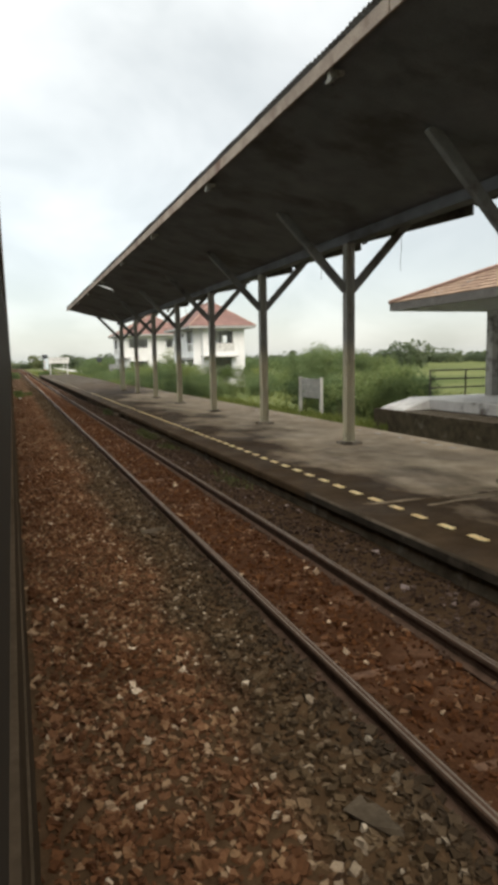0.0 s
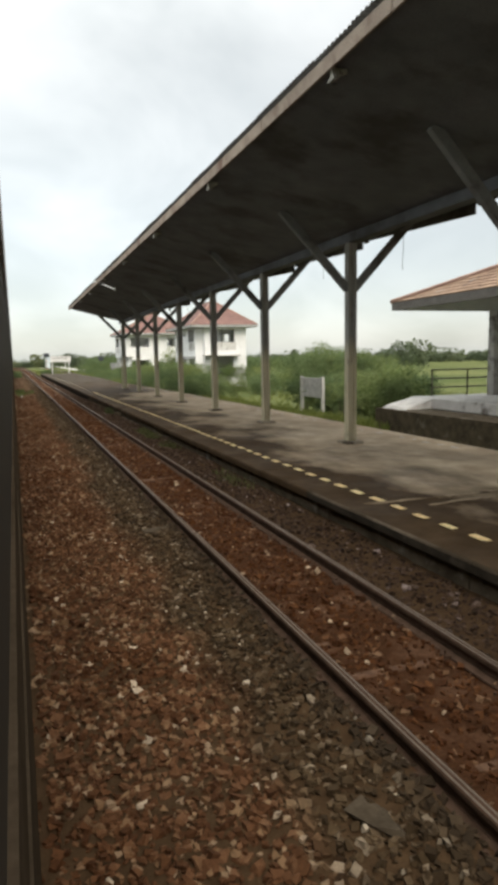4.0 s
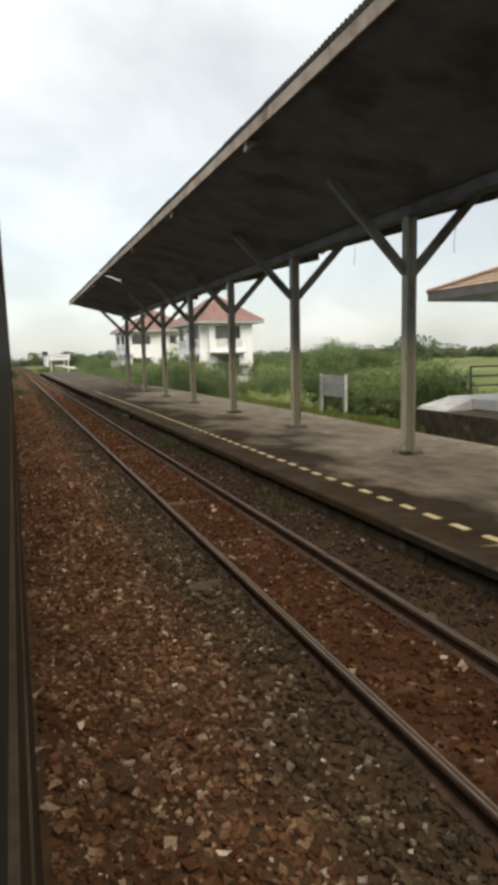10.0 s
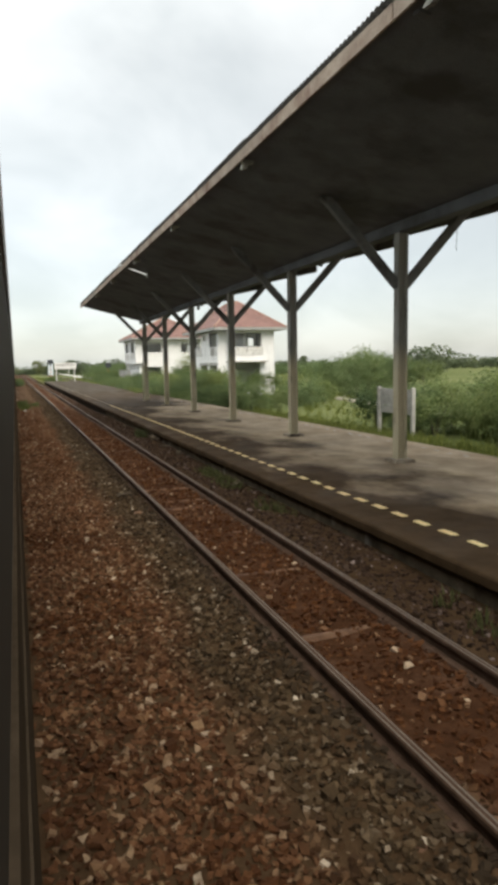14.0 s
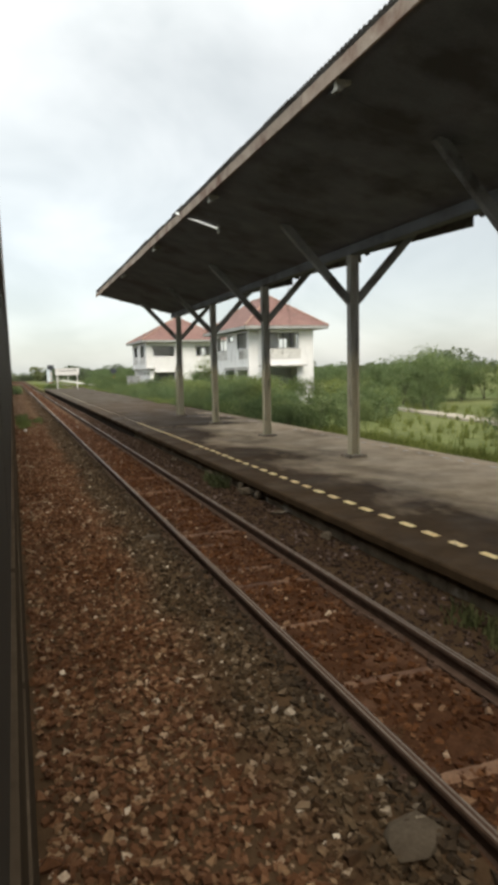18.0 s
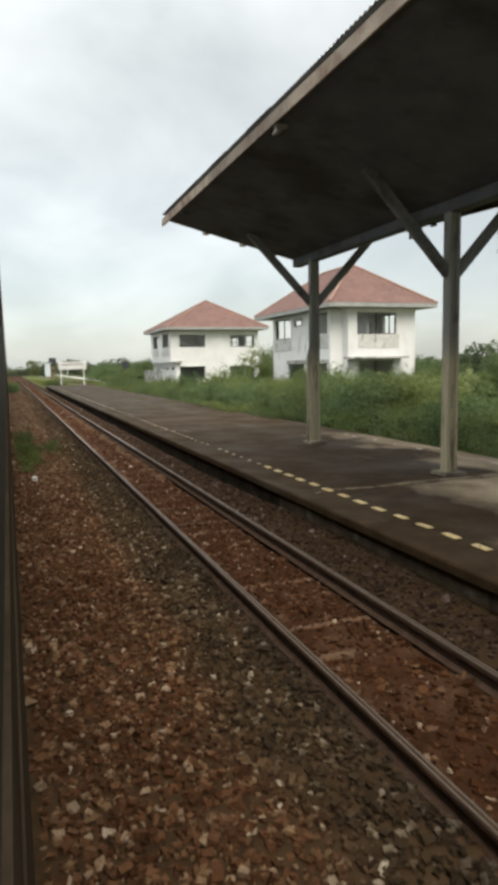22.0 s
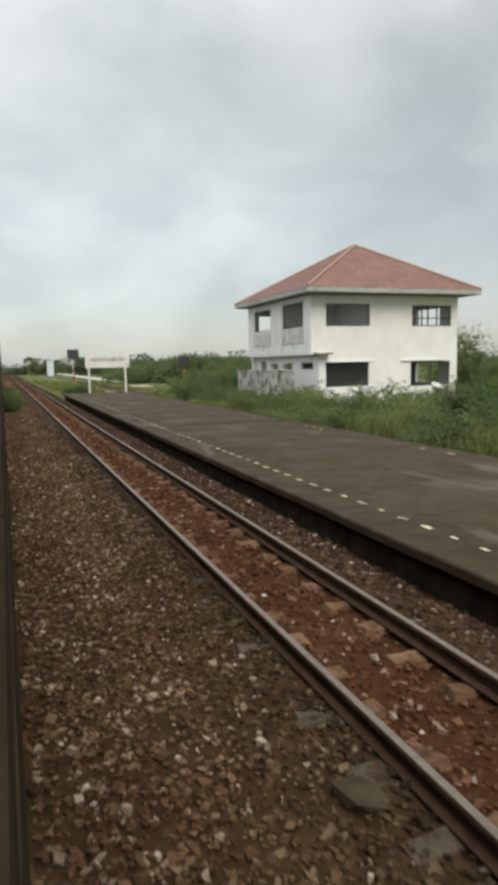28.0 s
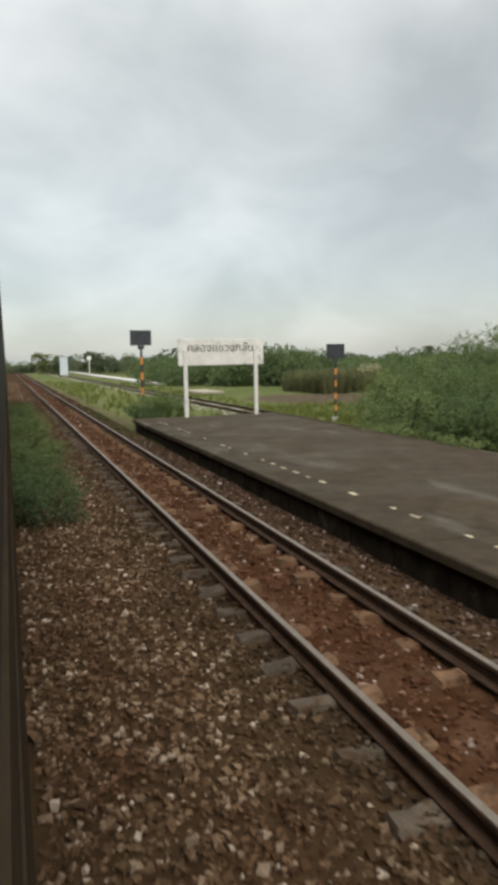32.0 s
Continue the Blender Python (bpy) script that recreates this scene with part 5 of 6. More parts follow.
def house_a():
    X0, X1, Y0, Y1, XL = 15.38, 24.66, 97.65, 107.1, 15.84
    h = thing("abandoned_house", "abandoned two-storey white house with red hipped roof", "house", (0, 0, 0), group="abandoned houses")
    L, D = X1 - X0, Y1 - Y0
    up, lo, top, base = 2.68, 2.62, 5.70, -0.9

    def wall(name, origin, turn, length, z0, z1, holes, mat, label=""):
        part(name, wall_shape(length, z0, z1, 0.2, holes), mat, h, label, at=pose(*origin, 0, 0, turn))

    fr = [(16.28 - X0, 18.93 - X0, 4.05, 5.24), (21.62 - X0, 24.22 - X0, 4.05, 5.20)]
    fl = [(16.25 - XL, 18.87 - XL, 0.82, 2.12), (21.55 - XL, 24.19 - XL, 0.72, 2.10)]
    wall("wall", (X0, Y0, 0), 0, L, up, top, fr, M_WALL, "white rendered upper wall")
    wall("wall", (XL, Y0, 0), 0, X1 - XL, base, up, fl, M_WALL)
    # track side: outer face looks to -x
    side = [(Y1 - 105.98, Y1 - 103.27, 4.10, 5.38), (Y1 - 101.45, Y1 - 98.6, 4.05, 5.42)]
    wall("wall", (X0, Y1, 0), -90, D - 0.2, up, top, side, M_WALLDIRTY, "streaked white wall with two loggia openings")
    low = [(Y1 - 106.2, Y1 - 105.2, -0.6, 2.25), (Y1 - 104.4, Y1 - 103.3, 1.75, 2.12), (Y1 - 102.4, Y1 - 101.0, 1.75, 2.12), (Y1 - 100.0, Y1 - 98.4, 1.78, 2.15)]
    wall("wall", (XL, Y1, 0), -90, D - 0.2, base, up, low, M_WALLDIRTY)
    back = [(0.8, 3.2, 4.0, 5.2), (4.3, 5.4, 4.0, 5.2), (6.4, 8.6, 4.0, 5.2), (1.0, 3.4, 0.8, 2.1), (6.2, 8.2, 0.8, 2.1)]
    wall("wall", (X1, Y1, 0), 180, L - 0.2, base, top, back, M_WALL)
    right = [(1.2, 3.6, 4.0, 5.2), (5.6, 8.2, 4.0, 5.2), (1.2, 3.6, 0.8, 2.1)]
    wall("wall", (X1, Y0 + 0.2, 0), 90, D - 0.2, base, top, right, M_WALL)
    part("floor_slab", Shape().box(X0 + 0.2, X1 - 0.2, Y0 + 0.2, Y1 - 0.2, up - 0.18, up), M_INSIDE, h)
    part("overhang_slab", Shape().box(X0 + 0.004, XL - 0.003, Y0 + 0.004, Y1 - 0.004, up - 0.12, up - 0.004), M_WALLDIRTY, h)
    part("inner_wall", wall_shape(D - 0.4, up, top, 0.12, []), M_INSIDE, h, at=pose(19.6, Y0 + 0.2, 0, 0, 0, 90))
    part("inner_wall", wall_shape(D - 0.4, base, up - 0.18, 0.12, []), M_INSIDE, h, at=pose(20.1, Y0 + 0.2, 0, 0, 0, 90))
    part("inner_wall", wall_shape(4.0, up, top, 0.12, []), M_INSIDE, h, at=pose(X0 + 0.21, 102.6, 0, 0, 0, 0))
    part("ceiling_board", Shape().box(X0 + 0.2, X1 - 0.2, Y0 + 0.2, Y1 - 0.2, top - 0.06, top - 0.02), M_INSIDE, h)
    # balcony parapets under the loggias
    for y0, y1 in ((103.22, 106.03), (98.55, 101.5)):
        part("parapet", Shape().box(X0 - 0.05, X0 - 0.004, y0, y1, 3.2, 4.02), M_PARAPET, h, "water-stained grey parapet panel", 0.012)
        for k in range(9):
            y = y0 + (y1 - y0) * (k + 0.5) / 9
            part("parapet_joint", Shape().box(X0 - 0.058, X0 - 0.052, y - 0.012, y + 0.012, 3.22, 4.0), M_INSIDE, h)
    for u in (15.9, 20.6):
        part("lintel", Shape().box(u + 0.3, u + 3.1, Y0 - 0.10, Y0 - 0.003, 2.13, 2.22), M_WALL, h, "", 0.01)
    part("porch_slab", Shape().box(XL - 0.35, XL + 0.55, Y0 - 0.55, Y0 + 2.6, 2.56, 2.66), M_GWALL, h, "thin stained porch slab", 0.01)
    frame_bars(h, "window", (X0, Y0, 0), 0, 0.90, 3.55, 4.05, 5.24)
    frame_bars(h, "window", (X0, Y0, 0), 0, 6.24, 8.84, 4.05, 5.20, (6.95, 7.35, 7.95), 4.5)
    frame_bars(h, "window", (XL, Y0, 0), 0, 0.41, 3.03, 0.82, 2.12)
    frame_bars(h, "window", (XL, Y0, 0), 0, 5.71, 8.35, 0.72, 2.10, (7.1,))
    frame_bars(h, "window", (X0, Y1, 0), -90, 1.12, 3.83, 4.10, 5.38)
    frame_bars(h, "window", (X0, Y1, 0), -90, 5.65, 8.5, 4.05, 5.42)
    hip_roof(h, 14.72, 25.45, 96.6, 107.85, 5.98, (20.3, 101.75, 9.02), (20.3, 102.05, 9.02), M_TILE)
    return h


def house_b():
    X0, X1, Y0, YB, Y1, XB = 18.05, 23.45, 68.1, 67.45, 77.1, 18.88
    h = thing("abandoned_house", "abandoned white house with balconies and red tiled roof", "house", (0, 0, 0), group="abandoned houses")
    up, top, base = 2.6, 5.36, -0.9
    D = Y1 - Y0

    def wall(origin, turn, length, holes, mat, label="", z0=base, z1=top):
        part("wall", wall_shape(length, z0, z1, 0.2, holes), mat, h, label, at=pose(*origin, 0, 0, turn))

    wall((X0, Y0, 0), 0, XB - X0 - 0.003, [], M_WALL)
    bay = [(19.5 - XB, 22.15 - XB, 3.85, 5.12), (19.6 - XB, 22.0 - XB, 0.2, 2.3)]
    wall((XB, YB, 0), 0, X1 - XB, bay, M_WALL, "white bay wall with a balcony window")
    wall((XB, Y0 + 0.2, 0), -90, Y0 - YB, [], M_WALL)
    left = [(Y1 - 76.64, Y1 - 73.95, 3.88, 5.2), (Y1 - 73.4, Y1 - 72.05, 4.62, 5.06), (Y1 - 71.09, Y1 - 68.45, 3.88, 5.2), (Y1 - 74.46, Y1 - 71.68, -0.3, 2.20), (Y1 - 71.19, Y1 - 68.5, -0.3, 2.25)]
    wall((X0, Y1, 0), -90, D - 0.2, left, M_WALLDIRTY, "stained white side wall with open loggias")
    wall((X1, Y1, 0), 180, X1 - X0 - 0.2, [(0.5, 2.6, 3.9, 5.2), (3.2, 5.0, 3.9, 5.25), (1.0, 3.0, 0.5, 2.1)], M_WALL)
    wall((X1, YB + 0.2, 0), 90, Y1 - YB - 0.2, [(1.0, 3.2, 3.9, 5.15), (5.0, 7.5, 3.9, 5.15)], M_WALL)
    part("floor_slab", Shape().box(X0 + 0.2, X1 - 0.2, Y0 + 0.2, Y1 - 0.2, up - 0.18, up), M_INSIDE, h)
    part("ceiling_board", Shape().box(X0 + 0.2, X1 - 0.2, Y0 + 0.2, Y1 - 0.2, top - 0.06, top - 0.02), M_INSIDE, h)
    part("inner_wall", wall_shape(X1 - X0 - 0.5, up, top, 0.12, [(3.4, 4.6, up, 4.8)]), M_INSIDE, h, at=pose(X0 + 0.21, 71.6, 0))
    part("inner_wall", wall_shape(X1 - X0 - 0.5, base, up - 0.2, 0.12, []), M_INSIDE, h, at=pose(X0 + 0.21, 71.6, 0))
    part("inner_wall", wall_shape(2.8, up, top, 0.12, []), M_INSIDE, h, at=pose(20.9, 68.6, 0, 0, 0, 90))
    # balconies
    part("parapet", Shape().box(19.57, 22.31, YB - 0.035, YB - 0.004, 3.05, 3.86), M_PARAPET, h, "pale grey balcony parapet", 0.01)
    part("porch_slab", Shape().box(18.6, 22.5, YB - 0.9, YB - 0.004, 2.42, 2.52), M_GWALL, h, "thin dark-edged porch slab", 0.01)
    part("parapet", Shape().box(X0 - 0.04, X0 - 0.004, 73.9, 76.75, 3.07, 3.87), M_PARAPET, h, "stained grey parapet", 0.012)
    part("parapet", Shape().box(X0 - 0.03, X0 - 0.004, 68.32, 70.4, 3.08, 3.87), M_PARAPET, h, "stained grey parapet panel", 0.01)
    for k in range(5):
        y = 69.35 + 0.25 * k
        part("baluster", Shape().box(X0 - 0.07, X0 - 0.034, y, y + 0.11, 3.10, 3.80 - 0.06 * (k % 3)), M_GWALL, h, "", 0.01)
    part("handrail", Shape().box(X0 - 0.06, X0 - 0.004, 68.3, 71.1, 3.875, 3.93), M_WALLDIRTY, h)
    for y0, y1 in ((71.6, 74.6), (68.25, 71.3)):
        part("lintel", Shape().box(X0 - 0.05, X0 - 0.004, y0, y1, 2.16, 2.42), M_GWALL, h, "crumbling grey lintel", 0.02)
    frame_bars(h, "window", (XB, YB, 0), 0, 0.62, 3.27, 3.85, 5.12, (1.95, 2.85))
    frame_bars(h, "window", (X0, Y1, 0), -90, 0.46, 3.15, 3.88, 5.2, (1.85,))
    frame_bars(h, "window", (X0, Y1, 0), -90, 3.7, 5.05, 4.62, 5.06)
    frame_bars(h, "window", (X0, Y1, 0), -90, 6.01, 8.65, 3.88, 5.2)
    part("pillar", Shape().box(X0 - 0.004, X0 + 0.3, 71.35, 71.85, base, 2.1), M_WALLDIRTY, h)
    hip_roof(h, 17.25, 24.45, 66.6, 78.7, 5.62, (20.85, 70.6, 8.30), (20.85, 74.7, 8.30), M_TILE, 20)
    part("finial", Shape().tube([(20.85, 70.6, 8.3), (20.85, 70.6, 8.42), (20.8, 70.5, 8.47)], 0.05, 6, 0.02), M_RIDGE, h)
    return h


house_a()
house_b()

gw = thing("garden_wall", "grey streaked concrete garden wall beside the house", "wall", (14.42, 98.1, 0))
for k in range(4):
    y = 2.15 * k
    part("wall_panel", Shape().box(0, 0.12, y + 0.1, y + 2.06, -0.9, 1.70), M_GWALL, gw, "", 0.01)
    part("wall_post", Shape().box(-0.04, 0.16, y - 0.09, y + 0.09, -0.9, 1.76), M_GWALL, gw, "", 0.015)
part("coping", Shape().box(-0.03, 0.15, 0.1, 8.65, 1.70, 1.76), M_GWALL, gw, "", 0.01)

# ---- station building on its own raised platform ----
podium = thing("station_podium", "raised station platform, pale top and dark side", "platform", (0, 0, 0), kind="structure")
part("plinth", Shape().box(13.6, 40, -20, 23.5, -1.0, 0.12), M_EARLYFACE, podium, "dark mossy side wall")
part("deck", Shape().box(15.0, 40, -20, 23.2, 0.125, 0.53), M_PALECONC, podium, "pale worn concrete deck", 0.03)
part("broken_ramp", Shape().add([(13.75, 21.6, 0.12), (15.0, 21.6, 0.12), (15.0, 23.3, 0.12), (13.75, 23.3, 0.12), (13.9, 21.7, 0.20), (14.99, 21.7, 0.51), (14.99, 23.1, 0.51), (13.9, 23.1, 0.27)], [(3, 2, 1, 0), (4, 5, 6, 7), (0, 1, 5, 4), (1, 2, 6, 5), (2, 3, 7, 6), (3, 0, 4, 7)]), M_PALECONC, podium, "crumbling ramp end", 0.03)

stn = thing("station_building", "station building with orange clay tile hipped roof", "building", (0, 0, 0.53))
hip_roof(stn, 14.0, 27.0, -16.0, 23.0, 3.68, (20.5, 16.5, 8.6), (20.5, -9.5, 8.6), M_TILE2, 42, M_BROWNEAVE)
for y in (22.2, 16.8, 11.4, 6.0):
    part("column", Shape().box(18.1, 18.5, y - 0.2, y + 0.2, 0, 3.38), M_GWALL, stn, "grey square column", 0.02)
part("wall", wall_shape(34.0, 0, 3.38, 0.2, [(3.0, 4.2, 0, 2.1), (7.0, 9.0, 0.9, 2.1), (13.0, 15.0, 0.9, 2.1)]), M_GWALL, stn, at=pose(20.4, 18.0, 0, 0, 0, -90))
fence = thing("pipe_fence", "rusty pipe railing on the station podium", "fence", (15.8, 22.9, 0.53))
for z in (0.35, 0.7, 1.05):
    part("rail", Shape().tube([(0, 0, z), (5.2, 0, z)], 0.03, 8), M_FENCE, fence)
for k in range(4):
    part("post", Shape().tube([(0.03 + 1.7 * k, 0, 0), (0.03 + 1.7 * k, 0, 1.05)], 0.035, 8), M_FENCE, fence)

# ---- signs and markers ----
# it stands along the track, facing the platform
ws = thing("notice_board", "blank grey weathered wooden notice board on two legs", "sign", (14.2, 29.5, 0))
for k in range(3):
    part("board", Shape().box(0, 0.04, 0.22, 2.52, 0.16 + 0.325 * k, 0.48 + 0.325 * k), M_GREYWOOD, ws, "", 0.006)
for y in (0.06, 2.54):
    part("leg", Shape().box(-0.05, 0.09, y, y + 0.15, -0.9, 1.2), M_GREYWOOD, ws, "squared concrete-grey leg", 0.012)
part("rail", Shape().box(0.042, 0.09, 0.2, 2.55, 0.46, 0.56), M_GREYWOOD, ws)

SX0, SX1, SY = 5.92, 9.24, 117.1
ns = thing("station_name_sign", "weathered white station name board on two posts", "sign", (SX0, SY, 0))
part("board", Shape().box(0, SX1 - SX0, 0, 0.07, 2.02, 2.98), M_SIGN, ns, "white board with black lettering", 0.01)
for x in (0.24, 2.98):
    part("leg", Shape().box(x - 0.07, x + 0.07, -0.085, -0.004, PLAT_Z - 0.02 if x > 1 else PLAT_Z - 0.02, 2.6), M_SIGN, ns, "", 0.012)
font = bpy.data.curves.new("station_name", "FONT")
font.body, font.size, font.extrude, font.align_x = "คลองแขวงกลั่น", 0.42, 0.004, "CENTER"
text = new("lettering", font)
bpy.context.view_layer.update()
letters = bpy.data.meshes.new_from_object(text.evaluated_get(bpy.context.evaluated_depsgraph_get()))
bpy.data.objects.remove(text)
letters.materials.clear()
part("lettering", letters, M_INK, ns, "faded black station name", at=pose(1.62, -0.004, 2.52, 90, 0, 0))


def marker(x, y, z_foot, z_board, w, hgt):
    m = thing("marker_board", "dark board on a striped yellow and black post", "railway marker", (x, y, z_foot), group="marker boards")
    H = z_board - z_foot
    part("board", Shape().box(-w / 2, w / 2, -0.02, 0.03, H, H + hgt), M_BLACKBOARD, m, "plain dark panel", 0.008)
    part("collar", Shape().box(-0.13, 0.13, -0.05, 0.07, H - 0.16, H - 0.003), M_INK, m, "", 0.01)
    n = 9
    for k in range(n):
        a, b = 0.1 + (H - 0.26) * k / n, 0.1 + (H - 0.26) * (k + 1) / n
        part("stripe", Shape().tube([(0, 0, a), (0, 0, b)], 0.055, 10), M_INK if k % 2 == 0 else M_ORANGE, m)
    part("foot", Shape().box(-0.16, 0.16, -0.16, 0.16, -0.25, 0.1), M_PALECONC, m, "", 0.02)
    return m


marker(5.56, 122.3, -0.35, 2.90, 0.92, 0.65)
marker(14.88, 122.1, -0.72, 2.17, 0.95, 0.70)

relay = thing("relay_cabinet", "pale grey trackside relay cabinet on a base", "cabinet", (10.9, 232.0, -0.4))
part("body", Shape().box(-0.75, 0.75, -0.5, 0.5, 0.3, 3.9), M_PALEBLUE, relay, "", 0.03)
part("cap", Shape().box(-0.9, 0.9, -0.65, 0.65, 3.9, 4.1), M_PALEBLUE, relay, "", 0.03)
part("base", Shape().box(-0.85, 0.85, -0.6, 0.6, -0.3, 0.3), M_CONC, relay)


def disc_post(x, y, h, r):
    d = thing("disc_marker", "white round disc on a thin white post", "railway marker", (x, y, -0.6), group="disc markers")
    part("post", Shape().box(-0.09, 0.09, -0.09, 0.09, 0, h), M_SIGN, d, "", 0.01)
    part("disc", Shape().tube([(0, -0.12, h + r * 0.6), (0, -0.09, h + r * 0.6)], r, 16), M_SIGN, d, "white round plate")


disc_post(17.4, 245.0, 3.6, 0.5)
disc_post(9.0, 330.0, 5.0, 0.7)
kerb = thing("concrete_path", "long pale concrete path edge in the grass", "path", (0, 0, 0), kind="structure")
part("slab", Shape().add([(17.2, 178, -0.72), (19.0, 178, -0.72), (22.2, 420, -0.72), (20.5, 420, -0.72), (17.2, 178, -0.5), (19.0, 178, -0.5), (22.2, 420, -0.5), (20.5, 420, -0.5)], [(3, 2, 1, 0), (4, 5, 6, 7), (0, 1, 5, 4), (1, 2, 6, 5), (2, 3, 7, 6), (3, 0, 4, 7)]), M_PALECONC, kerb)
part("pad", Shape().box(16.0, 18.2, 150, 156, -0.75, -0.55), M_DIRTPATH, kerb, "", 0.03)
foot = thing("foot_path", "narrow pale worn path crossing the grass", "path", (0, 0, 0), kind="structure")
sides = []
for k in range(25):
    u = k / 24
    x, y, w = 25.4 - 3.6 * u, 58.0 - 21.0 * u, 0.5 + 0.55 * u
    sides.append((x - w * (1 + 0.4 * noise.noise((y * 0.8, 1.0, 4.0))), x + w * (1 + 0.4 * noise.noise((y * 0.8, 6.0, 2.0))), y))
v = [(x, y, z) for a, b, y in sides for x, z in ((a, -0.9), (a + 0.08, -0.66), (b - 0.08, -0.66), (b, -0.9))]
part("surface", raw("foot_path_surface", v, [(4 * k + i, 4 * k + 4 + i, 4 * k + 5 + i, 4 * k + 1 + i) for k in range(24) for i in range(3)], M_DIRTPATH), None, foot)
# ---- plants ----


def leaf_cloud(name, n, rx, ry, h, leaf, material, lumps=9, seed=0, droop=0.3, low=0.25, spray=0):
    """Many small bent leaves in uneven clumps over a dome; one mesh. With spray, the leaves sit along arching twigs of that many leaflets."""
    g = np.random.default_rng(seed)
    cx = np.stack([g.uniform(-0.7, 0.7, lumps) * rx, g.uniform(-0.7, 0.7, lumps) * ry, g.uniform(low, 0.85, lumps) * h], 1)
    cr = g.uniform(0.28, 0.5, lumps) * min(rx, ry, h * 1.2)

    def unit(a):
        return a / np.linalg.norm(a, axis=1)[:, None]

    twigs = n // spray if spray else n
    which = g.integers(0, lumps, twigs)
    d = unit(g.normal(size=(twigs, 3)))
    d[:, 2] = np.where(g.random(twigs) < 0.7, np.abs(d[:, 2]), d[:, 2])
    p = cx[which] + d * (cr[which] * g.uniform(0.35 if spray else 0.55, 1.0 if spray else 1.12, twigs) ** 0.7)[:, None]
    p[:, 2] = np.maximum(p[:, 2], 0.02 * h)
    if spray:
        # twigs fan outward and hang over at their ends; leaflets lie to both sides of them
        t = unit(d * 0.9 + g.normal(size=(twigs, 3)) * 0.45 + np.array([0, 0, 0.55]))
        length = leaf * g.uniform(4.0, 7.5, twigs)
        u = (np.arange(spray) + 0.5) / spray
        side = unit(np.cross(t, g.normal(size=(twigs, 3)) * 0.5 + np.array([0, 0, 1.0])))
        q = p[:, None] + t[:, None] * (length[:, None] * u)[..., None]
        q[..., 2] -= length[:, None] * 0.55 * u ** 2
        flip = np.where(np.arange(spray) % 2 == 0, 1.0, -1.0)
        o = side[:, None] * flip[None, :, None] + t[:, None] * 0.55 + g.normal(size=(twigs, spray, 3)) * 0.3
        p, t = np.maximum(q.reshape(-1, 3), [-99, -99, 0.01 * h]), unit(o.reshape(-1, 3))
        t[:, 2] -= 0.15
        n = len(p)
        # larger leaves deep inside close the crown
        m = n // 7
        w2 = g.integers(0, lumps, m)
        p[:m] = cx[w2] + unit(g.normal(size=(m, 3))) * (cr[w2] * g.uniform(0.0, 0.6, m))[:, None]
        p[:m, 2] = np.maximum(p[:m, 2], 0.02 * h)
        big = np.where(np.arange(n) < m, 2.2, 1.0)
    else:
        t = g.normal(size=(n, 3)) * 0.8 + d
        t[:, 2] += 0.2
        t, big = unit(t), np.ones(n)
    s = unit(np.cross(t, g.normal(size=(n, 3))))
    ln = (leaf * big * g.uniform(0.6, 1.4, n))[:, None]
    wd = ln * g.uniform(0.24, 0.40, n)[:, None]
    mid = p + t * ln * 0.5
    tip = p + t * ln
    tip[:, 2] -= (ln * droop)[:, 0]
    # sprays use three-cornered leaflets, the rest four-cornered leaves
    c = 3 if spray else 4
    v = np.stack([p, mid + s * wd * 1.3, tip] if spray else [p, mid + s * wd, tip, mid - s * wd], 1).reshape(-1, 3)
    me = bpy.data.meshes.new(name)
    me.vertices.add(c * n)
    me.vertices.foreach_set("co", v.reshape(-1).astype(np.float32))
    me.loops.add(c * n)
    me.loops.foreach_set("vertex_index", np.arange(c * n, dtype=np.int32))
    me.polygons.add(n)
    me.polygons.foreach_set("loop_start", np.arange(0, c * n, c, dtype=np.int32))
    me.update(calc_edges=True)
    me.materials.append(material)
    return me


def stems(h, r, n, seed):
    g = random.Random(seed)
    s = Shape()
    for _ in range(n):
        a, lean = g.uniform(0, 6.28), g.uniform(0.2, 0.6) * r
        x, y = math.cos(a), math.sin(a)
        s.tube([(x * 0.05, y * 0.05, -0.1), (x * lean * 0.4, y * lean * 0.4, h * 0.4), (x * lean, y * lean, h * 0.85)], 0.022, 5, 0.007)
    return s.mesh("stem")


BUSH = []
for k, (n, rx, ry, h, leaf, mat) in enumerate(((9500, 1.25, 1.35, 1.9, 0.056, M_LEAF), (8500, 1.1, 1.2, 1.5, 0.052, M_LEAF2), (9500, 1.5, 1.3, 2.3, 0.060, M_LEAF3), (7000, 1.0, 1.2, 1.1, 0.054, M_LEAF2), (6500, 2.0, 2.0, 2.0, 0.095, M_LEAF), (12000, 1.5, 1.5, 3.9, 0.068, M_LEAF))):
    st = stems(h * 0.85, rx, 5, k)
    st.materials.append(M_BARK)
    b = thing("shrub", ("leafy green shrub growing in the belt beside the platform", "dark green dense shrub in the platform belt", "tall pale green shrub rising over the belt", "low dark green weedy shrub on rough ground", "broad green scrub bush out in the field", "tall grey-green bush as high as a small tree")[k], "bush", (0, 0, 0), group="scrub in the field" if k == 4 else "shrubs along the platform")
    part("stem", st, None, b)
    fol = part("foliage", leaf_cloud("foliage", n, rx, ry, h, leaf, mat, 20 if k == 4 else 30 if k == 5 else 16, k, 0.3, 0.04, 11), None, b)
    BUSH.append((b, float(np.percentile([q.co.z for q in fol.data.vertices], 98.5))))
USED = set()


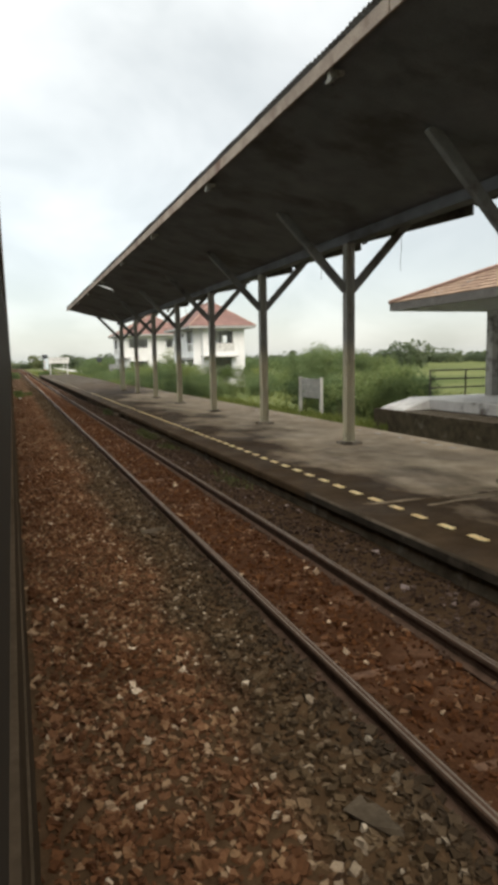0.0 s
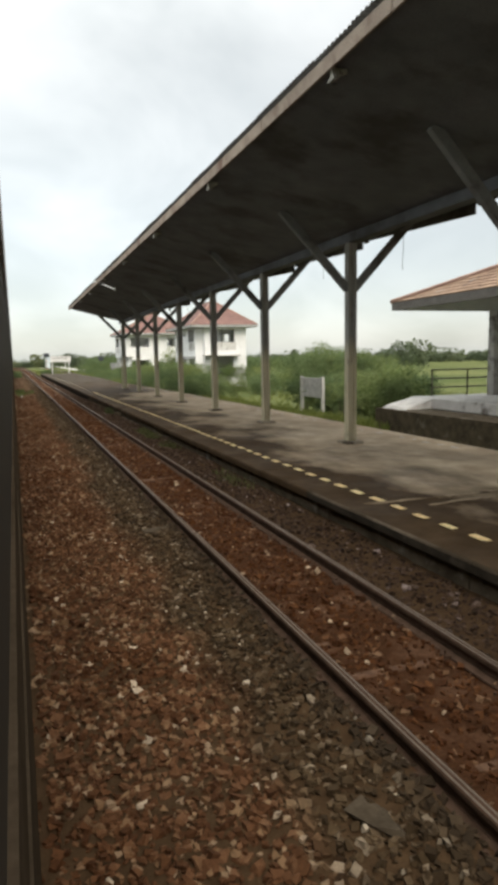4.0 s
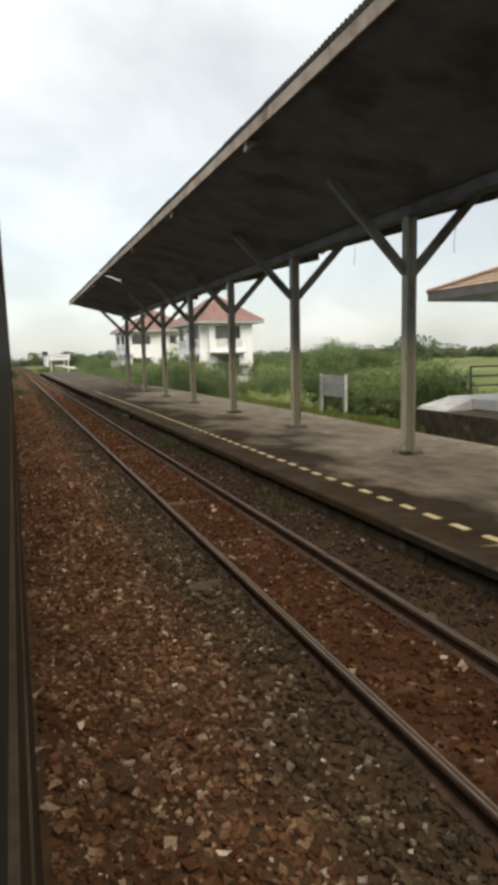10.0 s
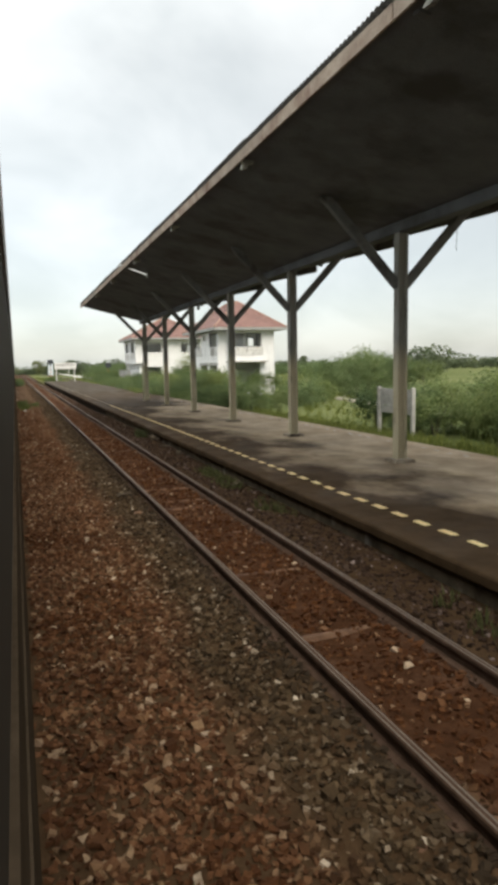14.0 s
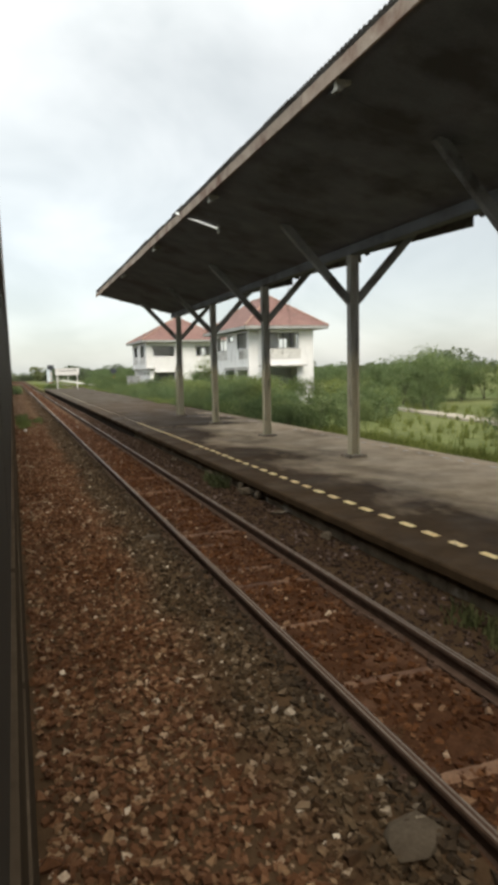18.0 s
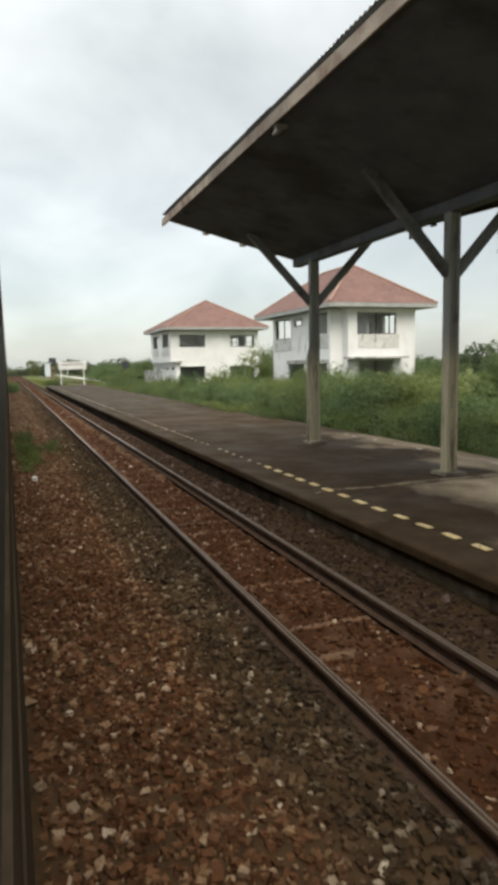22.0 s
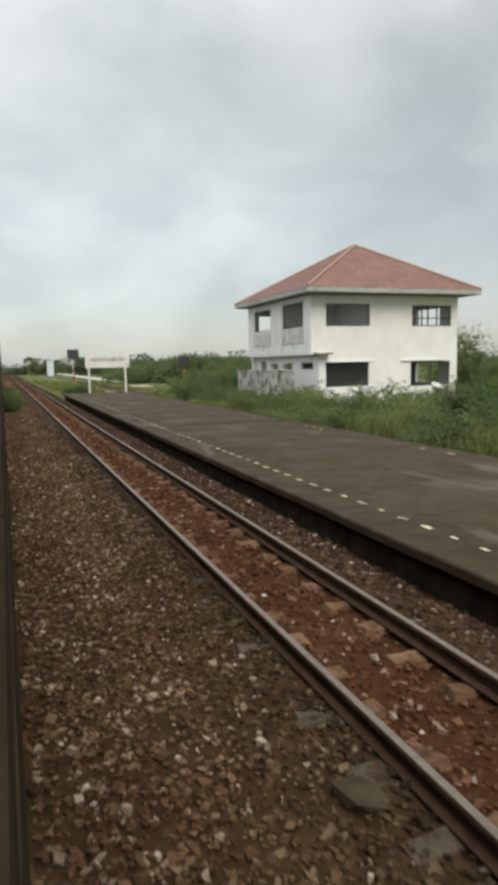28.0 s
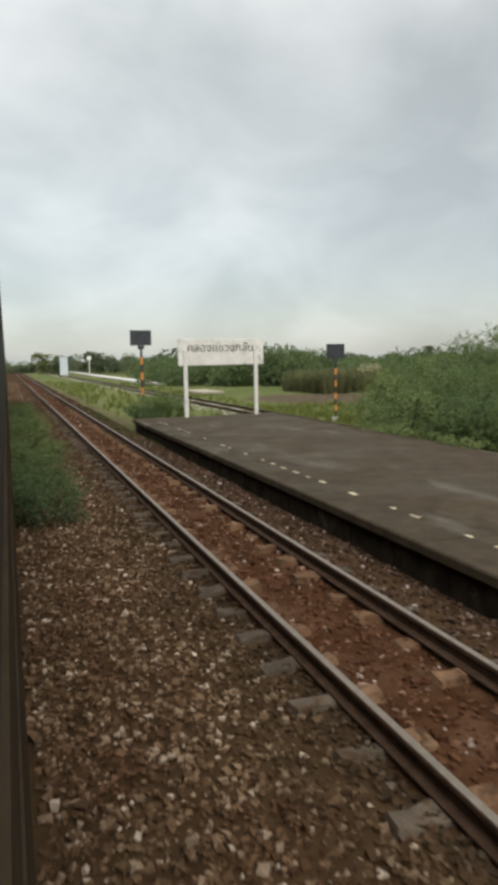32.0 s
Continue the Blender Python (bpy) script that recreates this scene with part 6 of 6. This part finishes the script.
def bush(x, y, top, kind=None, base=-0.7):
    """A shrub whose crown reaches about the height top."""
    kind = (5 if top > 2.7 else random.choice((0, 0, 1, 2, 2, 3))) if kind is None else kind
    b, h = BUSH[kind]
    base -= 0.35 if kind == 4 else 0.0
    s = (top - base) / h
    w = max(0.65, min(1.25, s)) * random.uniform(0.9, 1.15)
    m = pose(x, y, base, 0, 0, random.uniform(0, 360)) @ Matrix.Diagonal((w, w, s, 1))
    if kind not in USED:
        USED.add(kind)
        b.matrix_basis = m
        return b
    c = copy_thing(b, Matrix())
    c.matrix_basis = m
    return c


# the green belt behind the platform: tops follow what stands there
def belt_top(y):
    keys = [(23, 0.0), (26, 0.6), (28, 0.1), (33, 0.5), (40, 0.9), (46, 0.7), (52, 1.45), (58, 1.85), (64, 1.5), (70, 1.1), (78, 1.4), (84, 1.25), (90, 0.85), (97, 0.65), (104, 0.75), (110, 0.95), (118, 0.7)]
    for (a, za), (b, zb) in zip(keys, keys[1:]):
        if a <= y <= b:
            return za + (zb - za) * (y - a) / (b - a)
    return 0.5


y = 44.0
while y < 104:
    for row in range(3):
        x = (11.6 if y < 46 else 10.9) + 1.35 * row + random.uniform(-0.5, 0.5)
        if 96 < y < 106 and x > 12.6:
            continue
        if noise.noise((x * 0.5, y * 0.28, 2.0)) < -0.24 and row < 2:
            continue
        if (71 < y < 91 or y < 44) and row < 2 and random.random() < 0.4:
            continue
        bush(x, y + random.uniform(-0.6, 0.6), belt_top(y) * (0.6 + 0.25 * row) + random.uniform(-0.45, 0.2) + 0.9 * max(0.0, noise.noise((x * 0.4, y * 0.33, 7.0))))
    y += random.uniform(1.5, 2.1)
FAR = []


def far_bush(x, y, top):
    """A bush of the distant scrub: only its pose is kept, all are joined further down."""
    s = (top + 1.05) / 2.24
    w = max(0.65, min(1.25, s)) * random.uniform(0.9, 1.15)
    FAR.append(pose(x, y, -1.05, 0, 0, random.uniform(0, 360)) @ Matrix.Diagonal((w, w, s, 1)))


def open_ground(x, y):
    """The clear patch of low grass and bare soil beyond the platform end."""
    return 116 < y < 154 and x < 0.60 * (y - 93.3)


for _ in range(60):
    x, y = random.uniform(17.5, 46.0), random.uniform(38, 92)
    if x < 27.5 and 62 < y < 92 or y < 52 or y > 70 or x < 0.62 * (y - 12) - 8 or x > 0.66 * (y - 11.8):
        continue
    if x > 30:
        far_bush(x, y, random.uniform(0.7, 1.9))
    else:
        bush(x, y, random.uniform(0.7, 1.9), 4 if y > 56 else 0)
# thickets between the houses and behind
for _ in range(46):
    x, y = random.uniform(15.0, 34.0), random.uniform(32, 150)
    if (14 < x < 26.5 and 64 < y < 81) or (14 < x < 27 and 94 < y < 110) or y < 50 or 63 < y < 95 and x > 20 or open_ground(x, y):
        continue
    bush(x, y, random.uniform(0.6, 1.5), 4 if y < 100 else random.choice((0, 1, 3)))
for x, y, top in ((16.8, 66.3, 1.5), (18.4, 65.4, 1.7), (20.4, 65.2, 1.6), (22.3, 65.0, 1.4), (24.6, 66.0, 1.3), (17.0, 69.5, 1.2), (16.6, 72.5, 1.0), (16.5, 75.5, 1.1), (16.2, 78.5, 1.6), (16.9, 82.0, 2.2), (19.4, 84.0, 3.6), (20.5, 83.0, 2.4), (26.9, 99.5, 3.6), (28.2, 102.5, 4.2), (27.6, 97.2, 2.2), (26.4, 95.0, 1.4), (22.2, 96.4, 0.5), (20.2, 96.7, 0.35), (24.4, 96.2, 0.6), (17.8, 96.3, 0.4), (15.0, 95.2, 0.5), (12.2, 98.5, 0.5), (12.4, 101.5, 0.6), (12.7, 95.6, 0.8), (25.5, 121, 3.0), (27, 124, 3.4), (30, 122, 2.8), (22.5, 123, 2.3), (19.0, 118.0, 3.0), (21.3, 118.6, 3.5), (18.0, 116.5, 2.0), (17.2, 115.0, 1.7), (20.4, 121.0, 2.2), (15.6, 110.5, 1.6), (16.0, 113.5, 1.9), (15.6, 25.3, 1.2), (16.2, 26.4, 1.5), (17.0, 27.6, 1.8), (17.6, 30.6, 1.5), (17.6, 32.0, 1.4), (15.6, 30.2, 1.0), (15.5, 31.4, 1.15), (15.9, 32.6, 1.3), (15.2, 33.8, 1.1), (17.5, 27.0, 1.4), (19.5, 31.0, 1.8), (25.4, 54.5, 2.9), (27.2, 56.5, 3.4), (28.5, 58.5, 3.2), (28.5, 62.0, 2.6), (30.0, 64.0, 3.0), (31.5, 62.5, 2.9), (33.2, 64.5, 3.1), (34.6, 63.0, 2.8), (36.4, 65.0, 2.6), (37.8, 64.0, 2.2), (29.2, 66.5, 2.5), (32.4, 67.0, 2.8), (35.4, 68.0, 2.8)):
    bush(x, y, top)
# thicket beside the platform end, in front of the garden wall
for _ in range(40):
    y = random.uniform(100, 128)
    x = max(11.0, 0.60 * (y - 92.3)) + random.uniform(0, 5.5)
    if x > 12.9 and y < 109:
        continue
    bush(x, y, (0.55 if y < 105 else 0.95 if y < 110 else 1.3) + random.uniform(-0.35, 0.35), random.choice((1, 1, 3, 0)))
for _ in range(30):
    y = random.uniform(111, 136)
    x = 0.60 * (y - 92.0) + random.uniform(0, 14)
    bush(x, y, random.uniform(0.7, 2.0), random.choice((0, 1, 2, 1)))
# scrub past the platform end and left of the track
bush(5.35, 119.2, 0.95, 1, -0.35)
bush(6.0, 119.8, 0.9, 3, -0.4)
bush(4.9, 118.9, 0.6, 3, -0.35)
for k in range(16):
    bush(0.35 - 0.05 * (k % 3), 103.5 + 1.5 * k, random.uniform(0.2, 0.75), random.choice((1, 3, 0)), -0.3)


def grass(name, areas, label, tall=(0.12, 0.35), material=M_GRASS):
    """Tufts of thin blades over rectangles (x0, x1, y0, y1, count)."""
    p = []
    for x0, x1, y0, y1, n in areas:
        c = np.stack([RNG.uniform(x0, x1, max(1, n // 14)), RNG.uniform(y0, y1, max(1, n // 14))], 1)
        p.append(c[RNG.integers(0, len(c), n)] + RNG.normal(0, 0.07, (n, 2)))
    p = np.concatenate(p)
    # the side track is kept clear
    p = p[~((p[:, 1] > 117) & (p[:, 0] > 10.5) & (p[:, 0] < 13.1))]
    n = len(p)
    z = np.array([max(ground_z(a, b), bed_z(a, b) if -0.5 < a < 4.2 else -9) for a, b in p])
    h = RNG.uniform(*tall, n)
    a = RNG.uniform(0, 2 * np.pi, n)
    lean = RNG.uniform(0.15, 0.7, n) * h
    w = RNG.uniform(0.006, 0.014, n) * (1 + h)
    root = np.stack([p[:, 0], p[:, 1], z - 0.02], 1)
    ux, uy = np.cos(a), np.sin(a)
    side = np.stack([-uy * w, ux * w, np.zeros(n)], 1)
    mid = root + np.stack([ux * lean * 0.35, uy * lean * 0.35, h * 0.62], 1)
    tip = root + np.stack([ux * lean, uy * lean, h], 1)
    v = np.stack([root - side, root + side, mid + side * 0.7, mid - side * 0.7, tip], 1).reshape(-1, 3)
    k = np.arange(n)[:, None] * 5
    quads, tris = k + np.array([[0, 1, 2, 3]]), k + np.array([[3, 2, 4]])
    me = bpy.data.meshes.new(name)
    me.from_pydata(v.tolist(), [], quads.tolist() + tris.tolist())
    me.materials.append(material)
    return tagged(new(name, me), label, "grass", kind="stuff")


grass("tall_scrub_grass", [(18.5, 32, 112, 128, 9000)], "tall rough yellow-green grass between the bushes", (0.4, 1.0))
grass("belt_grass", [(10.4, 14.2, 72, 91, 9000), (15.8, 22, 23.5, 30, 5000)], "tall soft yellow-green grass between the shrubs", (0.5, 1.25), M_TALLGRASS)
grass("reeds", [(24.5, 33, 143, 152, 9000)], "tall pale reeds standing behind a patch of bare soil", (1.0, 2.3), M_REED)
grass("field_grass", [(9.95, 14.0, 22, 47, 16000), (9.95, 13.5, 47, 117, 6000), (13.5, 30, 25, 66, 9000), (4.3, 16, 118, 190, 13000), (12, 20, 118, 132, 5000), (17, 40, 78, 130, 5000)], "long green grass behind the platform and beyond its end", (0.15, 0.5))
for k, (x, y, rx, ry, h, n) in enumerate(((0.45, 50.6, 0.42, 1.3, 0.13, 3000), (0.72, 53.0, 0.80, 1.7, 0.20, 4500), (0.35, 52.4, 0.40, 2.6, 0.16, 3500), (0.4, 56.3, 0.45, 1.8, 0.16, 2500), (0.3, 49.0, 0.28, 0.9, 0.08, 900))):
    w = tagged(part("weed_patch", leaf_cloud("weed_patch", n, rx, ry, h, 0.034, M_PATCH, 60, 80 + k, 0.2, 0.05), None), "low dense green weeds spreading over the ballast", "weeds", kind="stuff")
    w.location = (x, y, BED - 0.02)
straw = part("straw_mound", leaf_cloud("straw_mound", 1800, 1.25, 1.25, 2.3, 0.16, M_STRAW, 9, 91, 0.4, 0.1), None)
tagged(straw, "pale heap of dry grass among the bushes", "hay")
straw.location = (30.6, 146.0, -0.75)
block = thing("marker_stone", "small pale concrete marker block in the ballast", "marker", (0.42, 47.08, BED))
part("block", Shape().box(-0.055, 0.055, -0.055, 0.055, -0.1, 0.12), M_PALECONC, block, "", 0.01)
part("painted_mark", Shape().box(-0.010, 0.012, -0.059, -0.056, 0.06, 0.095), M_INK, block)
grass("track_weeds", [(0.05, 1.2, 48.6, 57.5, 350), (0.05, 0.7, 57, 61, 120), (0.05, 0.8, 103, 135, 2000), (3.7, 4.3, 11.5, 13.5, 200), (3.7, 4.3, 17.5, 20, 200), (3.8, 4.25, 20.1, 22.6, 700), (3.4, 4.2, 112, 130, 1500)], "green weeds growing in the ballast", (0.05, 0.19), M_WEED)

grass("edge_tuft", [(3.86, 4.18, 30.35, 30.95, 230), (3.95, 4.2, 31.0, 31.6, 60)], "tuft of long grass at the platform foot", (0.12, 0.34), M_WEED)
# grass and creepers that spill over the rear edge of the platform
for k, (x, y, rx, ry, h, n) in enumerate(((9.55, 62.4, 0.85, 3.4, 0.30, 5200), (9.75, 57.2, 0.45, 2.2, 0.22, 2200), (9.7, 68.5, 0.5, 2.6, 0.25, 2600), (9.75, 88.0, 0.4, 3.0, 0.22, 2200), (9.7, 98.0, 0.4, 4.0, 0.2, 2400), (9.75, 108.0, 0.35, 4.0, 0.2, 2000))):
    w = tagged(part("edge_creeper", leaf_cloud("edge_creeper", n, rx, ry, h, 0.05, M_LEAF3, 50, 120 + k, 0.25, 0.05), None), "green creepers spilling over the platform edge", "weeds", kind="stuff")
    w.location = (x, y, PLAT_Z - 0.03)

bush(18.2, 90.8, 0.85, 1)
basin = thing("plastic_basin", "white plastic basin thrown on a shrub", "basin", (18.2, 90.6, 0.80), 20)
part("bowl", Shape().tube([(0, 0, 0), (0, -0.05, 0.04), (0, -0.10, 0.2), (0, -0.12, 0.24)], 0.20, 16, 0.36), M_SIGN, basin, smooth=True)

# trees along the horizon
TREE = []
for k, (h, r) in enumerate(((7.0, 2.9), (5.5, 3.2), (8.5, 3.6))):
    t = thing("tree", "distant broad green tree on the field edge", "tree", (0, 0, 0), group="distant trees")
    tr = Shape().tube([(0, 0, -0.3), (0.1, 0, h * 0.3), (0.0, 0.15, h * 0.62)], 0.22, 7, 0.09)
    for j in range(6):
        a = j * 1.05 + k
        tr.tube([(0.05, 0.05, h * (0.28 + 0.05 * j)), (math.cos(a) * r * 0.35, math.sin(a) * r * 0.35, h * (0.48 + 0.04 * j)), (math.cos(a) * r * 0.65, math.sin(a) * r * 0.65, h * (0.6 + 0.04 * j))], 0.08, 5, 0.025)
    tm = tr.mesh("trunk")
    tm.materials.append(M_BARK)
    part("trunk", tm, None, t)
    part("crown", leaf_cloud("crown", 1100, r, r, h, 0.62, M_TREELEAF, 18, 50 + k, 0.3, 0.08), None, t)
    TREE.append(t)
first = [True] * 3


def tree(x, y, s, k=None):
    k = random.randrange(3) if k is None else k
    m = pose(x, y, -0.8, 0, 0, random.uniform(0, 360)) @ Matrix.Diagonal((s * random.uniform(0.9, 1.3), s * random.uniform(0.9, 1.3), s * random.uniform(0.85, 1.1), 1))
    if first[k]:
        first[k] = False
        TREE[k].matrix_basis = m
    else:
        copy_thing(TREE[k], Matrix()).matrix_basis = m


for k in range(210):
    u = k / 210
    a = radians(-1.5 + 58 * u)
    d = random.uniform(230, 330)
    tree(math.sin(a) * d, 30 + math.cos(a) * d, random.uniform(0.4, 0.85), random.choice((1, 1, 1, 0, 2)))
for x, y, s in ((95, 150, 1.0), (101, 152, 1.1), (88, 149, 0.8), (26.0, 203, 0.95), (28.5, 206, 0.7)):
    tree(x, y, s, 1)
for k in range(80):
    x, y = 13 + 0.9 * k + random.uniform(-2, 2), random.uniform(128, 215)
    if x < 19 + (y - 128) * 0.2 or open_ground(x, y):
        continue
    far_bush(x, y, random.uniform(0.9, 2.6))
for k in range(55):
    y = random.uniform(185, 285)
    far_bush(24 + (y - 185) * 0.2 + random.uniform(0, 62), y, random.uniform(0.9, 2.2))
for k in range(70):
    u = random.random()
    far_bush(17.0 + 11.0 * u + random.uniform(-0.5, 9.0), 174 - 14 * u + random.uniform(-1, 10), 1.3 + 1.3 * u + random.uniform(-0.6, 0.9))
for k in range(60):
    y = random.uniform(178, 240)
    far_bush(20.8 + (y - 178) * 0.03 + random.uniform(0, 14), y, random.uniform(1.6, 2.9))
for k in range(24):
    tree(random.uniform(-60, -8) - 1.2 * k, 300 + random.uniform(-40, 120), random.uniform(0.35, 0.6))

# the distant scrub as one sheet of foliage
src = leaf_cloud("far_bush", 1500, 2.0, 2.0, 2.0, 0.19, M_LEAF, 20, 4, 0.3, 0.04)
co = np.empty(len(src.vertices) * 3, np.float32)
src.vertices.foreach_get("co", co)
co = np.concatenate([co.reshape(-1, 3), np.ones((len(src.vertices), 1), np.float32)], 1)
allv = np.concatenate([(co @ np.array(m).T)[:, :3] for m in FAR]).astype(np.float32)
me = bpy.data.meshes.new("far_scrub")
me.vertices.add(len(allv))
me.vertices.foreach_set("co", allv.reshape(-1))
me.loops.add(len(allv))
me.loops.foreach_set("vertex_index", np.arange(len(allv), dtype=np.int32))
me.polygons.add(len(allv) // 4)
me.polygons.foreach_set("loop_start", np.arange(0, len(allv), 4, dtype=np.int32))
me.update(calc_edges=True)
me.materials.append(M_LEAF)
bpy.data.meshes.remove(src)
tagged(new("far_scrub", me), "hazy green scrub spreading over the distant field", "scrub", kind="stuff")

# ---- the train that stands on the near track: coach after coach, seen edge-on ----
def coach(y0, length):
    c = thing("railway_coach", "long weathered brown passenger coach standing on the near track", "train", (-0.012, y0, 0), group="coaches")
    w = 2.75
    part("lower_side", Shape().box(-0.05, 0, 0, length, 0.22, 1.62), M_TRAIN, c, "dark grey-brown painted lower side")
    part("sill_band", Shape().box(-0.05, -0.004, 0, length, 1.62, 1.86), M_TRAIN, c, "brown window sill strip")
    part("window_band", Shape().box(-0.05, -0.012, 0, length, 1.86, 2.66), M_GLASS, c, "dark window glass")
    part("upper_side", Shape().box(-0.05, 0, 0, length, 2.66, 3.0), M_TRAIN3, c, "silver-grey upper side")
    part("stripe", Shape().box(-0.05, -0.001, 0, length, 3.0, 3.18), M_TRAIN2, c, "faded orange-red stripe")
    part("gutter", Shape().box(-0.05, 0.0, 0, length, 3.18, 3.3), M_TRAIN3, c)
    part("roof", Shape().prism([(-0.06, 3.3), (-0.35, 3.62), (-1.0, 3.8), (-1.75, 3.8), (-2.4, 3.62), (-2.69, 3.3)], 0, length), M_TRAIN3, c)
    part("body", Shape().box(-w, -0.06, 0.02, length - 0.02, 0.62, 3.29), M_TRAIN, c)
    part("underframe", Shape().box(-2.4, -0.35, 0.5, length - 0.5, 0.0, 0.6), M_RUBBER, c)
    for b in (2.5, length - 4.5):
        part("bogie", Shape().box(-2.0, -0.75, b, b + 2.2, -0.08, 0.5), M_RUBBER, c)
    return c


for k in range(7):
    coach(-30 + 24.3 * k, 24.27)
